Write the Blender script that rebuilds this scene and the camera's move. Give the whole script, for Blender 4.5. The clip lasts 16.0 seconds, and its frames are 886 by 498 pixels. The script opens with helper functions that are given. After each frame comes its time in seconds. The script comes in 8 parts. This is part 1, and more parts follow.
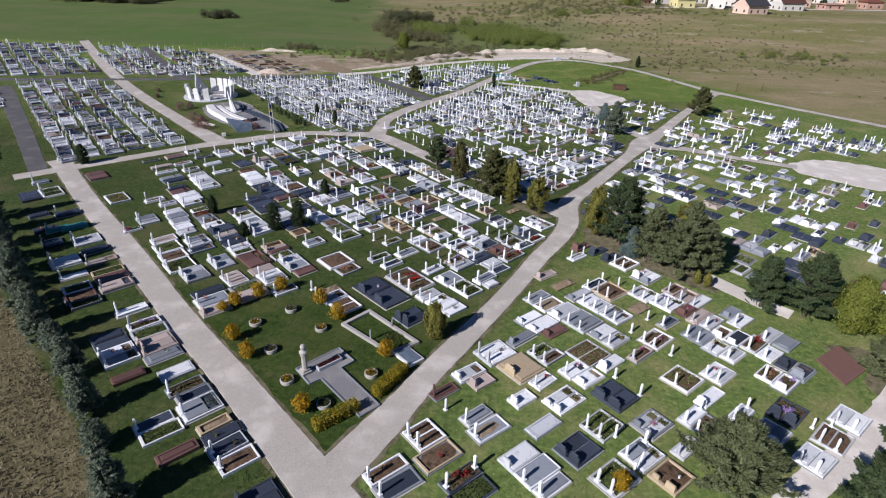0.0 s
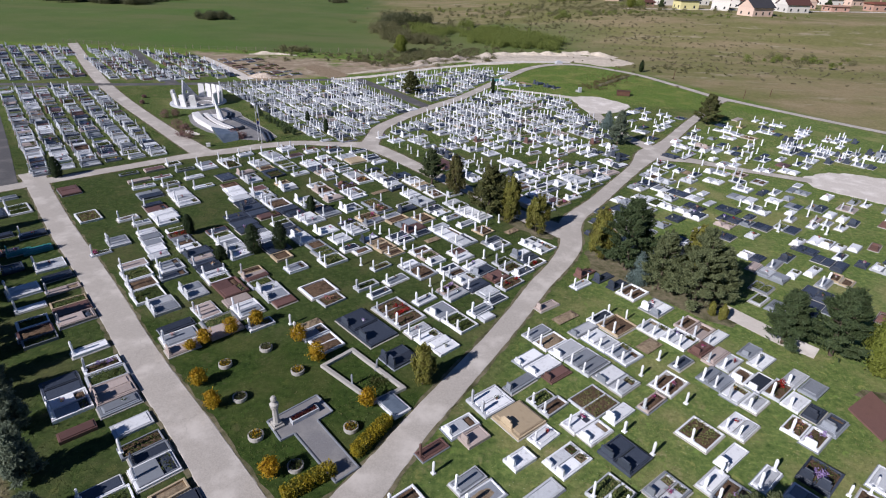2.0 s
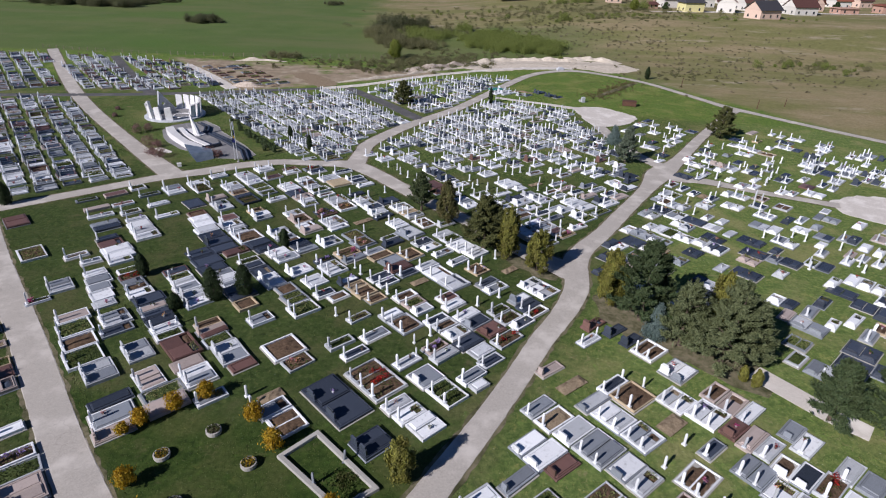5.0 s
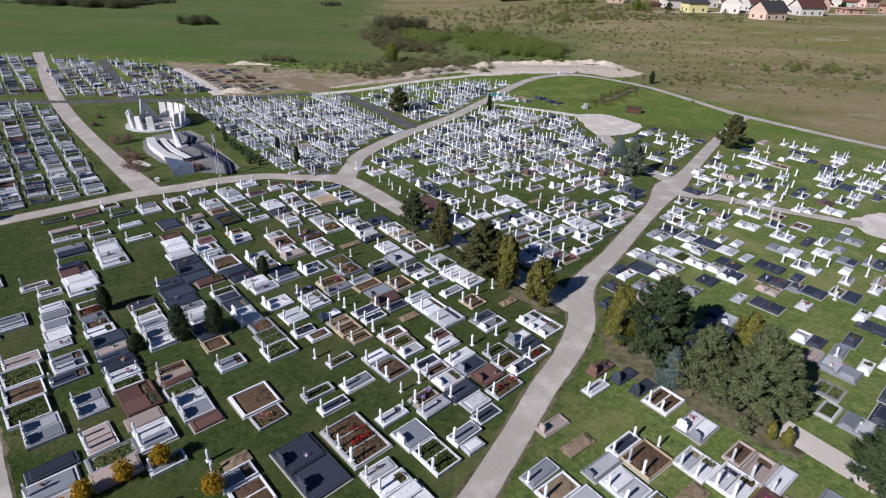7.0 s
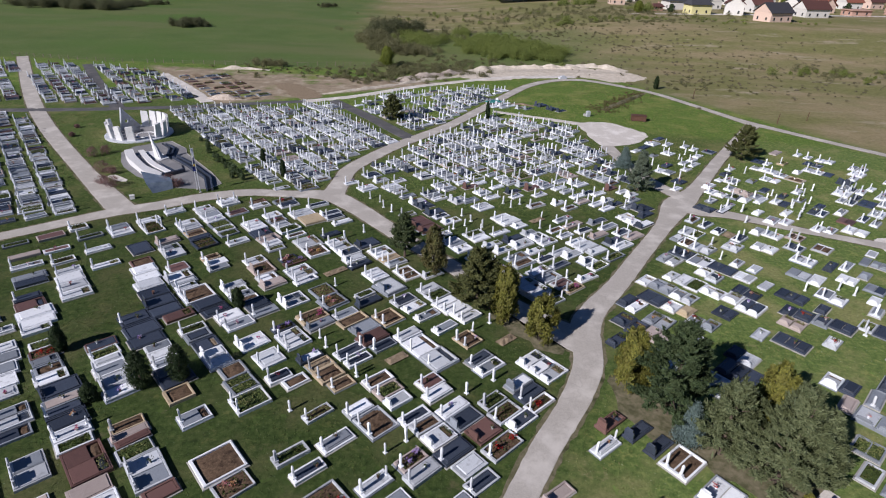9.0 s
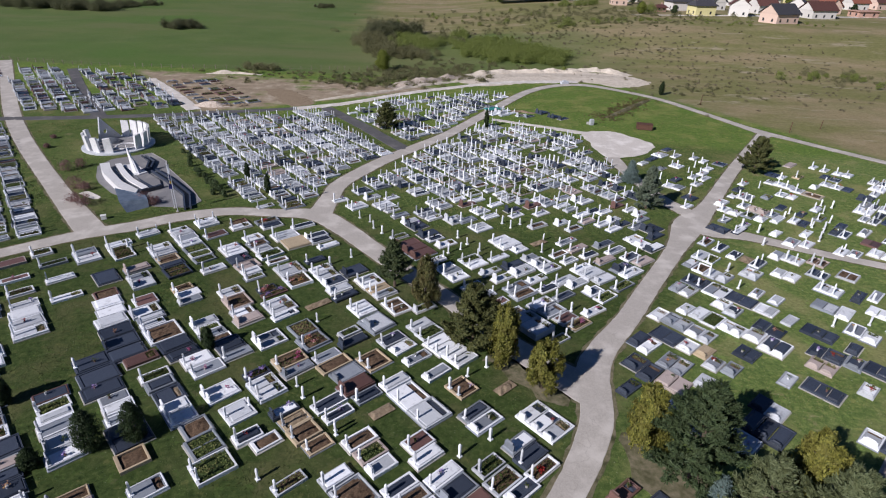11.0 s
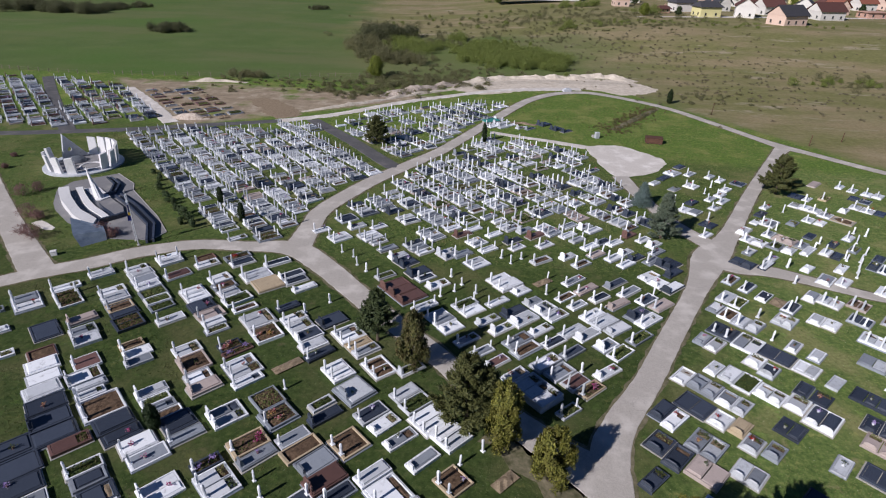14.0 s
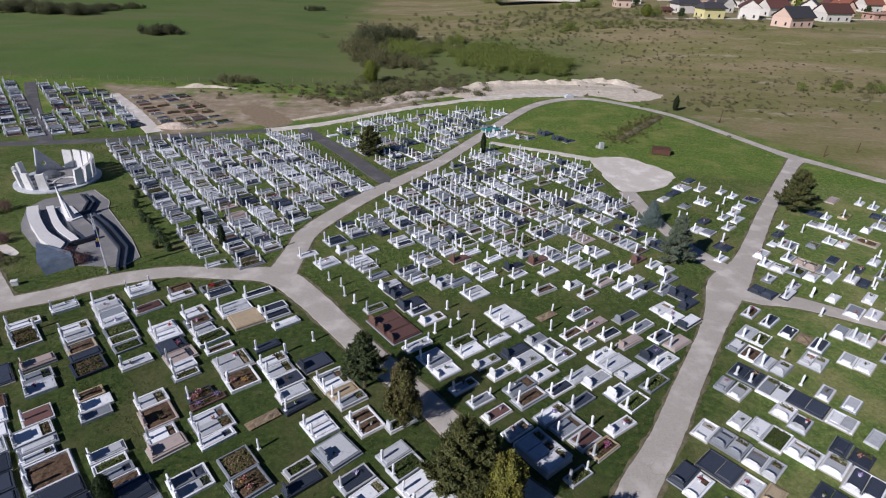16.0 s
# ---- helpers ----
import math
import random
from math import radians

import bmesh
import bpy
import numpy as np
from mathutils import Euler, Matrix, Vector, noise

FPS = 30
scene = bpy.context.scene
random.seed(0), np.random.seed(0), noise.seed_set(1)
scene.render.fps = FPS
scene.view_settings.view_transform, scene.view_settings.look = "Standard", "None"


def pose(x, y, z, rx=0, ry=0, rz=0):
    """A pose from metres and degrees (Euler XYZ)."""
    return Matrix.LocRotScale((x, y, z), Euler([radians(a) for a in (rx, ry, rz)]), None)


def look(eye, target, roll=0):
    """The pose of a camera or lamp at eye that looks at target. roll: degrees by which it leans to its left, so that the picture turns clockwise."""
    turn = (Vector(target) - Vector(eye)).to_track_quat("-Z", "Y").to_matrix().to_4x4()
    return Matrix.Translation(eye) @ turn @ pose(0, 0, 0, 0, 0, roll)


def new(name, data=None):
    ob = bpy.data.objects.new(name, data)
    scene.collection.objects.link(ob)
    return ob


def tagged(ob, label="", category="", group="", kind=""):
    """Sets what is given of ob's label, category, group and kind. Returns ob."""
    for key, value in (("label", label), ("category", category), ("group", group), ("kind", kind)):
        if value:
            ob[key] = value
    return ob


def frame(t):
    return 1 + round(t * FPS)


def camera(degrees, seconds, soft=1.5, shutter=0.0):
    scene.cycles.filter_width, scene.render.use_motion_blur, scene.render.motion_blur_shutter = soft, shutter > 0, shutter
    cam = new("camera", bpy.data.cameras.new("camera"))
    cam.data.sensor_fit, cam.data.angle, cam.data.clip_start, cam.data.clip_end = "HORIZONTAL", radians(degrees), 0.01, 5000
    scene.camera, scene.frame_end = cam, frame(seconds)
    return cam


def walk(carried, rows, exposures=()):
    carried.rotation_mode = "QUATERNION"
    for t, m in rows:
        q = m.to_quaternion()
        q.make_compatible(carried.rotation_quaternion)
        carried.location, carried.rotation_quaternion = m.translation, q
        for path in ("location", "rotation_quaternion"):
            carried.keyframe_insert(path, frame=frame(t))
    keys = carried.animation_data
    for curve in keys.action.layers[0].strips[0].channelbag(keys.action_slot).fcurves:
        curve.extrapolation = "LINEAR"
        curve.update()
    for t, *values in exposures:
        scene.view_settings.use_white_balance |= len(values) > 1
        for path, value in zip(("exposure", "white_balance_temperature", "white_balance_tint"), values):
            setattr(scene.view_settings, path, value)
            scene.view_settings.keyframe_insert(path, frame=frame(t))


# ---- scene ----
cam = camera(76.0, 16.0, soft=1.12)

PATH = [
    (0, (-1.496, 0.847, 30.743), (-1.556, 2.613, 29.807), 1.8),
    (0.5, (-1.372, 2.144, 30.728), (-1.432, 3.911, 29.792), 1.8),
    (1, (-1.259, 3.624, 30.759), (-1.319, 5.391, 29.823), 1.8),
    (1.5, (-1.126, 5.102, 30.847), (-1.185, 6.868, 29.91), 1.9),
    (2, (-0.957, 6.6, 30.92), (-1.018, 8.366, 29.984), 1.9),
    (2.5, (-0.888, 8.136, 30.943), (-0.948, 9.903, 30.008), 1.9),
    (3, (-0.747, 9.641, 31.009), (-0.809, 11.408, 30.074), 1.9),
    (3.5, (-0.603, 11.217, 31.076), (-0.665, 12.984, 30.141), 1.8),
    (4, (-0.454, 12.796, 31.114), (-0.516, 14.563, 30.179), 1.9),
    (6.5, (0.226, 20.527, 31.333), (0.162, 22.293, 30.397), 1.8),
    (7, (0.343, 22.087, 31.433), (0.279, 23.853, 30.495), 1.8),
    (7.5, (0.454, 23.677, 31.459), (0.39, 25.442, 30.522), 1.8),
    (8, (0.544, 25.295, 31.481), (0.481, 27.061, 30.544), 1.8),
    (8.5, (0.639, 26.622, 31.483), (0.575, 28.389, 30.547), 1.8),
    (9, (0.737, 28.199, 31.566), (0.674, 29.965, 30.629), 1.8),
    (11.5, (1.218, 36.037, 31.88), (1.154, 37.802, 30.941), 1.8),
    (12, (1.288, 37.591, 31.945), (1.225, 39.355, 31.006), 1.8),
    (12.5, (1.378, 38.984, 31.987), (1.315, 40.748, 31.047), 1.8),
    (13, (1.38, 40.529, 32.039), (1.319, 42.293, 31.099), 1.8),
    (13.5, (1.509, 42.071, 32.055), (1.447, 43.835, 31.115), 1.8),
    (14, (1.531, 43.575, 32.107), (1.469, 45.34, 31.166), 1.7),
    (14.5, (1.584, 45.093, 32.154), (1.523, 46.858, 31.214), 1.7),
    (15, (1.622, 46.616, 32.234), (1.561, 48.381, 31.294), 1.7),
    (15.5, (1.639, 48.121, 32.356), (1.579, 49.885, 31.416), 1.7),
    (16, (1.647, 49.592, 32.428), (1.588, 51.355, 31.486), 1.7),
]
walk(cam, [(t, look(eye, target, roll)) for t, eye, target, roll in PATH],
     exposures=[(0, 0.16, 6030, 19), (4, 0.08, 6030, 19), (9, 0.03, 6030, 19), (12.5, 0.0, 6030, 19), (16, -0.10, 6030, 19)])

# ---- world, sun, exposure ----
SUN_UP, SUN_FROM = 33.0, 225.0     # degrees above the ground, and clockwise from +y
world = bpy.data.worlds.new("sky")
scene.world = world
world.use_nodes = True
wn = world.node_tree
wn.nodes.clear()
sky = wn.nodes.new("ShaderNodeTexSky")
sky.sky_type, sky.sun_disc = "NISHITA", False
sky.sun_elevation, sky.sun_rotation = radians(SUN_UP), radians(SUN_FROM)
sky.air_density, sky.dust_density, sky.ozone_density = 0.8, 0.0, 8.0
wb = wn.nodes.new("ShaderNodeBackground")
wb.inputs["Strength"].default_value = 0.042
wo = wn.nodes.new("ShaderNodeOutputWorld")
wn.links.new(sky.outputs[0], wb.inputs["Color"])
wn.links.new(wb.outputs[0], wo.inputs["Surface"])
sun = new("sun", bpy.data.lights.new("sun", "SUN"))
sun.data.energy, sun.data.angle, sun.data.color = 5.0, radians(0.53), (1.0, 0.945, 0.85)
sx, sy = math.sin(radians(SUN_FROM)), math.cos(radians(SUN_FROM))
sun.matrix_world = look((sx * 100, sy * 100, 100 * math.tan(radians(SUN_UP))), (0, 0, 0))
scene.view_settings.exposure = 0.0

# ---- materials ----
MATS = {}


class Nodes:
    """A thin wrapper that keeps node set-ups short."""

    def __init__(self, name):
        self.mat = bpy.data.materials.new(name)
        self.mat.use_nodes = True
        self.tree = self.mat.node_tree
        self.tree.nodes.clear()
        self.out = self.add("ShaderNodeOutputMaterial")
        self.bsdf = self.add("ShaderNodeBsdfPrincipled")
        self.join(self.bsdf.outputs[0], self.out.inputs["Surface"])
        MATS[name] = self.mat

    def add(self, kind, **values):
        n = self.tree.nodes.new(kind)
        for k, v in values.items():
            n.inputs[k].default_value = v
        return n

    def join(self, a, b):
        self.tree.links.new(a, b)

    def noise(self, vec, scale, detail=4, rough=0.6):
        n = self.add("ShaderNodeTexNoise", Scale=scale, Detail=detail, Roughness=rough)
        self.join(vec, n.inputs["Vector"])
        return n.outputs["Fac"]

    def ramp(self, fac, stops):
        r = self.add("ShaderNodeValToRGB")
        els = r.color_ramp.elements
        while len(els) < len(stops):
            els.new(0.5)
        for e, (p, c) in zip(els, stops):
            e.position, e.color = p, (*c, 1) if len(c) == 3 else c
        self.join(fac, r.inputs["Fac"])
        return r.outputs["Color"]

    def mix(self, fac, a, b, kind="MIX"):
        m = self.tree.nodes.new("ShaderNodeMix")
        m.data_type, m.blend_type = "RGBA", kind
        ins = [s for s in m.inputs if s.enabled]
        for sock, val in zip(ins, (fac, a, b)):
            if isinstance(val, (int, float)):
                sock.default_value = val
            elif isinstance(val, tuple):
                sock.default_value = (*val, 1)
            else:
                self.join(val, sock)
        return [s for s in m.outputs if s.enabled][0]

    def maths(self, op, a, b=0.0, clamp=False):
        m = self.tree.nodes.new("ShaderNodeMath")
        m.operation, m.use_clamp = op, clamp
        for sock, val in zip(m.inputs, (a, b)):
            if isinstance(val, (int, float)):
                sock.default_value = val
            else:
                self.join(val, sock)
        return m.outputs[0]

    def spread(self, fac, lo, hi):
        m = self.add("ShaderNodeMapRange")
        m.interpolation_type = "SMOOTHSTEP"
        m.inputs["From Min"].default_value, m.inputs["From Max"].default_value = lo, hi
        self.join(fac, m.inputs["Value"])
        return m.outputs[0]

    def place(self):
        """Object coordinates, shifted for each object so that copies differ."""
        t = self.add("ShaderNodeTexCoord")
        i = self.add("ShaderNodeObjectInfo")
        s = self.maths("MULTIPLY", i.outputs["Random"], 173.0)
        v = self.tree.nodes.new("ShaderNodeVectorMath")
        v.operation = "ADD"
        self.join(t.outputs["Object"], v.inputs[0])
        self.join(s, v.inputs[1])
        return v.outputs[0]

    def chance(self):
        i = self.add("ShaderNodeObjectInfo")
        g = self.add("ShaderNodeNewGeometry")
        s = self.maths("ADD", i.outputs["Random"], g.outputs["Random Per Island"])
        return self.maths("FRACT", s)

    def bump(self, height, strength, distance=0.05):
        b = self.add("ShaderNodeBump", Strength=strength, Distance=distance)
        self.join(height, b.inputs["Height"])
        self.join(b.outputs[0], self.bsdf.inputs["Normal"])

    def finish(self, colour, rough=0.7, spec=0.4):
        self.join(colour, self.bsdf.inputs["Base Color"])
        if isinstance(rough, (int, float)):
            self.bsdf.inputs["Roughness"].default_value = rough
        else:
            self.join(rough, self.bsdf.inputs["Roughness"])
        self.bsdf.inputs["Specular IOR Level"].default_value = spec
        return self.mat


def stone(name, dark, light, vary=0.25, rough=0.5, grain=35.0, stain=0.35, spec=0.4):
    """Cut stone: fine grain, weather stains, and a tone that differs from piece to piece."""
    n = Nodes(name)
    p = n.place()
    c = n.ramp(n.noise(p, grain, 3, 0.7), [(0.3, dark), (0.7, light)])
    st = n.spread(n.noise(p, 2.1, 5, 0.65), 0.52, 0.75)
    c = n.mix(n.maths("MULTIPLY", st, stain), c, tuple(0.45 * a + 0.02 for a in dark))
    k = n.maths("ADD", n.maths("MULTIPLY", n.chance(), 2 * vary), 1.0 - vary)
    c = n.mix(1.0, c, n.add_grey(k), "MULTIPLY")
    n.bump(n.noise(p, grain * 0.7, 4, 0.7), 0.12, 0.02)
    return n.finish(c, rough, spec)


def add_grey(self, value):
    r = self.add("ShaderNodeCombineColor")
    for k in range(3):
        self.join(value, r.inputs[k])
    return r.outputs[0]


Nodes.add_grey = add_grey

stone("white_marble", (0.715, 0.745, 0.785), (0.845, 0.87, 0.905), 0.18, 0.3, stain=0.7)
stone("pale_granite", (0.388, 0.41, 0.44), (0.60, 0.63, 0.67), 0.22, 0.36, stain=0.65)
stone("grey_granite", (0.162, 0.18, 0.212), (0.29, 0.32, 0.36), 0.25, 0.45)
stone("dark_granite", (0.026, 0.033, 0.050), (0.068, 0.082, 0.112), 0.3, 0.26, stain=0.2, spec=0.45)
stone("brown_granite", (0.085, 0.045, 0.04), (0.2, 0.115, 0.10), 0.3, 0.35)
stone("pink_granite", (0.33, 0.27, 0.25), (0.50, 0.43, 0.40), 0.15, 0.5)
stone("sand_stone", (0.36, 0.28, 0.18), (0.52, 0.43, 0.30), 0.15, 0.8)
stone("concrete", (0.32, 0.31, 0.29), (0.46, 0.45, 0.42), 0.12, 0.85, 14.0)
stone("monument_white", (0.68, 0.68, 0.68), (0.8, 0.8, 0.8), 0.06, 0.5)
stone("slate_blocks", (0.10, 0.115, 0.14), (0.19, 0.21, 0.24), 0.2, 0.5)
# blue raised to carry the sky's reflection on the prow and plot slab
stone("polished_slate", (0.09, 0.12, 0.165), (0.16, 0.2, 0.26), 0.15, 0.14, 1.2, 0.3, 0.7)
stone("teal_cover", (0.03, 0.2, 0.19), (0.06, 0.3, 0.29), 0.1, 0.35)
stone("house_plaster", (0.6, 0.58, 0.54), (0.72, 0.7, 0.66), 0.08, 0.85, 6.0, 0.15)
stone("yellow_plaster", (0.6, 0.55, 0.26), (0.7, 0.65, 0.34), 0.05, 0.85, 6.0, 0.15)
stone("peach_plaster", (0.62, 0.45, 0.36), (0.7, 0.54, 0.45), 0.05, 0.85, 6.0, 0.15)
stone("bare_block", (0.42, 0.25, 0.19), (0.52, 0.34, 0.27), 0.1, 0.9, 8.0)
stone("red_tiles", (0.16, 0.055, 0.035), (0.27, 0.10, 0.065), 0.15, 0.8, 5.0)
stone("maroon_tiles", (0.075, 0.032, 0.028), (0.135, 0.06, 0.05), 0.2, 0.8, 5.0)
stone("dark_tiles", (0.035, 0.035, 0.042), (0.075, 0.075, 0.085), 0.15, 0.7, 5.0)
stone("steel_sheet", (0.45, 0.47, 0.5), (0.55, 0.57, 0.6), 0.05, 0.4, 3.0)
stone("window_dark", (0.02, 0.024, 0.03), (0.04, 0.045, 0.055), 0.2, 0.15, 3.0, 0.1, 0.6)
stone("bark", (0.06, 0.045, 0.035), (0.15, 0.115, 0.085), 0.15, 0.95, 9.0)
stone("fence_wood", (0.15, 0.12, 0.09), (0.26, 0.22, 0.18), 0.2, 0.9, 8.0)
stone("flag_cloth_blue", (0.02, 0.03, 0.16), (0.035, 0.05, 0.24), 0.05, 0.9, 4.0, 0.1)
stone("flag_cloth_yellow", (0.6, 0.45, 0.04), (0.7, 0.55, 0.06), 0.05, 0.9, 4.0, 0.1)
stone("car_paint", (0.02, 0.022, 0.026), (0.03, 0.033, 0.04), 0.1, 0.15, 3.0, 0.05, 0.6)
stone("rust_metal", (0.07, 0.032, 0.022), (0.14, 0.07, 0.045), 0.1, 0.8, 5.0)
stone("teal_cloth", (0.03, 0.2, 0.18), (0.05, 0.28, 0.26), 0.1, 0.7, 5.0)
stone("white_gravel", (0.46, 0.40, 0.32), (0.66, 0.60, 0.51), 0.1, 0.95, 0.8, 0.6)
stone("rubble", (0.24, 0.19, 0.15), (0.52, 0.46, 0.40), 0.3, 0.95, 3.0, 0.4)


def foliage(name, dark, light, tip=None, glow=0.45, rough=0.6):
    """Leaves: each one its own tone, part of the light passing through."""
    n = Nodes(name)
    p = n.place()
    c = n.mix(n.chance(), dark, light)
    c = n.mix(n.spread(n.noise(p, 1.3, 3), 0.4, 0.7), c, tip or tuple(0.6 * a for a in dark))
    n.finish(c, rough, 0.25)
    t = n.add("ShaderNodeBsdfTranslucent")
    n.join(c, t.inputs["Color"])
    m = n.add("ShaderNodeMixShader", Fac=glow)
    n.join(n.bsdf.outputs[0], m.inputs[1])
    n.join(t.outputs[0], m.inputs[2])
    n.join(m.outputs[0], n.out.inputs["Surface"])
    return n.mat


foliage("pine_needles", (0.045, 0.075, 0.036), (0.125, 0.175, 0.075), (0.085, 0.115, 0.05))
foliage("olive_needles", (0.095, 0.125, 0.058), (0.26, 0.295, 0.15), (0.15, 0.175, 0.08))
foliage("spruce_needles", (0.095, 0.130, 0.092), (0.235, 0.285, 0.205), (0.160, 0.195, 0.130), 0.4)
foliage("mid_needles", (0.055, 0.065, 0.022), (0.17, 0.165, 0.055), (0.12, 0.095, 0.04), 0.25)
foliage("lane_needles", (0.035, 0.058, 0.026), (0.105, 0.135, 0.055), (0.07, 0.09, 0.035), 0.25)
foliage("mixed_needles", (0.05, 0.068, 0.026), (0.16, 0.165, 0.055), (0.10, 0.105, 0.035), 0.25)
foliage("golden_needles", (0.085, 0.098, 0.022), (0.30, 0.29, 0.058), (0.16, 0.15, 0.035), 0.25)
foliage("cypress_needles", (0.024, 0.043, 0.019), (0.061, 0.095, 0.035), (0.041, 0.061, 0.027))
foliage("blue_needles", (0.121, 0.176, 0.162), (0.270, 0.351, 0.338), (0.176, 0.243, 0.216))
foliage("spring_leaves", (0.125, 0.165, 0.027), (0.30, 0.34, 0.065), (0.19, 0.22, 0.045), 0.45)
foliage("forsythia_leaves", (0.24, 0.13, 0.008), (0.62, 0.40, 0.02), (0.38, 0.27, 0.02), 0.4)
foliage("hedge_leaves", (0.20, 0.15, 0.012), (0.55, 0.44, 0.03), (0.20, 0.20, 0.03), 0.4)
foliage("scrub_green", (0.17, 0.225, 0.055), (0.31, 0.37, 0.10), (0.23, 0.26, 0.08), 0.5)
foliage("scrub_brown", (0.16, 0.16, 0.08), (0.27, 0.255, 0.14), (0.19, 0.20, 0.085), 0.5)
foliage("scrub_dark", (0.095, 0.105, 0.055), (0.175, 0.18, 0.10), (0.13, 0.145, 0.065), 0.5)
foliage("rusty_weeds", (0.14, 0.115, 0.055), (0.24, 0.20, 0.10), (0.15, 0.16, 0.055))
foliage("dry_weeds", (0.17, 0.145, 0.095), (0.34, 0.295, 0.205), (0.20, 0.20, 0.10))
foliage("purple_shrub", (0.15, 0.085, 0.08), (0.34, 0.20, 0.19), (0.22, 0.14, 0.12))
foliage("grass_blades", (0.040, 0.068, 0.017), (0.125, 0.155, 0.042), (0.120, 0.120, 0.045), 0.3)
foliage("petals_maroon", (0.06, 0.015, 0.015), (0.14, 0.03, 0.03), (0.09, 0.02, 0.02))
foliage("grass_blades_pale", (0.10, 0.14, 0.038), (0.20, 0.235, 0.075), (0.22, 0.21, 0.09), 0.3)
foliage("dry_blades", (0.16, 0.14, 0.085), (0.30, 0.26, 0.17), (0.20, 0.18, 0.11), 0.3)
foliage("bed_greens", (0.045, 0.075, 0.018), (0.12, 0.16, 0.04), (0.09, 0.085, 0.03))
foliage("petals_pink", (0.35, 0.02, 0.12), (0.6, 0.1, 0.3), (0.5, 0.3, 0.4))
foliage("petals_red", (0.3, 0.015, 0.015), (0.55, 0.05, 0.03), (0.35, 0.03, 0.03))
foliage("petals_mixed", (0.5, 0.05, 0.2), (0.75, 0.6, 0.5), (0.6, 0.4, 0.05))
foliage("petals_lilac", (0.3, 0.18, 0.5), (0.6, 0.5, 0.75), (0.4, 0.3, 0.6))


def earth(name, dark, light, scale=6.0):
    n = Nodes(name)
    p = n.place()
    c = n.ramp(n.noise(p, scale, 6, 0.7), [(0.3, dark), (0.72, light)])
    c = n.mix(n.spread(n.noise(p, scale * 0.35, 3), 0.5, 0.72), c, tuple(0.75 * a for a in dark))
    n.bump(n.noise(p, scale * 3, 5, 0.75), 0.6, 0.06)
    return n.finish(c, 0.95, 0.15)


earth("soil", (0.07, 0.045, 0.03), (0.19, 0.13, 0.085))
earth("turf_bed", (0.034, 0.056, 0.018), (0.095, 0.125, 0.042), 3.0)
earth("dry_soil", (0.2, 0.15, 0.10), (0.36, 0.29, 0.2))


def paving(name, dark, light, patch, crack=0.5):
    """Worn road surface: aggregate, pale dust, darker patches and fine cracks."""
    n = Nodes(name)
    p = n.add("ShaderNodeTexCoord").outputs["Object"]
    c = n.ramp(n.noise(p, 9.0, 6, 0.75), [(0.3, dark), (0.7, light)])
    c = n.mix(n.spread(n.noise(p, 0.35, 5, 0.6), 0.45, 0.7), c, patch)
    v = n.add("ShaderNodeTexVoronoi", Scale=0.55)
    v.feature = "DISTANCE_TO_EDGE"
    w = n.tree.nodes.new("ShaderNodeVectorMath")
    w.operation = "ADD"
    q = n.add("ShaderNodeTexNoise", Scale=1.1, Detail=4.0)
    n.join(p, q.inputs["Vector"])
    n.join(p, w.inputs[0])
    n.join(q.outputs["Color"], w.inputs[1])
    n.join(w.outputs[0], v.inputs["Vector"])
    line = n.maths("SUBTRACT", 1.0, n.spread(v.outputs["Distance"], 0.0, 0.02))
    keep = n.spread(n.noise(p, 0.22, 3), 0.5, 0.62)
    c = n.mix(n.maths("MULTIPLY", n.maths("MULTIPLY", line, keep), 0.5 * crack), c, tuple(0.5 * a for a in dark))
    n.bump(n.noise(p, 22.0, 4, 0.7), 0.25, 0.02)
    return n.finish(c, 0.92, 0.25)


paving("road_surface", (0.35, 0.325, 0.292), (0.51, 0.478, 0.437), (0.58, 0.548, 0.505))
earth("verge_soil", (0.075, 0.08, 0.035), (0.25, 0.215, 0.15), 1.6)
paving("asphalt", (0.075, 0.075, 0.08), (0.125, 0.125, 0.13), (0.15, 0.145, 0.145))
paving("gravel_track", (0.50, 0.465, 0.42), (0.70, 0.66, 0.61), (0.78, 0.745, 0.70), 0.0)
paving("plaza_paving", (0.17, 0.17, 0.18), (0.25, 0.25, 0.26), (0.29, 0.285, 0.28))


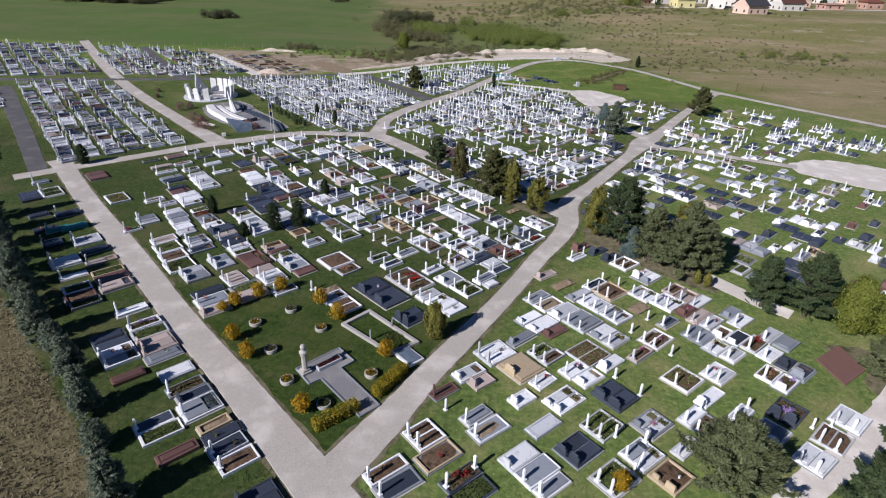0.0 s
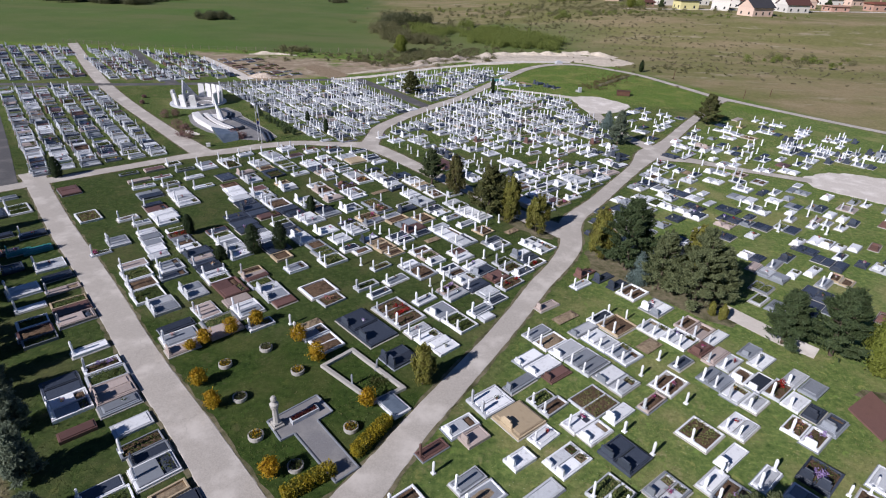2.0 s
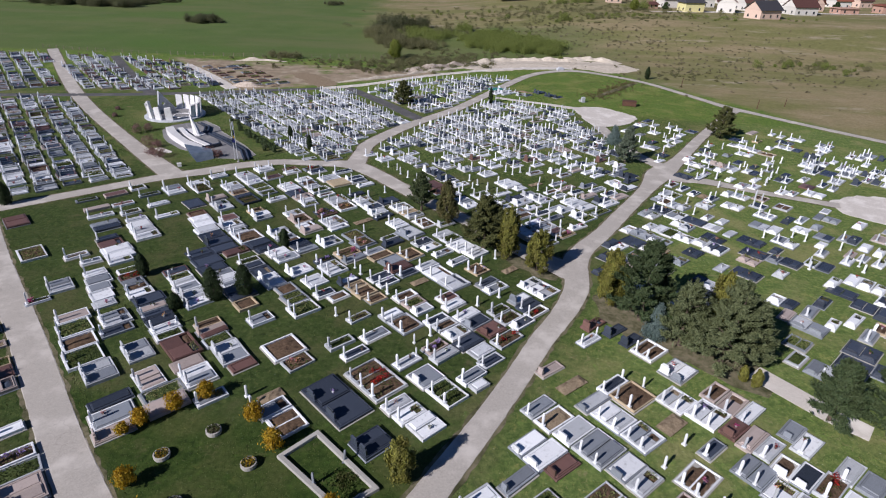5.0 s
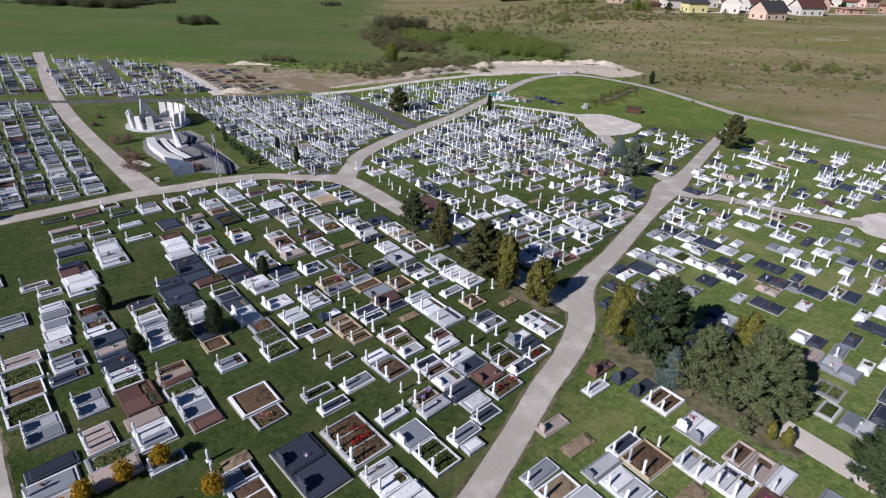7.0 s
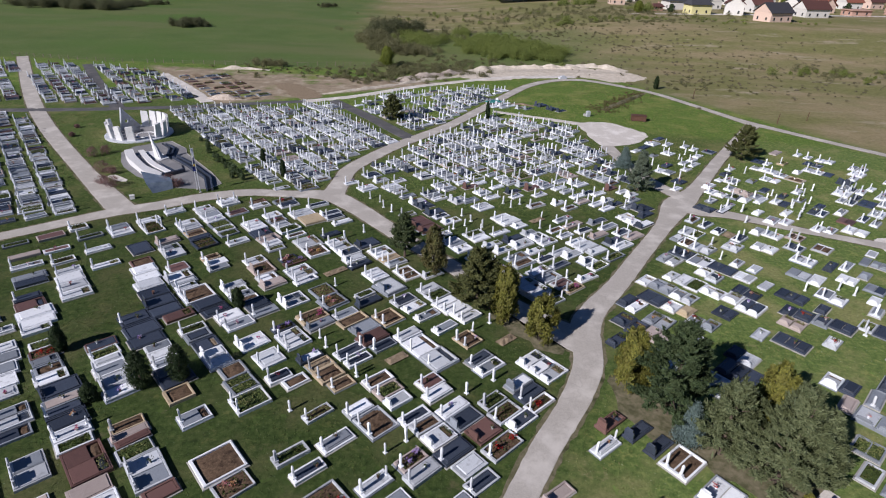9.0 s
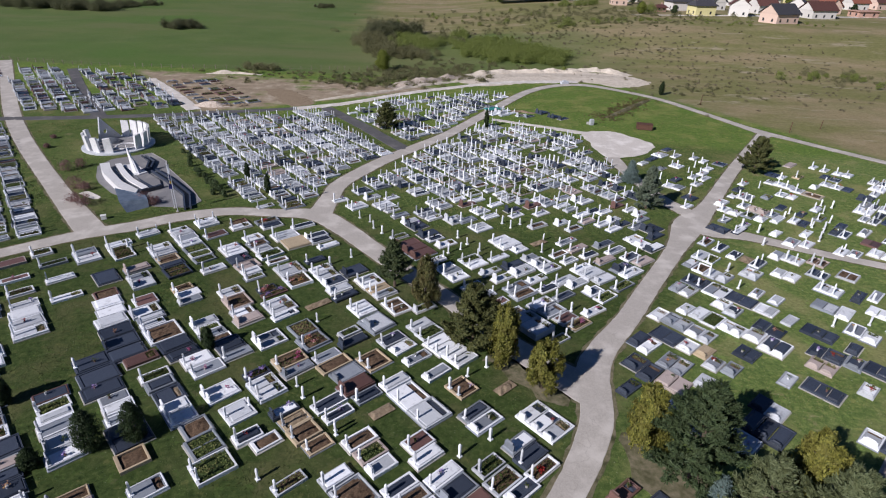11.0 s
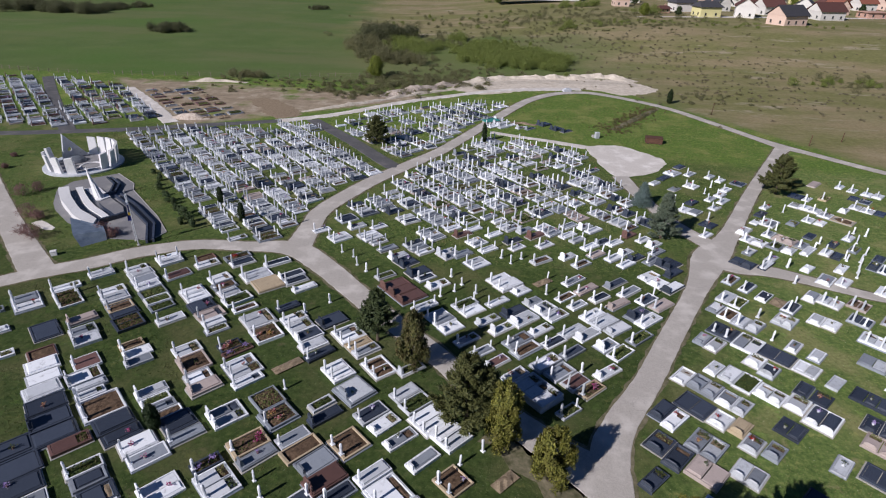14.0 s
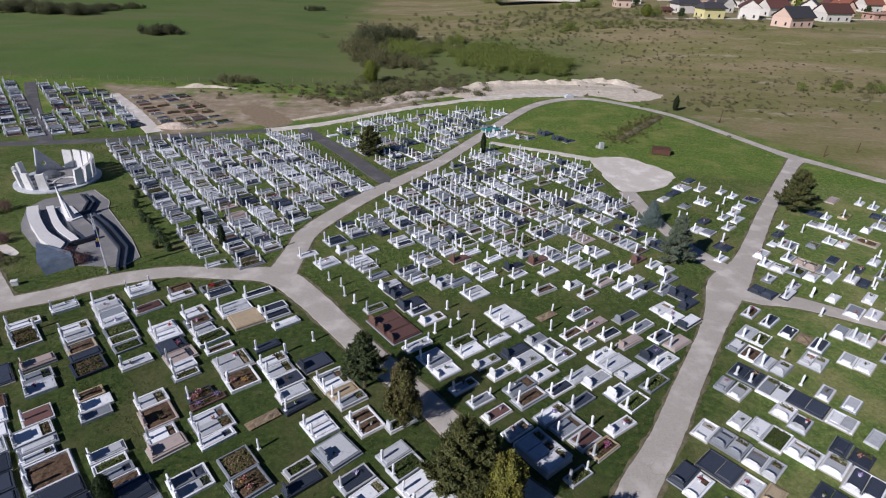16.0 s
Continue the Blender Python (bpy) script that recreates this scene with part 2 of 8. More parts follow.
def ground_material():
    """Mown lawn, meadow, dry field, scrub and bare ground, told apart by where they lie."""
    n = Nodes("grassland")
    p = n.add("ShaderNodeTexCoord").outputs["Object"]
    s = n.add("ShaderNodeSeparateXYZ")
    n.join(p, s.inputs[0])
    x, y = s.outputs[0], s.outputs[1]
    wob = n.maths("MULTIPLY", n.maths("SUBTRACT", n.noise(p, 0.055, 5, 0.6), 0.5), 40.0)
    fine = n.maths("MULTIPLY", n.maths("SUBTRACT", n.noise(p, 0.5, 4, 0.6), 0.5), 5.0)

    def side(ax, ay, bx, by, soft, wobble):
        """1 on the left hand of the line from a to b."""
        d = math.hypot(bx - ax, by - ay)
        nx, ny = -(by - ay) / d, (bx - ax) / d
        q = n.maths("ADD", n.maths("MULTIPLY", n.maths("SUBTRACT", x, ax), nx), n.maths("MULTIPLY", n.maths("SUBTRACT", y, ay), ny))
        return n.spread(n.maths("ADD", q, wobble), -soft, soft)

    lawn = n.ramp(n.noise(p, 1.9, 6, 0.72), [(0.3, (0.026, 0.046, 0.015)), (0.5, (0.064, 0.092, 0.032)), (0.72, (0.135, 0.155, 0.064))])
    lawn = n.mix(n.spread(n.noise(p, 0.16, 4, 0.6), 0.46, 0.68), lawn, n.ramp(n.noise(p, 3.2, 5, 0.7), [(0.3, (0.072, 0.080, 0.037)), (0.7, (0.175, 0.165, 0.092))]))
    lawn = n.mix(n.spread(n.noise(p, 0.9, 5, 0.75), 0.56, 0.7), lawn, (0.100, 0.145, 0.046))
    lawn = n.mix(n.maths("MULTIPLY", n.spread(n.noise(p, 0.4, 5, 0.7), 0.58, 0.72), 0.8), lawn, (0.170, 0.142, 0.098))
    tuft = n.spread(n.noise(p, 0.75, 6, 0.75), 0.57, 0.66)
    lawn = n.mix(n.maths("MULTIPLY", tuft, 0.7), lawn, n.ramp(n.noise(p, 4.0, 4, 0.7), [(0.3, (0.105, 0.115, 0.042)), (0.7, (0.215, 0.200, 0.095))]))
    fleck = n.spread(n.noise(p, 6.5, 2, 0.5), 0.69, 0.74)
    lawn = n.mix(n.maths("MULTIPLY", fleck, 0.5), lawn, (0.400, 0.410, 0.380))
    # drier, paler turf east of the main lane and on the upper lawn
    upper = n.mix(1.0, lawn, (1.16, 1.24, 0.90), "MULTIPLY")
    pale = n.mix(1.0, lawn, (1.84, 1.90, 1.46), "MULTIPLY")
    lush = n.mix(1.0, lawn, (0.70, 0.78, 0.58), "MULTIPLY")
    lawn = n.mix(side(-20, 100, 60, 100, 12.0, fine), lush, upper)
    lawn = n.mix(side(60, 150, 0, 40, 7.0, fine), lawn, pale)
    # the longer, lusher turf of the memorial lawn
    plot = n.maths("MULTIPLY", n.maths("MULTIPLY", side(-9.6, 25.6, 2.3, 47.1, 0.5, 0.0), side(-26.8, 42.7, -11.6, 27.3, 0.5, 0.0)), side(0, 44.5, -26, 47.5, 1.5, 0.0))
    lawn = n.mix(plot, lawn, n.mix(1.0, lush, (0.80, 0.90, 0.68), "MULTIPLY"))
    lawn = n.mix(side(-10, 146, 60, 138, 3.0, fine), lawn, n.mix(1.0, upper, (1.38, 1.48, 1.12), "MULTIPLY"))
    meadow = n.ramp(n.noise(p, 0.07, 6, 0.62), [(0.3, (0.090, 0.128, 0.042)), (0.55, (0.119, 0.152, 0.056)), (0.75, (0.176, 0.185, 0.090))])
    meadow = n.mix(n.spread(n.noise(p, 0.02, 3), 0.46, 0.64), meadow, (0.157, 0.162, 0.072))
    meadow = n.mix(n.spread(n.noise(p, 0.012, 3), 0.52, 0.66), meadow, (0.100, 0.157, 0.042))
    stripe = n.noise(p, 0.006, 2)
    meadow = n.mix(n.spread(stripe, 0.48, 0.58), meadow, n.mix(1.0, meadow, (0.80, 0.95, 0.70), "MULTIPLY"))
    meadow = n.mix(0.35, meadow, n.ramp(n.noise(p, 1.1, 6, 0.75), [(0.3, (0.071, 0.100, 0.032)), (0.72, (0.214, 0.218, 0.115))]))
    drift = n.add("ShaderNodeMapping")
    drift.inputs["Scale"].default_value = (0.35, 1.0, 1.0)
    n.join(p, drift.inputs["Vector"])
    meadow = n.mix(n.spread(n.noise(drift.outputs[0], 0.03, 5, 0.65), 0.45, 0.7), meadow, (0.165, 0.16, 0.085))
    meadow = n.mix(1.0, meadow, (0.78, 0.95, 0.70), "MULTIPLY")
    scrub = n.ramp(n.noise(p, 0.13, 7, 0.7), [(0.3, (0.133, 0.145, 0.061)), (0.5, (0.228, 0.200, 0.109)), (0.72, (0.30, 0.268, 0.170))])
    scrub = n.mix(n.spread(n.noise(p, 0.035, 4), 0.5, 0.66), scrub, n.ramp(n.noise(p, 0.3, 6, 0.7), [(0.3, (0.128, 0.154, 0.052)), (0.7, (0.234, 0.229, 0.105))]))
    scrub = n.mix(0.45, scrub, n.ramp(n.noise(p, 1.4, 6, 0.75), [(0.3, (0.112, 0.100, 0.052)), (0.72, (0.345, 0.305, 0.2))]))
    scrub = n.mix(n.spread(n.noise(drift.outputs[0], 0.045, 6, 0.7), 0.40, 0.58), scrub, n.ramp(n.noise(p, 0.7, 6, 0.75), [(0.3, (0.10, 0.115, 0.042)), (0.7, (0.20, 0.205, 0.085))]))
    scrub = n.mix(n.spread(n.noise(drift.outputs[0], 0.11, 6, 0.75), 0.56, 0.68), scrub, (0.30, 0.28, 0.205))
    scrub = n.mix(1.0, scrub, (1.19, 1.11, 1.08), "MULTIPLY")
    dry = n.ramp(n.noise(p, 0.8, 7, 0.72), [(0.28, (0.060, 0.058, 0.028)), (0.5, (0.140, 0.126, 0.067)), (0.74, (0.250, 0.226, 0.133))])
    bare = n.ramp(n.noise(p, 0.3, 7, 0.72), [(0.28, (0.19, 0.15, 0.10)), (0.52, (0.32, 0.26, 0.185)), (0.72, (0.50, 0.44, 0.35))])

    # beyond the ring road and the northern track: meadow, then scrub to the east
    far = n.maths("MAXIMUM", side(-120, 195, 12, 196, 2.0, fine), side(45, 190, 79, 134, 2.0, fine))
    c = n.mix(far, lawn, meadow)
    wild = n.maths("MULTIPLY", far, side(-60, 420, -34, 190, 14.0, wob))
    c = n.mix(wild, c, scrub)
    # greener ground between the thickets
    green = n.maths("MULTIPLY", n.maths("MULTIPLY", far, side(46, 200, 40, 300, 22.0, wob)), side(60, 274, -60, 274, 8.0, wob))
    c = n.mix(n.maths("MULTIPLY", green, 0.8), c, meadow)
    # worked soil between the track and the meadow
    dug = n.maths("MULTIPLY", side(-54, 150, -13, 176.4, 1.5, fine), n.maths("SUBTRACT", 1.0, side(-120, 193, -30, 184, 2.0, fine)))
    dug = n.maths("MULTIPLY", dug, side(-80, 179, -56, 152, 2.0, fine))
    dug = n.maths("MULTIPLY", dug, n.spread(n.noise(p, 0.09, 4), 0.3, 0.46))
    c = n.mix(dug, c, bare)
    # unmown field south-west of the spruce hedge
    c = n.mix(side(-24.9, 26.3, -50.3, 49.6, 0.4, n.maths("MULTIPLY", fine, 0.15)), c, dry)
    n.bump(n.noise(p, 5.0, 6, 0.8), 0.55, 0.12)
    return n.finish(c, 0.95, 0.15)


ground_material()

# ---- building kit ----
class Kit:
    """Collects the faces of one mesh."""

    def __init__(self):
        self.v, self.f = [], []

    def put(self, verts, faces, m=None):
        k = len(self.v)
        self.v += [tuple(m @ Vector(p)) for p in verts] if m else [tuple(p) for p in verts]
        self.f += [tuple(i + k for i in f) for f in faces]
        return self

    def block(self, x0, x1, y0, y1, z0, z1, edge=0.02, m=None, lean=0.0):
        """A box whose upper edges are worn; lean shifts its top along x."""
        e = min(edge, (x1 - x0) / 3, (y1 - y0) / 3, (z1 - z0) / 2)
        ring = lambda d, z, s: [(x0 + d + s, y0 + d, z), (x1 - d + s, y0 + d, z), (x1 - d + s, y1 - d, z), (x0 + d + s, y1 - d, z)]
        vs = ring(0, z0, 0) + ring(0, z1 - e, lean) + ring(e, z1, lean)
        fs = [(3, 2, 1, 0), (8, 9, 10, 11)]
        for k in range(4):
            j = (k + 1) % 4
            fs += [(k, j, 4 + j, 4 + k), (4 + k, 4 + j, 8 + j, 8 + k)]
        return self.put(vs, fs, m)

    def turned(self, profile, sides=10, m=None, cap=True):
        """A body of rotation from (radius, z) pairs."""
        vs, fs = [], []
        for r, z in profile:
            vs += [(r * math.cos(2 * math.pi * k / sides), r * math.sin(2 * math.pi * k / sides), z) for k in range(sides)]
        for a in range(len(profile) - 1):
            for k in range(sides):
                j = (k + 1) % sides
                fs.append((a * sides + k, a * sides + j, (a + 1) * sides + j, (a + 1) * sides + k))
        if cap:
            fs.append(tuple(range((len(profile) - 1) * sides, len(profile) * sides)))
            fs.append(tuple(reversed(range(sides))))
        return self.put(vs, fs, m)

    def prism(self, outline, z0, z1, m=None):
        n = len(outline)
        vs = [(x, y, z0) for x, y in outline] + [(x, y, z1) for x, y in outline]
        fs = [tuple(range(n, 2 * n)), tuple(reversed(range(n)))] + [(k, (k + 1) % n, n + (k + 1) % n, n + k) for k in range(n)]
        return self.put(vs, fs, m)

    def limb(self, a, b, ra, rb, sides=6):
        a, b = Vector(a), Vector(b)
        q = (b - a).to_track_quat("Z", "Y").to_matrix()
        vs = []
        for p, r in ((a, ra), (b, rb)):
            vs += [tuple(p + q @ Vector((r * math.cos(2 * math.pi * k / sides), r * math.sin(2 * math.pi * k / sides), 0))) for k in range(sides)]
        fs = [(k, (k + 1) % sides, sides + (k + 1) % sides, sides + k) for k in range(sides)] + [tuple(range(sides, 2 * sides)), tuple(reversed(range(sides)))]
        return self.put(vs, fs)

    def mesh(self, name, material):
        me = bpy.data.meshes.new(name)
        me.from_pydata(self.v, [], self.f)
        me.materials.append(MATS[material])
        me.update()
        return me


def part(name, me, parent, label="", m=None):
    ob = new(name, me)
    ob.parent = parent
    if m is not None:
        ob.matrix_basis = m
    return tagged(ob, label) if label else ob


def thing(name, label, category, m, group="", kind=""):
    ob = new(name)
    ob.empty_display_size = 0.3
    ob.matrix_basis = m
    return tagged(ob, label, category, group, kind)


def ease(a):
    a = min(1.0, max(0.0, a))
    return a * a * (3 - 2 * a)


def land(x, y):
    """Height of the ground: level lawns, a gentle rise towards the village."""
    return 7.0 * ease((y - 215) / 85) * ease((x + 40) / 120)


def smooth_line(pts, step=1.5):
    """A Catmull-Rom line through the points, sampled evenly."""
    p = [np.array(a, float) for a in pts]
    p = [2 * p[0] - p[1]] + p + [2 * p[-1] - p[-2]]
    out = []
    for k in range(1, len(p) - 2):
        n = max(2, int(np.linalg.norm(p[k + 1] - p[k]) / step))
        for s in np.arange(n) / n:
            a, b, c, d = p[k - 1:k + 3]
            out.append(0.5 * (2 * b + (c - a) * s + (2 * a - 5 * b + 4 * c - d) * s * s + (3 * b - a - 3 * c + d) * s ** 3))
    return out + [p[-2]]


COVERED = []     # (x, y, reach) of what is paved, for keeping grass off


def road(name, pts, widths, z, material, label, wear=0.09):
    """A road with crumbling edges along a centre line; widths at each point."""
    line = smooth_line([(*a, w) for a, w in zip(pts, widths)], 0.7)
    COVERED.extend((x, y, w / 2 + 0.08) for x, y, w in line)
    rnd = random.Random(name)
    vs, fs = [], []
    for k, (x, y, w) in enumerate(line):
        a, b = line[max(0, k - 1)], line[min(len(line) - 1, k + 1)]
        d = Vector((b[0] - a[0], b[1] - a[1])).normalized()
        for s in (-1.0, -0.93, 0.0, 0.93, 1.0):
            o = s * w / 2 + (rnd.uniform(-wear, wear) if abs(s) == 1 else 0)
            drop = -0.05 if abs(s) == 1 else 0.012 * (1 - abs(s))
            px, py = x - d.y * o, y + d.x * o
            vs.append((px, py, land(px, py) + z + drop))
        if k:
            q = 5 * k
            fs += [(q - 5 + j, q - 4 + j, q + 1 + j, q + j) for j in range(4)]
    me = bpy.data.meshes.new(name)
    me.from_pydata(vs, [], [f[::-1] for f in fs])
    me.materials.append(MATS[material])
    me.update()
    ob = tagged(new(name, me), label, "road", "", "structure")
    if material == "road_surface":
        verge(name.replace("road", "verge"), line, z - 0.02)
    return ob


def verge(name, line, z):
    """The mottled brown strip of uneven width along a lane."""
    rnd = random.Random(name)
    vs, fs = [], []
    for k, (x, y, w) in enumerate(line):
        a, b = line[max(0, k - 1)], line[min(len(line) - 1, k + 1)]
        d = Vector((b[0] - a[0], b[1] - a[1])).normalized()
        for s in (-1, 1):
            o = s * (w / 2 + rnd.uniform(0.05, 0.34))
            vs.append((x - d.y * o, y + d.x * o, land(x, y) + z))
        if k:
            fs.append((2 * k - 2, 2 * k, 2 * k + 1, 2 * k - 1)[::-1])
    me = bpy.data.meshes.new(name)
    me.from_pydata(vs, [], [f[::-1] for f in fs])
    me.materials.append(MATS["verge_soil"])
    me.update()
    tagged(new(name, me), "worn brown soil verge along the lane", "verge", "", "structure")


PAVED = []       # outlines of paved areas


def patch(name, outline, z, material, label, category, wear=0.3, straight=False):
    """A level patch with an uneven rim."""
    rnd = random.Random(name)
    PAVED.append(outline)
    line = list(outline) if straight else smooth_line(list(outline) + [outline[0]], 1.0)[:-1]
    ring = [(x + rnd.uniform(-wear, wear), y + rnd.uniform(-wear, wear)) for x, y in line]
    k = Kit()
    k.put([(x, y, land(x, y) + z) for x, y in ring] + [(x, y, land(x, y) - 0.05) for x, y in ring],
          [tuple(range(len(ring)))] + [(len(ring) + i, len(ring) + (i + 1) % len(ring), (i + 1) % len(ring), i) for i in range(len(ring))])
    me = k.mesh(name, material)
    bm = bmesh.new()
    bm.from_mesh(me)
    bmesh.ops.recalc_face_normals(bm, faces=bm.faces)
    bmesh.ops.triangulate(bm, faces=[f for f in bm.faces if len(f.verts) > 4])
    bm.to_mesh(me)
    bm.free()
    return tagged(new(name, me), label, category, "", "structure")


# ---- ground and roads ----
def build_ground():
    steps = lambda lo, hi, near0, near1, fine: sorted(set([round(a, 2) for a in np.arange(near0, near1, fine)] +
        [round(near1 + (hi - near1) * (k / 26) ** 2.2, 2) for k in range(27)] + [round(near0 - (near0 - lo) * (k / 26) ** 2.2, 2) for k in range(27)]))
    xs, ys = steps(-3000, 3000, -150, 170, 5.0), steps(-900, 4500, 0, 330, 5.0)
    vs = [(x, y, land(x, y) + (0.35 * noise.noise((x * 0.03, y * 0.03, 0)) if y > 230 else 0)) for y in ys for x in xs]
    w = len(xs)
    fs = [(j * w + i, j * w + i + 1, (j + 1) * w + i + 1, (j + 1) * w + i) for j in range(len(ys) - 1) for i in range(w - 1)]
    me = bpy.data.meshes.new("ground")
    me.from_pydata(vs, [], fs)
    me.materials.append(MATS["grassland"])
    me.update()
    tagged(new("ground", me), "mown cemetery lawn running into meadow and dry scrub", "ground", "", "structure")


build_ground()
road("road_west", [(-64.5, 82.5), (-60.2, 77.8), (-49.2, 65.9), (-39.0, 55.6), (-26.8, 42.7), (-19.3, 35.3), (-11.6, 27.3), (-2, 17.2), (10, 4), (30, -18)],
     [3.6, 2.8, 2.75, 2.75, 2.8, 2.9, 3.3, 3.6, 3.4, 3.4], 0.030, "road_surface", "pale worn asphalt lane beside the west graves")
road("road_east", [(-9.6, 25.6), (-6.9, 30.4), (-5.1, 33.8), (-3.6, 36.9), (-1.6, 40.5), (2.2, 47.3), (4.9, 52.5), (7.6, 58.0), (10.4, 63.0), (12.3, 67.8), (12.9, 73.0), (14.5, 76.5), (18.0, 81.7),
     (21.7, 87.9), (27.6, 97.6), (31.6, 104.8), (36.4, 111.4), (46.2, 127.4), (58.4, 146.0), (62.5, 151.5)],
     [3.2, 3.0, 2.6, 2.4, 2.35, 2.2, 2.15, 2.25, 2.4, 2.7, 3.0, 2.6, 2.3, 2.25, 2.4, 4.2, 2.5, 2.1, 2.2, 3.2], 0.038, "road_surface", "pale cracked asphalt lane through the cemetery")
road("road_cross", [(-66, 74.5), (-60.5, 79.5), (-52.0, 87.0), (-45.0, 93.2), (-40.0, 96.3), (-35.6, 99.6), (-30.0, 102.0), (-24.0, 102.2), (-18.3, 102.2), (-13.6, 98.2), (-10.1, 94.3), (-5.8, 89.5), (0.2, 83.2), (5.0, 77.5), (9.2, 73.4), (12.6, 70.6)],
     [2.6, 2.5, 2.4, 2.7, 2.9, 2.8, 2.5, 2.4, 3.4, 3.1, 2.9, 2.6, 2.4, 2.6, 3.2, 4.2], 0.034, "road_surface", "pale lane curving past the memorial garden")
road("road_north_west", [(-43.6, 94.0), (-57.4, 107.6), (-78.0, 129.2), (-96.5, 151.1), (-124.4, 187.3), (-131, 196)], [3.6, 2.8, 2.9, 3.0, 3.0, 3.0], 0.042, "road_surface", "pale straight lane between the western grave fields")
road("road_ring", [(-17.9, 102.5), (-17.8, 108.7), (-17.5, 113.4), (-15.1, 119.5), (-11.6, 126.6), (-5.0, 137.2), (-1.9, 142.7), (4.8, 157.5), (10.6, 170.6), (16.6, 182.3), (23.8, 190.0),
     (31.6, 192.4), (39.0, 188.4), (48.1, 179.3), (54.1, 168.0), (59.2, 157.0), (61.8, 152.0), (65.2, 148.2), (71.4, 140.7), (84, 127), (110, 100)],
     [3.4, 2.9, 2.9, 2.9, 2.8, 2.7, 2.6, 2.5, 2.5, 2.5, 2.6, 2.7, 2.4, 2.2, 2.2, 2.3, 3.0, 2.3, 2.2, 2.2, 2.2], 0.046, "road_surface", "pale lane looping round the upper lawn")
road("road_north", [(-134, 132), (-100, 137.5), (-79.8, 141.5), (-62.1, 146.2), (-54.4, 149.3), (-43.9, 153.0), (-36, 156.0)], [2.6, 2.6, 2.6, 2.5, 2.5, 2.4, 2.2], 0.050, "asphalt", "dark asphalt lane behind the memorial garden")
road("track_north", [(-37, 155.6), (-30, 159.8), (-24.5, 164.0), (-14.0, 174.6), (-3.8, 182.5), (8, 190.5), (20, 194.5), (31, 196.5)], [2.6, 2.5, 2.4, 2.4, 2.4, 2.6, 3.6, 3.0], 0.042, "gravel_track", "white gravel track along the upper graves", 0.35)
road("road_east_branch", [(31.0, 104.6), (33.5, 102.6), (37.9, 101.7), (44.6, 98.2), (50.5, 95.6), (54.2, 94.0)], [3.2, 3.0, 2.6, 1.9, 1.8, 2.4], 0.043, "road_surface", "narrow pale lane towards the gravel yard")
road("road_yard_branch", [(33.4, 106.8), (30.6, 112.2), (29.3, 116.5), (27.8, 124.0), (26.8, 131.5)], [3.0, 2.6, 2.2, 2.2, 2.8], 0.052, "road_surface", "short pale lane to the upper gravel yard")
road("path_upper", [(6.5, 153.6), (12.4, 151.1), (18, 149.0), (23.9, 146.2)], [1.6, 1.6, 1.7, 2.2], 0.05, "gravel_track", "narrow gravel path on the upper lawn", 0.2)
road("road_far_west", [(-108, 128.6), (-96, 114.6), (-80, 96.0), (-66.5, 80.0), (-63.5, 76.5)], [3.2, 3.2, 2.9, 2.6, 2.8], 0.024, "asphalt", "dark asphalt lane between the far western graves")
road("lane_asphalt_upper", [(-106.5, 188.0), (-90, 165.8), (-72.6, 143.8)], [2.6, 2.6, 2.8], 0.056, "asphalt", "dark asphalt lane between upper graves")
road("lane_gravel_upper", [(-80.6, 179.6), (-68, 165.5), (-56.8, 151.6)], [2.3, 2.6, 3.0], 0.058, "gravel_track", "pale gravel lane beside the worked soil", 0.2)
road("lane_asphalt_east", [(-30.0, 157.6), (-20, 145.2), (-11.4, 133.4), (-8.8, 130.6)], [2.7, 2.8, 2.9, 2.9], 0.040, "asphalt", "dark asphalt lane between white graves")
road("lane_south_east", [(16, 22), (21.8, 27.4), (26.4, 30.6), (32.0, 35.2), (40, 43)], [2.4, 2.3, 2.3, 2.3, 2.3], 0.03, "gravel_track", "pale gravel lane in the shade of pines", 0.2)
patch("gravel_yard", [(23.4, 146.6), (29.8, 148.1), (34.0, 144.2), (36.4, 140.6), (35.2, 136.6), (31.2, 132.9), (26.6, 131.2), (25.0, 134.0), (24.2, 140.4)], 0.048, "gravel_track", "white gravel yard on the upper lawn", "yard")
patch("gravel_yard_east", [(53.6, 95.8), (60.5, 98.4), (69.5, 95.1), (72, 88), (63.1, 84.2), (57.5, 87.6), (53.2, 91.6)], 0.040, "gravel_track", "white gravel yard beside the east graves", "yard")
patch("gravel_spread", [(-4, 191.4), (4, 199.5), (12, 205), (22, 208), (32, 209.5), (42, 210.5), (48, 206), (52, 199.0), (47, 193.8), (41, 191.0), (36, 195.2), (30, 196.6), (22, 195.0), (12, 189.5), (4, 186.6)], 0.03, "white_gravel", "spread pale gravel behind the ring lane", "yard", 0.5)
patch("gravel_fan", [(-49.0, 172.7), (-44.8, 174.2), (-38.7, 169.2), (-33.6, 161.4), (-37.2, 157.6), (-40.6, 160.0), (-43.7, 165.5)], 0.03, "dry_soil", "pale gravel tongue reaching into the worked soil", "yard", 0.6)
patch("needle_litter", [(13.4, 62.0), (15.6, 59.6), (18.6, 57.0), (22.0, 54.2), (25.2, 52.2), (27.2, 54.2), (24.2, 58.2), (20.0, 62.4), (16.0, 66.0), (14.0, 66.4)], 0.012, "verge_soil", "brown needle litter under the pines", "soil", 0.35)
patch("bare_soil", [(3.6, 74.2), (6.4, 71.0), (9.6, 68.6), (10.6, 70.0), (8.6, 72.6), (5.4, 75.6)], 0.014, "verge_soil", "trodden bare soil under the cypresses", "soil", 0.35)
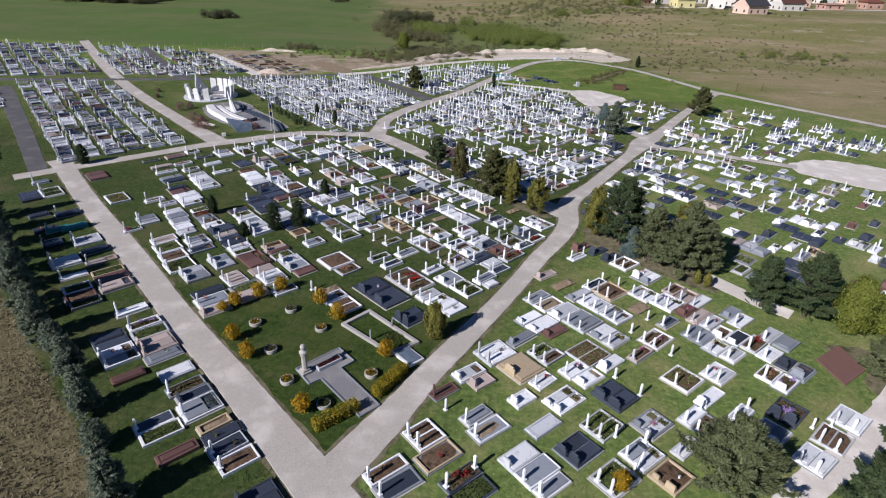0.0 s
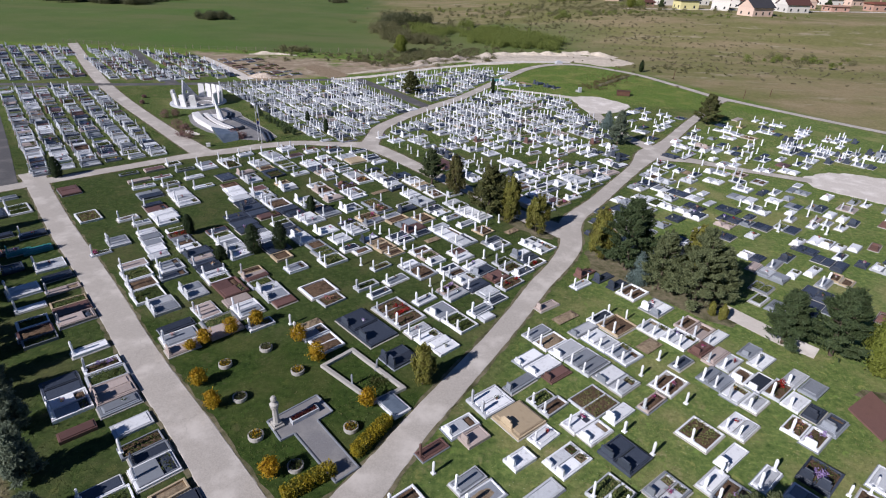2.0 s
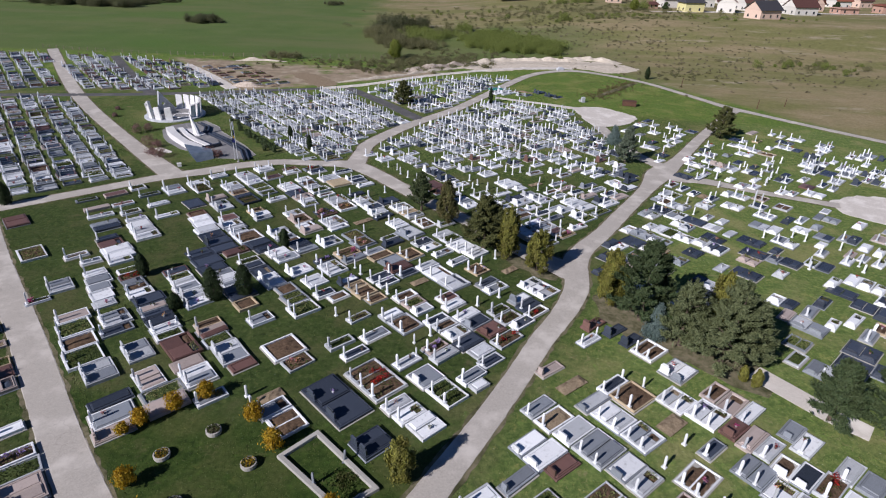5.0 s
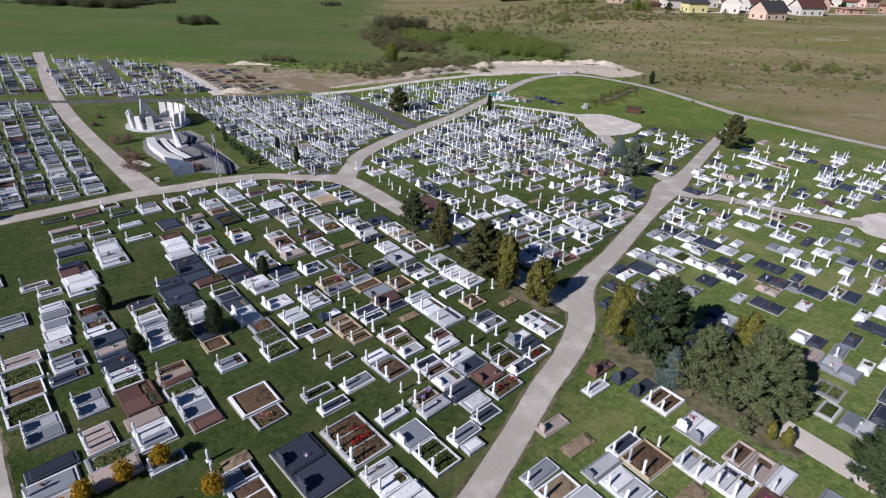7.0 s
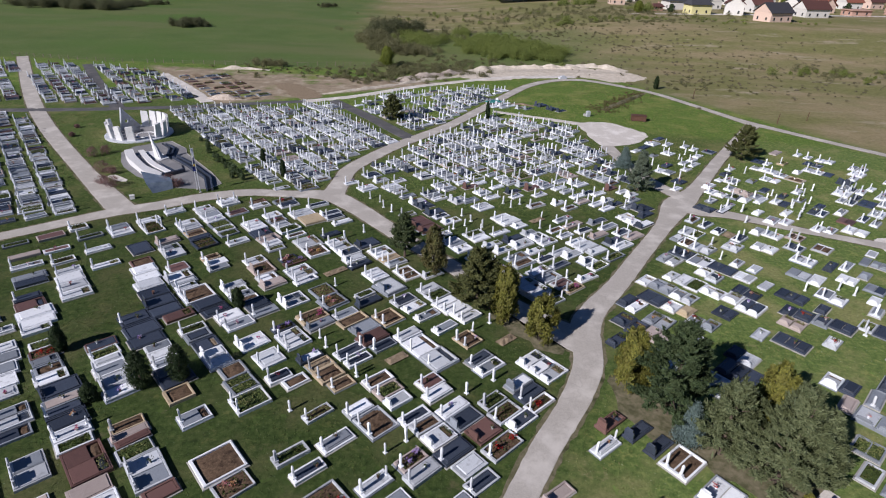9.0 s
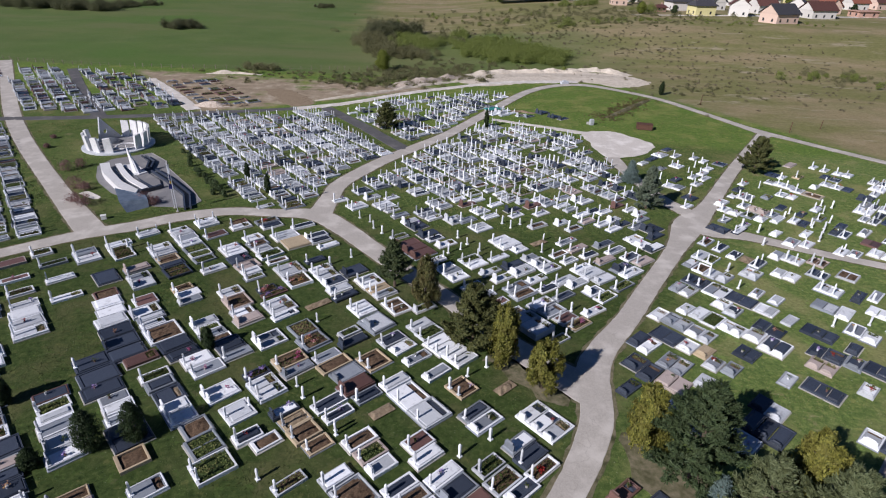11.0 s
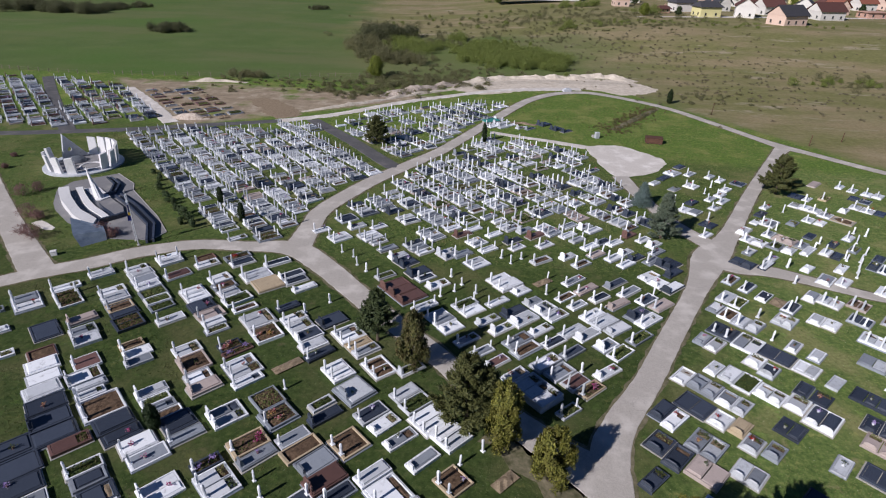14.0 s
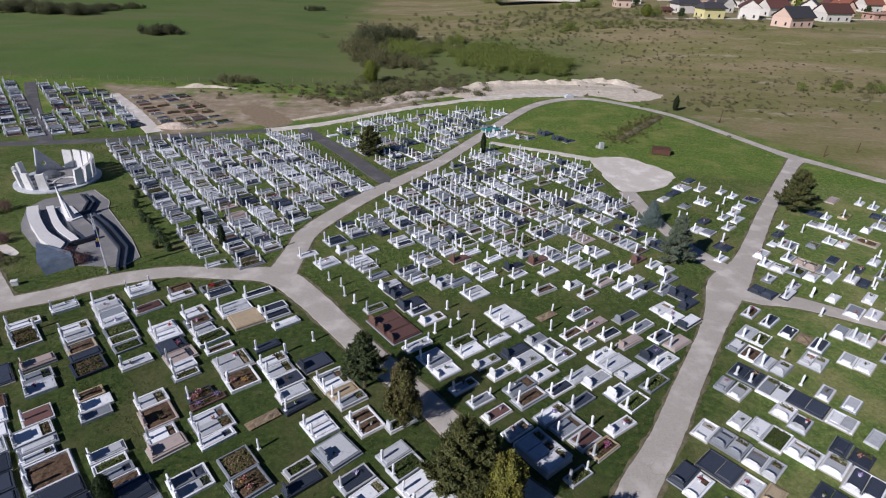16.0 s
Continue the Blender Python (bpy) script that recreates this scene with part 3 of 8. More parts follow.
patch("soil_east", [(31.5, 43.5), (34.5, 43.8), (36.5, 40.0), (34.0, 37.0), (32.2, 38.2), (33.6, 41.2)], 0.013, "verge_soil", "bare soil beside the brown covered area", "soil", 0.3)
patch("gravel_stand", [(24.4, 54.4), (26.2, 55.8), (29.8, 51.2), (31.8, 49.2), (30.6, 47.8), (28.3, 49.7)], 0.03, "gravel_track", "pale gravel path between the trees", "path", 0.05, True)

# ---- graves ----
BODY = {"w": "white_marble", "l": "pale_granite", "g": "grey_granite", "d": "dark_granite", "b": "brown_granite", "r": "pink_granite", "t": "sand_stone", "q": "teal_cover"}
WORD = {"w": "white marble", "l": "pale grey stone", "g": "grey granite", "d": "polished dark granite", "b": "reddish brown granite", "r": "pinkish grey granite", "t": "sand-coloured stone", "q": "turquoise tiled stone"}
FILL = {"": "closed slab", "s": "closed slab", "k": "planted panel in its slab", "e": "bare earth bed", "v": "green planted bed", "f": "bed of bright flowers", "w": "white slab", "l": "pale slab", "g": "grey slab", "d": "dark slab", "b": "brown slab", "r": "pinkish slab", "t": "sandy slab"}
HEAD = {"": "", "-": "", "p": " and slender pillar", "P": " and two pillars", "t": " and upright tablet", "l": " and sloping headstone"}
LENGTH = 2.45


def bed_geo(w, l, h, rnd, rough=0.05):
    """A gently heaped bed."""
    nx, ny = 6, max(3, int(w * 3))
    vs = [(-l / 2 + l * i / nx, -w / 2 + w * j / ny, h * (0.45 + 0.55 * math.sin(math.pi * i / nx) ** 0.6 * math.sin(math.pi * j / ny) ** 0.6) + rnd.uniform(-rough, rough) * (0 < i < nx and 0 < j < ny))
          for j in range(ny + 1) for i in range(nx + 1)]
    fs = [(j * (nx + 1) + i, j * (nx + 1) + i + 1, (j + 1) * (nx + 1) + i + 1, (j + 1) * (nx + 1) + i) for j in range(ny) for i in range(nx)]
    return vs, fs


def leaf_geo(points, size, rnd, flat=0.0, slim=0.32, face=None, grow=None, stray=0.5):
    """One small leaf at each point; face is the way each one looks, grow the way it points."""
    vs, fs = [], []
    for i, p in enumerate(points):
        if face:
            n = (Vector(face[i]).normalized() + Vector((rnd.gauss(0, stray), rnd.gauss(0, stray), rnd.gauss(0, stray)))).normalized()
            a = Vector((rnd.gauss(0, 1), rnd.gauss(0, 1), rnd.gauss(0, 1)))
            if grow:
                a = a * 0.3 + Vector(grow[i]) * 1.2
            a = (a - n * a.dot(n)).normalized()
            b = n.cross(a)
        else:
            a = Vector((rnd.gauss(0, 1), rnd.gauss(0, 1), rnd.gauss(0, 1) * (1 - flat))).normalized()
            b = a.orthogonal().normalized()
            b.rotate(Matrix.Rotation(rnd.uniform(0, 6.283), 3, a))
        s = size * rnd.uniform(0.6, 1.35)
        p = Vector(p)
        k = len(vs)
        vs += [tuple(p - a * s * 0.6), tuple(p + b * s * slim), tuple(p + a * s * 0.6), tuple(p - b * s * slim)]
        fs.append((k, k + 1, k + 2, k + 3))
    return vs, fs


def pillar(kit, x, y, h, rnd, m=None, z=0.0):
    """A slender headstone: plinth, tapered shaft and a pointed or domed cap, seldom quite upright."""
    r = rnd.uniform(0.085, 0.12) if h > 0.8 else 0.085
    kit.block(x - r * 1.4, x + r * 1.4, y - r * 1.6, y + r * 1.6, z, z + 0.1, 0.02, m)
    base = (m or Matrix()) @ Matrix.Translation((x, y, z + 0.1)) @ Matrix.Rotation(rnd.gauss(0, 0.03), 4, "X") @ Matrix.Rotation(rnd.gauss(0, 0.03), 4, "Y")
    if rnd.random() < 0.5:
        kit.turned([(r * 0.84, -0.02), (r, h * 0.55), (r * 1.04, h * 0.8), (r * 0.8, h * 0.93), (r * 0.3, h)], 8, base)
    else:
        q = base @ Matrix.Diagonal((0.72, 1.0, 1.0, 1.0)) @ Matrix.Rotation(math.pi / 4, 4, "Z")
        kit.turned([(r * 1.2, -0.02), (r * 1.4, h * 0.86), (r * 0.9, h * 0.96), (r * 0.25, h)], 4, q)


def wedge(kit, x, y, w, deep, h, z):
    """A headstone whose face slopes back."""
    x0, x1, t = x, x + deep, 0.13
    kit.put([(x0, y - w / 2, z), (x1, y - w / 2, z), (x1, y + w / 2, z), (x0, y + w / 2, z),
             (x0 + 0.03, y - w * 0.47, z + h), (x0 + 0.03 + t, y - w * 0.45, z + h * 0.97), (x0 + 0.03 + t, y + w * 0.45, z + h * 0.97), (x0 + 0.03, y + w * 0.47, z + h),
             (x1, y - w / 2, z + 0.12), (x1, y + w / 2, z + 0.12)],
            [(3, 2, 1, 0), (4, 5, 6, 7), (0, 1, 8, 5, 4), (1, 2, 9, 8), (8, 9, 6, 5), (2, 3, 7, 6, 9), (3, 0, 4, 7)])


SLABS = {"w": ["white_marble", "white_marble", "white_marble", "pale_granite", "pale_granite", "grey_granite"], "l": ["pale_granite", "pale_granite", "white_marble", "grey_granite"],
         "g": ["grey_granite", "grey_granite", "pale_granite", "dark_granite"], "d": ["dark_granite"]}


def grave_parts(code, rnd, lift=1.0, slender=0.72, size=None):
    """The parts of one grave as (name, material, Kit), head towards -x."""
    col, n, fill, head = code[0], int(code[1]), code[2:3], code[3:4]
    out = []
    if col == "s":
        k = Kit()
        k.put(*bed_geo(size[0] if size else 0.95 * n, size[1] * 0.92 if size else 2.1, 0.3, rnd, 0.08))
        return [("earth_mound", "dry_soil", k)]
    w, l = size or (1.05 * n, LENGTH + rnd.uniform(-0.25, 0.1) + (0.15 if n > 1 else 0))
    h = rnd.uniform(0.17, 0.3) * lift * (2.6 if code[4:5] == "h" else 1.0)
    t = rnd.uniform(0.09, 0.16)
    if rnd.random() < 0.55:
        e = rnd.uniform(0.05, 0.11)
        out.append(("footing", rnd.choice(["concrete", "concrete", "grey_granite"]), Kit().block(-l / 2 - e, l / 2 + e, -w / 2 - e, w / 2 + e, -0.05, rnd.uniform(0.05, 0.1), 0.015)))
    k = Kit()
    k.block(-l / 2, l / 2, -w / 2, -w / 2 + t, 0, h, 0.02)
    k.block(-l / 2, l / 2, w / 2 - t, w / 2, 0, h, 0.02)
    k.block(-l / 2, -l / 2 + t * 1.6, -w / 2 + t, w / 2 - t, 0, h + 0.003, 0.02)
    k.block(l / 2 - t, l / 2, -w / 2 + t, w / 2 - t, 0, h - 0.004, 0.02)
    out.append(("kerb", BODY[col], k))
    iw, il, x0 = w - 2 * t, l - 2.6 * t, t * 0.3
    lanes = n if n < 4 else 3
    if fill in ("", "s", "k") or fill in BODY:
        for j in range(lanes):
            y0 = -w / 2 + t + iw * j / lanes + (0.03 if j else 0.012)
            y1 = -w / 2 + t + iw * (j + 1) / lanes - (0.03 if j < lanes - 1 else 0.012)
            up = h + rnd.uniform(-0.06, 0.06)
            mat = BODY[fill] if fill in BODY and fill else rnd.choice(SLABS.get(col, [BODY[col]]))
            a, b = x0 - il / 2 + 0.012, x0 + il / 2 - 0.012
            if fill == "k":
                c = a + (b - a) * rnd.uniform(0.62, 0.74)
                k = Kit().block(a, c, y0, y1, 0.02, up, 0.025)
                k.block(c, b, y0, y0 + 0.07, 0.02, up - 0.004, 0.02).block(c, b, y1 - 0.07, y1, 0.02, up - 0.004, 0.02).block(b - 0.07, b, y0 + 0.07, y1 - 0.07, 0.02, up - 0.002, 0.02)
                out.append(("slab", mat, k))
                k = Kit()
                vs, fs = bed_geo(y1 - y0 - 0.15, b - c - 0.08, up - 0.06, rnd, 0.02)
                k.put([(x + (b + c - 0.07) / 2, y + (y0 + y1) / 2, z) for x, y, z in vs], fs)
                out.append(("inlay", rnd.choice(["soil", "soil", "dark_granite", "dry_soil"]), k))
                if rnd.random() < 0.6:
                    pts = [(rnd.uniform(c + 0.03, b - 0.1), rnd.uniform(y0 + 0.1, y1 - 0.1), up - 0.02 + rnd.uniform(0, 0.14)) for _ in range(70)]
                    out.append(("planting", rnd.choice(["bed_greens", "bed_greens", "grass_blades_pale"]), Kit().put(*leaf_geo(pts, 0.12, rnd))))
            else:
                k = Kit().block(a, b, y0, y1, 0.02, up, 0.025)
                if rnd.random() < 0.45:
                    q = rnd.uniform(0.06, 0.14)
                    k.block(a + q, b - q * 0.8, y0 + q, y1 - q, up - 0.02, up + rnd.uniform(0.04, 0.1), 0.025)
                out.append(("slab", mat, k))
    else:
        k = Kit()
        vs, fs = bed_geo(iw - 0.01, il - 0.01, h * 0.85, rnd, 0.03)
        k.put([(x + x0, y, z) for x, y, z in vs], fs)
        out.append(("earth_bed", "turf_bed" if fill == "v" and rnd.random() < 0.75 else "soil" if fill != "e" or col not in "tlwr" or rnd.random() < 0.8 else "dry_soil", k))
        for j in range(1, lanes):
            if rnd.random() < 0.6:
                y = -w / 2 + t + iw * j / lanes
                out.append(("divider", BODY[col], Kit().block(x0 - il / 2, x0 + il / 2, y - 0.06, y + 0.06, 0.02, h - 0.006, 0.02)))
        if fill in "vf":
            k = Kit()
            pts = [(x0 + rnd.uniform(-0.47, 0.47) * il, rnd.uniform(-0.45, 0.45) * iw, h * 0.75 + rnd.uniform(0.0, 0.14)) for _ in range(int(150 * max(n, w)) if fill == "v" else 110 * n)]
            k.put(*leaf_geo(pts, 0.13, rnd))
            out.append(("planting", "bed_greens" if fill == "f" or rnd.random() < 0.5 else "grass_blades_pale", k))
        if fill == "f":
            k = Kit()
            tufts = [(x0 + rnd.uniform(-0.35, 0.4) * il, rnd.uniform(-0.3, 0.3) * iw) for _ in range(2 * n)]
            pts = [(a + rnd.gauss(0, 0.15), b + rnd.gauss(0, 0.12), h * 0.8 + rnd.uniform(0.1, 0.36)) for a, b in tufts for _ in range(48)]
            k.put(*leaf_geo(pts, 0.13, rnd))
            out.append(("flower_patch", rnd.choice(["petals_pink", "petals_red", "petals_mixed", "petals_lilac"]), k))
    if not head:
        chance = rnd.random()
        head = "p" if col in "wl" and chance < slender or col in "rtg" and chance < slender * 0.55 else "l" if chance < 0.88 and col in "wlrtg" else "t"
    low = 0.55 if slender < 0.5 else 1.0
    for j in range(0 if head == "-" else min(lanes, 3)):
        y = -w / 2 + w * (j + 0.5) / lanes
        lane = w / lanes
        k = Kit()
        mat = BODY[col] if fill not in BODY or not fill or col in "wl" else rnd.choice([BODY[col], BODY[fill]])
        if head in "pP":
            pillar(k, -l / 2 + 0.16, y, rnd.uniform(0.85, 1.25), rnd, z=h - 0.02)
            mat = ("white_marble" if col in "wgd" or rnd.random() < 0.65 else "pale_granite") if col in "wlrtgd" else BODY[col]
        elif head == "l":
            wedge(k, -l / 2 + 0.05, y, min(0.85, lane * rnd.uniform(0.45, 0.65)), rnd.uniform(0.2, 0.32), low * rnd.uniform(0.4, 0.65), h - 0.02)
        else:
            hh, hw = low * rnd.uniform(0.6, 0.95), min(0.62, lane * 0.42)
            k.block(-l / 2 + 0.04, -l / 2 + 0.32, y - hw, y + hw, h - 0.02, h + 0.1, 0.02)
            k.block(-l / 2 + 0.1, -l / 2 + 0.22, y - hw * 0.86, y + hw * 0.86, h + 0.09, h + hh * 0.75, 0.01)
            k.block(-l / 2 + 0.1, -l / 2 + 0.22, y - hw * 0.6, y + hw * 0.6, h + hh * 0.75 - 0.005, h + hh, 0.06)
        out.append(("headstone", mat, k))
        if head == "P" or head == "p" and size is None and col in "wl" and rnd.random() < 0.25:
            k = Kit()
            pillar(k, l / 2 - 0.15, y, rnd.uniform(0.6, 1.0), rnd, z=h - 0.02)
            out.append(("footstone", "white_marble", k))
    if rnd.random() < 0.35 and fill not in ("v", "f"):
        k = Kit()
        cx, cy = rnd.uniform(-0.2, 0.3) * il, rnd.uniform(-0.3, 0.3) * iw
        k.turned([(0.07, h - 0.03), (0.1, h + 0.2)], 7, Matrix.Translation((cx, cy, 0)))
        out.append(("flower_pot", rnd.choice(["brown_granite", "white_marble", "concrete"]), k))
        k = Kit()
        k.put(*leaf_geo([(cx + rnd.gauss(0, 0.1), cy + rnd.gauss(0, 0.1), h + rnd.uniform(0.18, 0.38)) for _ in range(26)], 0.11, rnd))
        out.append(("bouquet", rnd.choice(["petals_pink", "petals_red", "petals_mixed", "petals_lilac", "bed_greens", "bed_greens"]), k))
    return out


# the grave fields: turn of the rows, row spacing and first row
FIELDS = {"middle": (44.5, 3.30), "upper middle": (41.0, 3.30), "east": (41.0, 3.15), "north": (40.0, 3.27), "north east": (44.5, 2.95), "west": (44.5, 3.30)}
VARIANTS, TAKEN = {}, []


def spot(field, u, v, turn=0.0):
    a = radians(FIELDS[field][0])
    return Matrix.Translation((u * math.cos(a) + v * math.sin(a), u * math.sin(a) - v * math.cos(a), 0)) @ Matrix.Rotation(a + turn, 4, "Z")


def grave(field, u, v, code, size=None):
    rnd = random.Random(f"{field}{u:.1f}{v:.1f}{code}")
    m = spot(field, u, v, rnd.gauss(0, 0.018))
    TAKEN.append((m.translation.x, m.translation.y, size[0] / 2 if size else 0.62 if code == "p" else 0.52 * int(code[1])))
    if code == "p":
        k = Kit()
        pillar(k, 0, 0, rnd.uniform(0.85, 1.2), rnd)
        ob = new("grave_marker", k.mesh("grave_marker", "white_marble"))
        ob.matrix_basis = m
        tagged(ob, "slender white stone grave marker standing in grass", "grave marker", f"markers of the {field} field")
        return
    col, n, fill = code[0], int(code[1]), code[2:3]
    lift = 1.12 if field in ("middle", "upper middle", "west") else 0.95
    slender = {"north east": 0.38, "north": 0.9, "upper middle": 0.8}.get(field, 0.72)
    key = (code, rnd.randrange(5), lift, slender) if size is None else (code, round(u, 1), round(v, 1), field)
    if key not in VARIANTS:
        VARIANTS[key] = [(a, c.mesh(a, b)) for a, b, c in grave_parts(code, random.Random(str(key)), lift, slender, size)]
    if col == "s":
        label = "fresh mound of bare earth on a new grave"
    else:
        width = ("single", "double", "triple", "large family")[n - 1]
        label = f"{width} grave of {WORD[col]} with {FILL[fill]}"
        label += HEAD[code[3:4]] if len((label + HEAD[code[3:4]]).split()) < 13 else ""
    kind = "earth_grave" if col == "s" else ("double_grave", "family_grave", "family_grave")[n - 2] if n > 1 else {"e": "earth_bed_grave", "v": "planted_grave", "f": "flower_grave", "k": "panel_grave"}.get(fill, "slab_grave")
    ob = thing(kind, label, "grave", m @ Matrix.Scale(1.0 if size else rnd.uniform(0.95, 1.05), 4), f"graves of the {field} field")
    for name, me in VARIANTS[key]:
        p = part(name, me, ob)
        if name in ("planting", "flower_patch", "bouquet"):
            tagged(p, kind="stuff")


def grave_at(field, x, y, code):
    """A grave at a place of the plan."""
    a = radians(FIELDS[field][0])
    grave(field, x * math.cos(a) + y * math.sin(a), x * math.sin(a) - y * math.cos(a), code)


def grave_row(field, row, graves):
    """One row; each grave is (place along the row, what it is like) or with its shift across the row."""
    for v, code, *shift in graves:
        grave(field, FIRST[field] + row * FIELDS[field][1] + (shift[0] if shift else 0.0), v, code)


def plot_row(field, u, graves):
    """A row of graves of known size: (place along the row, what it is like, shift across the row, width, length)."""
    for v, code, shift, *size in graves:
        grave(field, u + shift, v, code, size or None)


# the rows, field by field
FIRST = {"middle": 0.81, "upper middle": 0.33, "east": -0.09, "north": -1.37, "north east": 0.13, "west": 0.90}
plot_row("east", 13.4, [(-24.1, "w1ep", -0.0, 1.2, 3.0), (-22.7, "g1sp", 0.0, 1.5, 3.0)])
plot_row("east", 17.0, [(-25.1, "w2ep", 0.3, 2.2, 2.3), (-23.0, "t1e-", -0.1, 1.7, 3.0), (-20.7, "d1fP", 0.0, 1.1, 2.8), (-19.3, "d1v-", -0.2, 1.5, 3.0)])
plot_row("east", 21.4, [(-27.8, "b1sp", -0.2, 1.0, 2.3), (-26.2, "p", -1.3), (-24.3, "l1gp", 0.1, 1.2, 2.4), (-22.8, "w1ep", -0.0, 1.5, 2.9), (-19.6, "l1sl", -0.1, 1.5, 2.7), (-18.0, "w1gp", 0.0, 1.6, 2.9), (-16.6, "w1sp", -0.1, 1.1, 2.6)])
plot_row("east", 24.7, [(-28.3, "w1kl", -0.5, 1.3, 2.6), (-26.9, "r1sl", -0.4, 1.3, 2.0), (-23.5, "w1sl", 0.8, 1.3, 2.0), (-20.6, "l1s-", 0.1, 1.2, 2.7)])
plot_row("east", 28.1, [(-28.9, "l2wp", -0.4, 2.4, 3.0), (-26.2, "t1st", -0.0, 2.8, 2.9), (-24.0, "w1sp", 0.3, 1.3, 2.2), (-21.5, "w2kl", 0.0, 2.0, 3.0)])
plot_row("east", 31.4, [(-29.0, "g1sl", -0.4, 1.0, 2.9), (-26.8, "l1vp", -0.3, 1.2, 2.1), (-25.6, "l1ep", -0.2, 1.1, 2.4), (-23.4, "w1kp", 0.1, 1.3, 2.4), (-22.0, "w1kl", 0.3, 1.4, 2.5), (-19.4, "d2st", 0.3, 2.8, 2.6)])
plot_row("east", 34.3, [(-30.9, "g1wl", -0.4, 1.3, 2.8), (-29.4, "w1sl", -0.2, 1.5, 3.0), (-28.0, "b1sl", -0.0, 1.2, 2.5), (-24.1, "l2v-", -0.1, 2.7, 3.0), (-22.1, "w1st", 0.4, 1.1, 2.6), (-20.8, "p", -0.7), (-18.3, "p", -0.9)])
plot_row("east", 37.6, [(-33.0, "l1gp", -0.4, 1.3, 2.8), (-31.4, "w1ep", -0.4, 1.6, 2.8), (-29.7, "w1sl", -0.1, 1.6, 3.0), (-27.5, "l2sp", -0.0, 2.6, 3.0), (-25.3, "g1wl", 0.2, 1.6, 2.6), (-23.8, "l1kp", 0.1, 1.3, 2.5), (-21.3, "r1ep", 0.2, 1.0, 2.6), (-17.3, "w1vp", 0.2, 2.4, 2.6), (-14.8, "w1st", 0.0, 1.1, 2.9)])
plot_row("east", 41.1, [(-35.5, "r1sl", 0.1, 1.0, 2.5), (-33.1, "s1", 0.1, 1.1, 3.0), (-30.8, "g1sl", 0.0, 1.2, 3.0), (-28.8, "w2sp", -0.1, 2.6, 2.3), (-26.3, "w2kp", 0.0, 2.2, 2.4), (-23.8, "p", -1.1), (-21.8, "w2ep", -0.2, 2.0, 2.8), (-19.7, "p", -1.1), (-15.9, "w2sp", -0.2, 1.9, 2.5)])
plot_row("east", 44.2, [(-31.1, "w1dP", -0.3, 1.1, 2.8), (-29.3, "t2ep", -0.1, 2.4, 2.9), (-25.7, "s2", -0.3, 1.3, 2.6), (-24.1, "p", -1.2), (-22.6, "g1dp", -0.1, 1.0, 2.2), (-19.8, "g2sp", 0.4, 2.2, 2.5), (-17.9, "l1kp", 0.0, 1.5, 2.3), (-16.4, "w1sp", 0.1, 1.3, 2.2), (-13.3, "w1fp", 0.1, 1.4, 2.2), (-11.9, "w1fl", 0.0, 1.3, 2.4)])
plot_row("east", 47.0, [(-29.5, "p", -1.2), (-27.0, "w2kp", -0.4, 2.3, 2.5), (-24.6, "w2kp", 0.1, 2.4, 2.7), (-22.6, "b1sl", 0.3, 1.3, 2.3), (-21.3, "r1sp", 0.4, 1.2, 3.0), (-18.7, "w1el", -0.3, 1.3, 2.1), (-17.4, "w1dl", 0.1, 1.3, 2.6), (-16.0, "l1fp", 0.4, 1.4, 2.7), (-14.5, "w1sp", 0.1, 1.4, 2.3), (-13.1, "d1st", -0.0, 1.2, 2.1), (-11.7, "g1kt", -0.2, 1.3, 2.3)])
plot_row("east", 47.5, [(-20.1, "l1sp", 0.0, 1.2, 2.6)])
plot_row("east", 50.0, [(-28.9, "g2wt", -0.1, 2.2, 2.8), (-25.6, "r1ep", -0.1, 1.3, 2.5), (-24.1, "r1kp", -0.2, 1.5, 2.8), (-22.7, "l1wp", -0.1, 1.1, 3.0), (-19.9, "g1sl", 0.7, 1.2, 2.3), (-18.6, "l1sp", 0.1, 1.4, 2.6), (-15.8, "l1sp", -0.0, 1.3, 2.7), (-14.3, "g1s-", -0.1, 1.5, 2.3)])
plot_row("middle", 14.2, [(-92.8, "b2s-", 0.2, 3.3, 2.4), (-82.2, "w2v-", 0.1, 3.3, 2.5), (-71.1, "w1fp", -1.2, 0.7, 2.0), (-63.9, "w1vp", 0.4, 2.4, 2.7), (-61.5, "w1ep", 0.2, 2.2, 2.7), (-59.0, "w1vp", 0.0, 2.6, 2.8), (-52.1, "d1s-", 0.3, 1.3, 3.0), (-50.3, "w1sp", -0.0, 2.0, 3.0), (-48.6, "r1st", -0.4, 1.3, 2.6)])
plot_row("middle", 14.9, [(-72.8, "l2sp", 0.3, 2.5, 2.2), (-66.0, "w1rp", 0.0, 1.6, 2.7), (-56.2, "l2st", -0.2, 2.8, 2.4)])
plot_row("middle", 18.0, [(-78.7, "w1ep", -0.1, 1.0, 2.3), (-76.3, "w1sp", 0.8, 1.0, 2.0), (-73.3, "w1sp", 0.5, 1.4, 2.1), (-71.7, "w1s-", 0.4, 1.6, 2.4), (-70.0, "w1s-", 0.1, 1.6, 2.1), (-68.3, "w1s-", -0.1, 1.7, 2.0), (-66.7, "l1s-", -0.3, 1.4, 2.0), (-63.4, "w2kp", -0.2, 2.4, 2.4), (-61.4, "g1kp", -0.6, 1.4, 2.7), (-57.1, "l2st", -0.1, 2.9, 2.1), (-52.9, "w2rp", -0.5, 2.7, 2.0), (-50.6, "g1v-", -0.2, 1.6, 3.0), (-48.9, "r1s-", -0.4, 1.7, 3.0)])
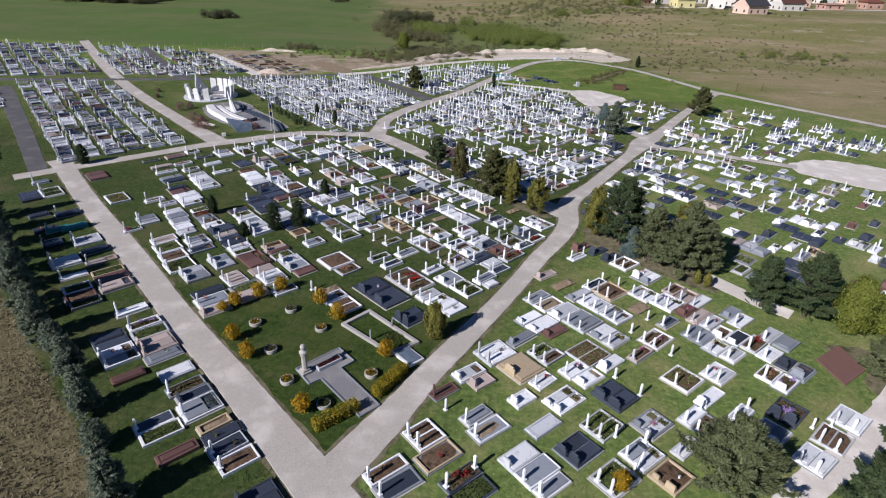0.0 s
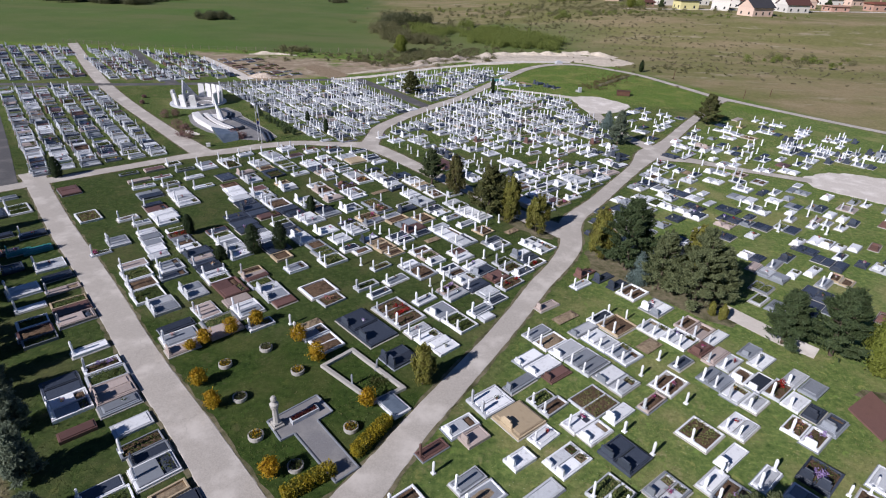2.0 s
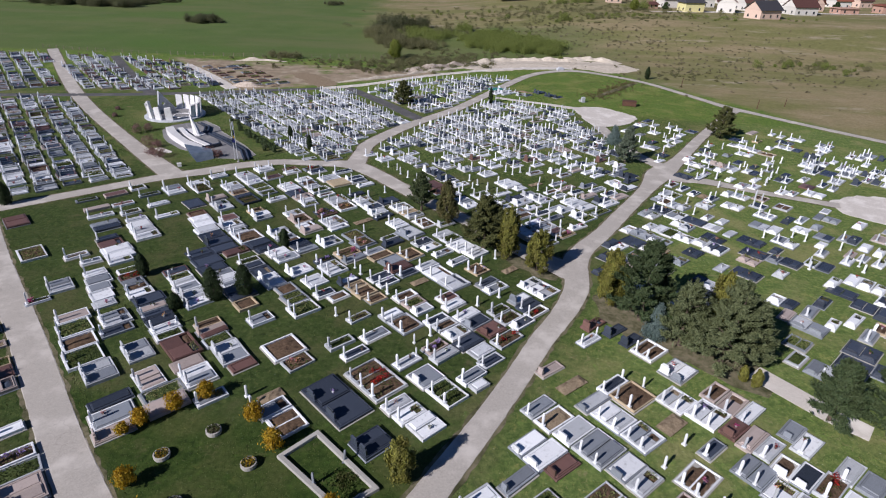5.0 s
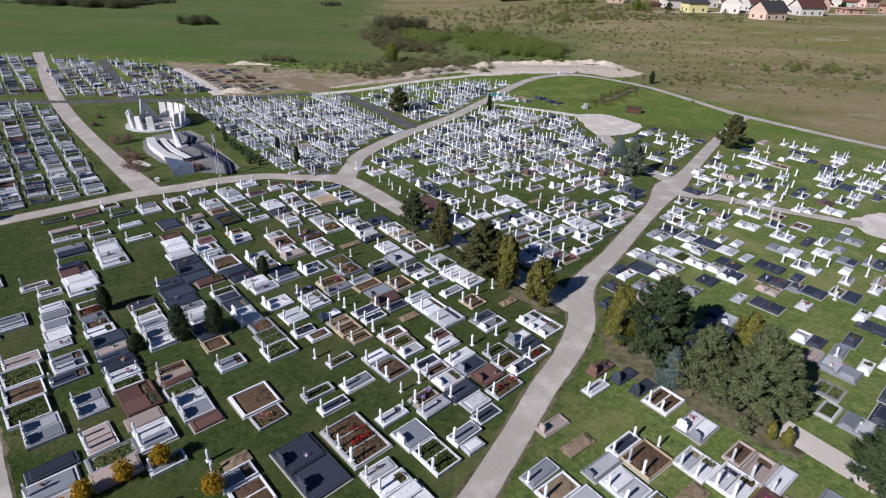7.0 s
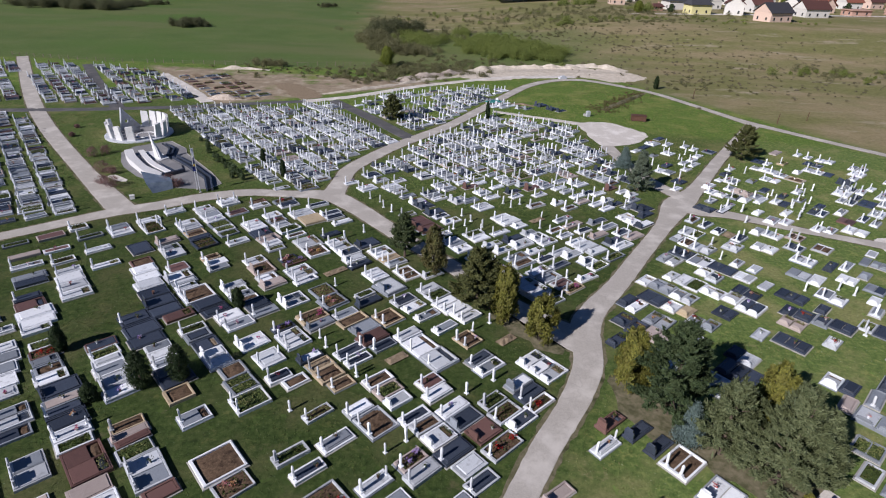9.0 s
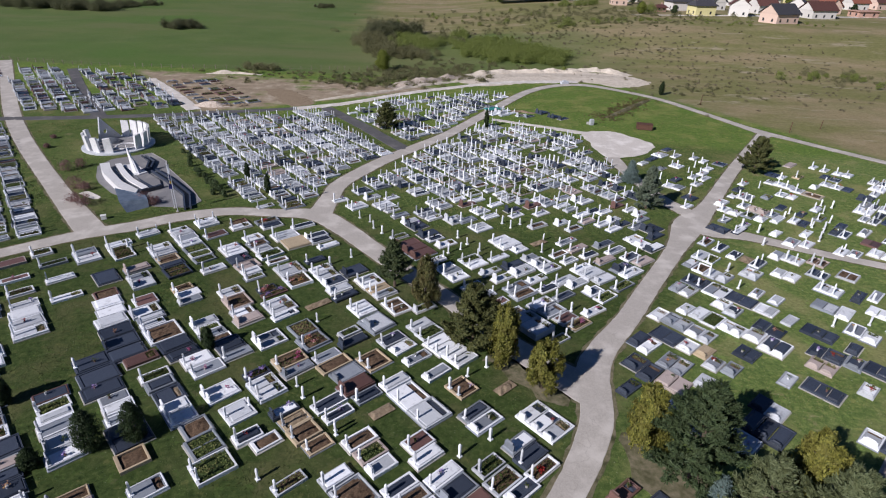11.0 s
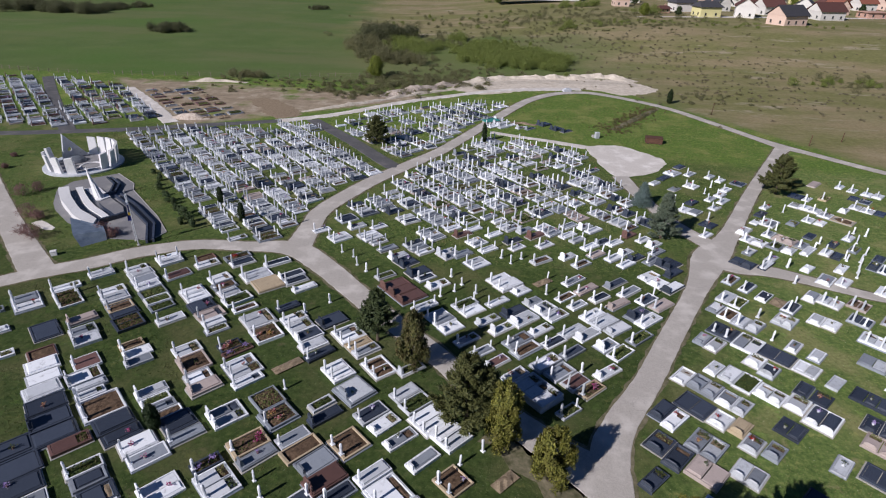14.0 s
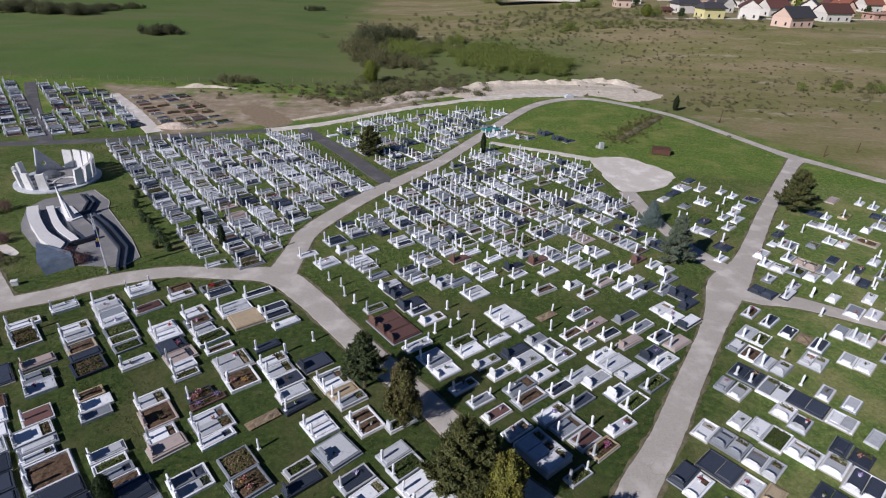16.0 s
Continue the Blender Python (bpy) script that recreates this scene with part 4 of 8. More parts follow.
plot_row("middle", 21.0, [(-79.5, "b1k-", 0.6, 1.8, 2.5), (-75.9, "w1s-", 0.6, 1.4, 2.9), (-74.6, "w1kp", 0.3, 1.1, 2.4), (-71.8, "w1v-", 0.3, 1.3, 2.1), (-70.4, "b1f-", 0.2, 1.3, 2.3), (-69.2, "g1k-", -0.0, 1.1, 2.0), (-67.9, "g1e-", -0.0, 1.3, 2.0), (-66.5, "w1kp", -0.1, 1.5, 2.4), (-64.6, "d1st", 0.2, 2.0, 2.8), (-63.0, "g1r-", -0.0, 1.2, 2.6), (-61.7, "d1sp", -0.1, 1.2, 2.6), (-60.3, "d1s-", -0.1, 1.3, 2.5), (-59.0, "w1sP", -0.2, 1.2, 2.4), (-57.7, "w1v-", -0.3, 1.2, 2.3), (-55.3, "b2k-", -0.1, 3.4, 2.5), (-52.8, "r1s-", -0.5, 1.5, 2.5), (-50.7, "w2sp", -0.4, 2.5, 2.4), (-47.6, "w1kp", -0.6, 1.2, 2.4)])
plot_row("middle", 22.3, [(-95.0, "g1v-", 0.3, 1.0, 2.6), (-91.1, "r1s-", 0.6, 1.0, 3.0), (-88.4, "w1kp", 0.4, 1.0, 3.0), (-85.7, "g1s-", 0.2, 1.3, 2.9), (-84.3, "d1s-", 0.1, 1.3, 2.8), (-81.1, "d1sp", -0.7, 1.2, 2.3), (-77.6, "w1s-", -0.6, 1.9, 3.0), (-46.1, "p", 0.3), (-44.9, "p", 0.1)])
plot_row("middle", 24.2, [(-67.3, "w1vp", 0.8, 1.4, 2.3), (-66.0, "w1s-", 0.7, 1.1, 2.3), (-64.7, "w1sp", 0.6, 1.5, 2.5), (-62.9, "l1st", 0.6, 1.8, 2.4), (-61.3, "l1st", 0.5, 1.3, 2.5), (-57.3, "t1ep", -0.2, 1.1, 2.3), (-56.3, "r1st", -0.3, 0.8, 2.5), (-55.5, "b1s-", -0.3, 0.7, 2.3), (-54.4, "l1v-", -0.5, 1.4, 2.3), (-52.0, "l2st", -0.4, 3.2, 2.3), (-49.7, "b1s-", -0.3, 1.2, 2.1), (-44.8, "s1", -0.2, 1.1, 2.1), (-43.5, "w1kp", -0.7, 1.4, 2.4), (-41.5, "w2e-", -0.6, 2.4, 2.3)])
plot_row("middle", 25.7, [(-94.7, "r1b-", 0.4, 1.5, 2.8), (-90.6, "w1b-", 0.2, 1.0, 2.6), (-87.3, "w1vp", 0.2, 1.2, 2.3), (-84.5, "w1sp", 0.1, 1.5, 2.4), (-82.7, "w1s-", -0.1, 1.9, 2.6), (-80.8, "w1sp", -0.2, 1.9, 2.6), (-79.0, "w1kp", -0.3, 1.5, 2.7), (-68.8, "b1d-", -0.6, 1.3, 2.4)])
plot_row("middle", 28.3, [(-95.4, "w1vp", 0.8, 1.5, 2.0), (-71.0, "d1sp", 0.2, 2.0, 2.7), (-68.9, "d1s-", 0.2, 2.1, 2.9), (-66.9, "d1s-", 0.0, 1.8, 2.9), (-65.2, "w1s-", 0.4, 1.2, 2.1), (-64.0, "w1s-", 0.4, 1.2, 2.2), (-62.7, "w1sp", 0.3, 1.2, 2.2), (-60.6, "d2s-", 0.2, 2.9, 2.6), (-58.1, "t1e-", -0.3, 1.8, 2.0), (-54.9, "w1kp", -0.3, 1.5, 2.2), (-49.6, "w2e-", -0.7, 2.8, 3.0), (-47.2, "l1f-", -0.7, 1.7, 2.4), (-41.2, "d2st", -0.7, 5.4, 3.0)])
plot_row("middle", 29.4, [(-91.9, "g1vp", 0.2, 1.0, 2.7), (-87.9, "w1sp", 0.1, 1.0, 2.6), (-83.6, "w1kp", -0.2, 1.0, 2.8)])
plot_row("middle", 31.6, [(-80.0, "w1s-", 0.4, 1.9, 2.5), (-78.1, "l1s-", 0.2, 1.6, 2.5), (-76.4, "w1s-", -0.2, 1.8, 2.6), (-74.5, "d1s-", -0.3, 1.8, 2.7), (-72.5, "d1st", -0.4, 1.9, 2.8), (-70.6, "d1s-", -0.5, 1.8, 2.9), (-68.9, "b1k-", 0.2, 1.3, 2.6), (-66.0, "w1vp", 0.4, 1.2, 2.3), (-64.7, "g1d-", 0.4, 1.4, 2.1), (-63.0, "d1k-", 0.5, 1.8, 2.1), (-60.6, "w2st", 0.4, 2.8, 2.0), (-53.9, "w2vp", 0.3, 2.1, 2.7), (-47.1, "l1vp", 0.1, 1.1, 2.5), (-45.1, "w1dp", 0.3, 1.0, 2.4), (-41.2, "l3fp", -0.3, 4.4, 3.1), (-37.8, "w1sp", -0.7, 1.2, 2.3), (-36.4, "w1kp", -0.6, 1.3, 2.4), (-34.7, "w2s-", -0.4, 2.0, 2.3)])
plot_row("middle", 32.6, [(-91.7, "w2sp", 0.2, 3.3, 2.3), (-85.3, "d2s-", 0.6, 3.0, 2.2), (-81.8, "b1e-", -0.3, 1.6, 2.1), (-58.2, "g1e-", -0.2, 1.9, 2.0), (-56.1, "g2v-", -0.4, 2.2, 2.2), (-51.1, "p", 1.2)])
plot_row("middle", 34.9, [(-78.1, "w1bp", 0.0, 1.9, 2.1), (-76.2, "l1kt", -0.6, 1.8, 2.6), (-74.7, "g1s-", -0.5, 1.0, 2.5), (-73.6, "w1kp", -0.7, 1.0, 2.1), (-71.6, "w2ep", -0.4, 2.8, 2.9), (-69.2, "d1s-", -0.2, 1.9, 2.7), (-67.5, "d1s-", -0.1, 1.3, 2.6), (-65.9, "w1sp", 0.5, 1.7, 2.4), (-64.2, "w1sp", 0.7, 1.5, 2.6), (-60.8, "w2st", 0.4, 2.0, 2.6), (-57.8, "w1sP", 0.5, 2.2, 2.2), (-55.0, "w1dp", 0.0, 1.2, 2.0), (-53.7, "w1e-", 0.8, 1.2, 2.0), (-49.4, "l1vp", 0.3, 1.0, 2.3), (-46.2, "w1sp", -0.1, 1.3, 2.6), (-41.4, "w1sP", -0.2, 1.1, 2.4), (-38.9, "w1sl", -0.2, 2.2, 2.4), (-36.3, "w2vp", -0.2, 2.8, 2.2)])
plot_row("middle", 36.2, [(-92.4, "w1kp", 0.1, 1.1, 2.7), (-90.1, "w2vP", -0.2, 3.4, 2.2), (-85.2, "r1st", -0.0, 1.3, 2.5), (-83.1, "l1kp", -0.4, 1.5, 2.2), (-81.5, "l1st", -0.5, 1.6, 2.2), (-43.1, "p", 0.7), (-35.3, "l1s-", 1.1, 1.0, 1.5)])
plot_row("middle", 38.1, [(-75.5, "l1st", 0.2, 1.1, 2.2), (-70.8, "w1st", -0.2, 1.2, 2.4), (-69.6, "w1v-", -0.3, 1.0, 2.2), (-68.6, "g1kp", -0.3, 0.9, 2.4), (-67.7, "w1e-", -0.0, 0.9, 2.0), (-66.2, "d2s-", 0.2, 2.0, 2.3), (-64.5, "g1sp", 0.2, 1.1, 2.5), (-60.9, "d1fp", 0.3, 1.1, 2.1), (-58.9, "w2kp", 0.2, 2.7, 2.3), (-55.6, "d1wt", 0.0, 1.0, 2.2), (-54.3, "t1ep", 0.2, 1.3, 2.2), (-52.7, "t1ep", 0.1, 1.7, 2.2), (-51.1, "t1ep", 0.3, 1.3, 2.0), (-47.8, "l1sp", -0.3, 1.2, 2.2), (-45.8, "l2ep", -0.1, 2.6, 2.4), (-41.3, "r1fp", -0.3, 1.2, 2.2), (-40.0, "l1sp", -0.4, 1.2, 2.6), (-36.5, "w1sp", -0.5, 1.2, 2.5)])
plot_row("middle", 39.3, [(-93.2, "w1sP", 0.5, 1.5, 2.4), (-88.8, "w1kp", 0.4, 1.4, 2.5), (-87.2, "w1sp", 0.3, 1.7, 2.4), (-85.3, "t1ep", 0.2, 1.7, 2.3), (-83.8, "d1d-", 0.2, 1.2, 2.5), (-81.9, "d2v-", -0.0, 2.4, 2.5), (-78.1, "t1ep", -0.8, 1.2, 2.0), (-76.8, "w1st", -0.7, 1.3, 2.3), (-56.1, "p", 0.7), (-51.5, "p", 0.8), (-51.1, "p", 0.6), (-43.0, "p", -0.6)])
plot_row("middle", 41.0, [(-72.3, "r1et", 0.8, 2.5, 2.4), (-70.2, "l1kp", 0.4, 1.5, 2.1), (-68.7, "r1st", 0.3, 1.4, 2.5), (-64.6, "w2kt", 0.4, 2.2, 2.6), (-60.8, "t1fp", 0.4, 1.8, 2.7), (-59.3, "g1sl", 0.3, 1.1, 2.7), (-57.6, "p", -0.7), (-54.2, "w1dP", 0.2, 1.3, 2.7), (-52.7, "w1dp", 0.1, 1.0, 2.4), (-49.5, "w1ep", -0.1, 1.3, 2.4), (-48.0, "r1vp", -0.2, 1.4, 2.2), (-46.6, "w1sl", -0.3, 1.2, 2.1), (-44.4, "w1dp", -0.4, 1.1, 2.5), (-43.2, "l1ep", -0.3, 1.2, 2.3), (-41.7, "w1kl", -0.3, 1.6, 2.3), (-40.0, "d1sp", -0.4, 1.5, 2.7), (-38.4, "l1s-", -0.4, 1.5, 2.2), (-36.9, "l1dp", -0.7, 1.2, 2.4)])
plot_row("middle", 42.9, [(-92.0, "w1kp", 0.1, 1.2, 2.2), (-90.6, "w1s-", 0.1, 1.5, 2.5), (-89.0, "w1s-", -0.0, 1.5, 2.4), (-87.5, "w1sp", -0.1, 1.4, 2.3), (-85.9, "g1v-", -0.1, 1.8, 2.4), (-84.2, "w1v-", -0.2, 1.4, 2.3), (-82.8, "g1v-", -0.3, 1.3, 2.3), (-80.0, "w1sp", -0.4, 1.2, 2.5), (-74.4, "w1kp", -0.9, 1.7, 2.3), (-45.2, "w1sp", 0.7, 1.1, 2.4), (-43.2, "w1sp", 0.5, 1.2, 2.7), (-41.8, "g1sl", 0.5, 1.6, 2.6), (-38.1, "l1fp", 0.7, 1.5, 3.0)])
plot_row("middle", 44.3, [(-75.7, "w1vp", 0.9, 0.9, 2.0), (-72.5, "d1fp", 0.8, 1.3, 2.0), (-69.1, "w2kp", 0.4, 2.7, 2.7), (-67.2, "w1kp", 0.0, 1.0, 2.6), (-64.1, "g1v-", 0.2, 2.2, 2.2), (-61.9, "g1fp", 0.0, 2.1, 2.4), (-59.3, "l1sp", -0.2, 1.2, 2.4), (-57.9, "t1e-", -0.3, 1.4, 2.9), (-56.2, "g1sl", -0.1, 1.8, 2.6), (-54.5, "b1st", -0.4, 1.6, 2.8), (-53.0, "g1dp", -0.3, 1.2, 2.3), (-50.8, "s1", -0.5, 0.9, 2.2), (-46.6, "w1bp", -0.3, 1.5, 2.1), (-40.0, "b1sl", -0.7, 1.8, 2.3)])
plot_row("middle", 46.1, [(-91.8, "w2sP", 0.3, 2.3, 2.5), (-88.0, "l1bp", -0.1, 1.5, 2.6), (-82.8, "w2sp", -0.2, 2.9, 2.3), (-80.4, "d1k-", -0.5, 1.9, 2.4), (-78.5, "r1kp", -0.4, 1.7, 2.5), (-76.9, "w1sp", -0.7, 1.3, 2.0), (-71.4, "b1f-", -0.8, 0.8, 2.7), (-64.4, "p", 0.1), (-52.8, "w1sp", 0.5, 1.2, 2.5), (-50.8, "w1kp", 0.4, 2.6, 2.5), (-48.3, "l1kp", 0.4, 2.4, 2.6), (-43.8, "p", -0.6), (-41.8, "l1vp", 0.3, 1.2, 2.2), (-40.3, "l1vp", 0.1, 1.5, 2.5), (-38.9, "w1dl", 0.5, 1.2, 2.5)])
plot_row("middle", 47.3, [(-66.8, "s1", 0.4, 0.9, 2.9), (-60.9, "l1v-", 0.2, 1.0, 2.0), (-59.6, "d1st", -0.3, 1.0, 2.7), (-56.2, "t2ep", -0.4, 2.3, 2.3), (-43.5, "p", 1.0)])
plot_row("middle", 49.4, [(-89.6, "b1e-", 0.3, 1.3, 2.0), (-88.2, "w1kp", -0.1, 1.3, 2.4), (-84.3, "w1kp", -0.3, 1.6, 2.2), (-82.7, "g1ep", -0.5, 1.5, 2.3), (-81.0, "w1sp", -0.7, 1.7, 2.0), (-79.3, "w1vp", -0.6, 1.6, 2.8), (-57.6, "l1dp", 0.5, 1.5, 2.5), (-56.1, "w1kl", 0.6, 1.3, 2.4), (-54.1, "w1kl", 0.6, 1.1, 2.6), (-51.5, "w1sl", 0.6, 1.1, 2.5), (-46.1, "g1dp", -0.2, 1.2, 2.5), (-44.9, "w1kl", -0.2, 1.2, 2.7), (-41.8, "g1wt", 0.1, 1.2, 2.4), (-40.5, "d1sp", -0.1, 1.3, 2.5), (-39.2, "w1fp", -0.4, 1.1, 2.6)])
plot_row("middle", 50.5, [(-66.4, "d1sp", 0.1, 1.0, 2.7), (-63.4, "w2sp", 0.1, 2.4, 2.1), (-60.5, "g1st", -0.2, 2.6, 2.5), (-49.6, "p", 1.3), (-48.8, "t2ep", -0.1, 2.1, 2.0)])
plot_row("middle", 53.0, [(-57.7, "l1sp", 0.3, 1.3, 2.4), (-56.2, "l1vp", 0.2, 1.5, 2.5), (-54.1, "w2sp", -0.1, 2.4, 2.6), (-51.8, "w2sp", 0.0, 2.2, 2.4), (-49.4, "p", 0.9), (-46.5, "s1", 0.1, 0.9, 2.2), (-42.0, "w3kl", -0.3, 3.7, 2.7)])
plot_row("upper middle", 44.0, [(-80.2, "w1ep", -0.1, 1.0, 2.4), (-77.6, "l1kp", 0.2, 2.5, 2.8), (-75.0, "w1fp", -0.1, 2.5, 2.5)])
plot_row("upper middle", 47.1, [(-90.7, "g1f-", 0.0, 1.3, 2.9), (-89.2, "w1dp", -0.0, 1.3, 2.6), (-85.6, "w2sp", 0.2, 2.2, 3.0), (-83.1, "t1s-", 0.4, 2.6, 2.8), (-77.9, "d1sp", 0.3, 1.0, 2.3), (-75.7, "w1kp", -0.1, 1.3, 2.4), (-74.2, "w1kp", -0.2, 1.6, 2.4), (-72.5, "w1dl", -0.2, 1.6, 2.5), (-70.9, "w1sl", -0.5, 1.3, 2.5)])
plot_row("upper middle", 49.9, [(-76.2, "p", -1.5), (-73.3, "d1sl", -0.1, 1.8, 2.6), (-70.4, "w2kp", 0.1, 2.3, 2.5), (-68.6, "t1sp", 0.1, 1.3, 2.4), (-67.4, "l1kp", 0.1, 1.1, 2.4), (-64.8, "w2ep", -0.2, 2.6, 2.1)])
plot_row("upper middle", 50.2, [(-86.8, "w1dp", -0.0, 1.0, 2.9), (-83.4, "w1dl", 0.1, 1.2, 2.8), (-82.1, "l1dp", 0.0, 1.2, 2.5), (-80.2, "w1sl", 0.1, 1.0, 2.6), (-76.3, "p", 1.0)])
plot_row("north", 57.2, [(-80.5, "p", -1.2), (-78.4, "l1vp", -0.0, 1.0, 2.2), (-74.7, "b3st", -0.2, 4.7, 3.1), (-71.0, "w1sP", 0.0, 1.0, 2.8), (-68.6, "w2sp", 0.1, 2.3, 2.4), (-66.7, "w1sl", -0.0, 1.4, 2.3), (-64.3, "w1kp", 0.0, 1.0, 2.5), (-62.2, "w1sP", 0.1, 1.0, 2.2), (-60.3, "w1bl", 0.1, 1.0, 2.4), (-58.1, "w1kl", 0.2, 1.1, 2.5), (-55.4, "l3k-h", 0.1, 3.4, 2.6)])
plot_row("north", 57.9, [(-52.5, "l1vP", -0.0, 1.0, 2.1)])
plot_row("north", 60.8, [(-77.0, "d1st", -0.2, 1.6, 2.6), (-75.6, "w1dp", -0.2, 1.1, 2.2), (-73.6, "w1kt", -0.0, 1.2, 2.6), (-71.7, "p", -1.1), (-69.0, "l1vP", -0.0, 1.3, 2.7), (-67.7, "w1sp", -0.1, 1.3, 2.5), (-65.5, "l1kt", -0.0, 1.0, 2.6), (-63.7, "w1kt", 0.2, 1.0, 2.6), (-61.5, "g1kp", 0.2, 1.3, 3.0), (-60.1, "l1ep", -0.1, 1.3, 2.9), (-57.7, "l1kp", -0.0, 1.3, 2.9), (-56.1, "l1kp", -0.0, 1.5, 2.6), (-54.5, "l1bp", 0.2, 1.4, 2.3), (-53.1, "t1fp", 0.5, 1.2, 2.5)])
plot_row("north", 62.5, [(-72.2, "p", 0.5), (-71.6, "p", -1.0), (-70.0, "p", 0.6), (-55.1, "p", 0.0)])
plot_row("north", 63.8, [(-74.2, "p", -0.7), (-67.4, "l1sp", -0.0, 1.0, 2.7), (-65.1, "d1st", 0.1, 1.2, 2.8), (-63.6, "w1st", -0.0, 1.6, 2.9), (-61.4, "w1kl", 0.1, 1.0, 2.6), (-59.4, "w1dp", -0.2, 1.0, 2.5), (-57.3, "g1dp", 0.0, 1.0, 2.6), (-53.7, "w1kl", 0.4, 1.0, 2.7)])
plot_row("north", 67.0, [(-70.7, "w1sp", 0.0, 1.3, 2.7), (-69.2, "w1sp", -0.0, 1.6, 3.0), (-67.6, "w1sl", 0.3, 1.3, 2.0), (-65.3, "l1sl", -0.2, 1.2, 2.0), (-63.8, "w1kl", -0.1, 1.7, 2.3), (-62.2, "w1kp", -0.1, 1.3, 2.5), (-59.5, "l1sp", -0.7, 1.1, 3.0), (-58.3, "w1st", 0.0, 1.2, 2.8), (-56.2, "w1kt", 0.2, 1.3, 2.2), (-54.7, "w1vp", 0.3, 1.3, 2.6)])
plot_row("north", 70.2, [(-67.4, "s1", 0.2, 0.9, 2.6), (-65.6, "p", -1.1), (-64.0, "w1ep", 0.1, 1.0, 2.5), (-62.2, "w1sp", -0.1, 1.0, 2.2), (-60.1, "w1sP", -0.3, 1.3, 2.7), (-58.7, "l1sp", -0.2, 1.5, 2.8), (-57.2, "l1sl", -0.1, 1.3, 2.7), (-55.1, "g1vp", 0.5, 1.2, 2.9)])
plot_row("north", 71.5, [(-67.7, "p", -0.0)])
plot_row("north", 73.5, [(-65.7, "w1sp", 0.0, 1.0, 3.0), (-63.7, "r1sp", -0.3, 1.0, 3.0), (-61.8, "w1dp", -0.4, 1.0, 2.3), (-59.9, "r1sl", 0.2, 1.0, 2.8), (-57.6, "g1dt", 0.3, 1.3, 2.7), (-56.3, "w1sp", 0.3, 1.3, 3.0)])
plot_row("north", 77.0, [(-62.7, "g1st", -0.1, 1.0, 3.0), (-60.7, "w1sp", -0.4, 1.0, 3.0), (-58.7, "w1dP", -0.1, 1.3, 2.5), (-57.2, "r1sp", 0.3, 1.3, 2.7)])
plot_row("north", 81.2, [(-61.5, "w1kl", 0.1, 1.3, 2.5), (-60.0, "w1sl", -0.3, 1.6, 2.0), (-58.5, "d1wt", 0.1, 1.3, 2.9)])
plot_row("north", 84.2, [(-60.3, "d1st", -0.0, 1.0, 2.7)])
plot_row("north east", 61.2, [(-39.9, "d1kt", -0.2, 1.1, 2.3), (-19.8, "l1v-", 0.1, 1.2, 2.3)])
plot_row("north east", 64.1, [(-41.4, "d1kt", 0.3, 1.6, 2.2), (-39.8, "d1kt", 0.0, 1.4, 2.5), (-37.8, "r2s-", 0.3, 2.4, 2.2), (-20.6, "g2v-", -0.2, 1.9, 2.0), (-16.2, "d2st", -0.2, 2.5, 3.0)])
plot_row("north east", 67.4, [(-43.0, "d1st", 0.2, 1.2, 2.4), (-41.8, "w1kt", 0.0, 1.1, 2.5), (-39.0, "g2kt", -0.6, 2.4, 2.5), (-35.8, "l2st", -0.8, 2.0, 2.0), (-32.0, "d1st", 0.3, 1.2, 2.1), (-30.7, "l1st", 0.1, 1.3, 2.1), (-23.1, "r1s-", 0.7, 1.0, 2.2), (-20.9, "g2st", 0.2, 3.1, 2.2), (-16.3, "d2st", -0.3, 2.6, 2.6)])
plot_row("north east", 70.1, [(-41.6, "d2s-", 0.1, 2.6, 2.2), (-39.5, "w1st", 0.1, 1.4, 2.0), (-38.1, "t1st", 0.5, 1.2, 2.1), (-36.8, "l1kt", -0.5, 1.3, 2.0), (-35.4, "g1kt", 0.0, 1.2, 2.0), (-24.9, "w1kt", 0.1, 1.3, 2.0), (-23.6, "d1s-", 0.3, 1.2, 2.0), (-19.5, "w1kt", -0.3, 1.0, 2.3)])
plot_row("north east", 72.8, [(-44.0, "w1kl", 0.1, 1.3, 2.3), (-42.1, "g2kt", 0.2, 2.4, 2.1), (-40.2, "w1kt", 0.1, 1.3, 2.0), (-39.0, "l1kt", 0.2, 1.1, 2.2), (-35.5, "d2s-", 0.6, 1.9, 2.1), (-31.7, "l1s-", -0.3, 1.0, 2.1), (-29.2, "d3s-", 0.5, 2.9, 2.0), (-18.3, "w1kt", -0.6, 1.0, 3.0), (-16.2, "t1e-", -0.2, 1.1, 2.2), (-15.0, "t1e-", -0.3, 1.1, 2.1)])
plot_row("north east", 76.4, [(-42.7, "w1sl", -0.5, 1.1, 2.0), (-41.4, "l1wl", -0.2, 1.3, 2.3), (-40.0, "w1v-", -0.2, 1.5, 2.6), (-38.1, "w2kt", -0.1, 2.2, 2.0), (-36.2, "w1kt", 0.4, 1.5, 2.2), (-34.2, "w2dt", 0.0, 2.2, 2.7), (-30.4, "r2kt", 0.4, 2.2, 2.1), (-26.7, "l1kt", -0.1, 1.2, 2.0), (-20.9, "d2s-", 1.0, 2.7, 2.0), (-18.5, "d2s-", -0.3, 2.1, 2.2), (-16.7, "d1st", -0.6, 1.3, 2.8)])
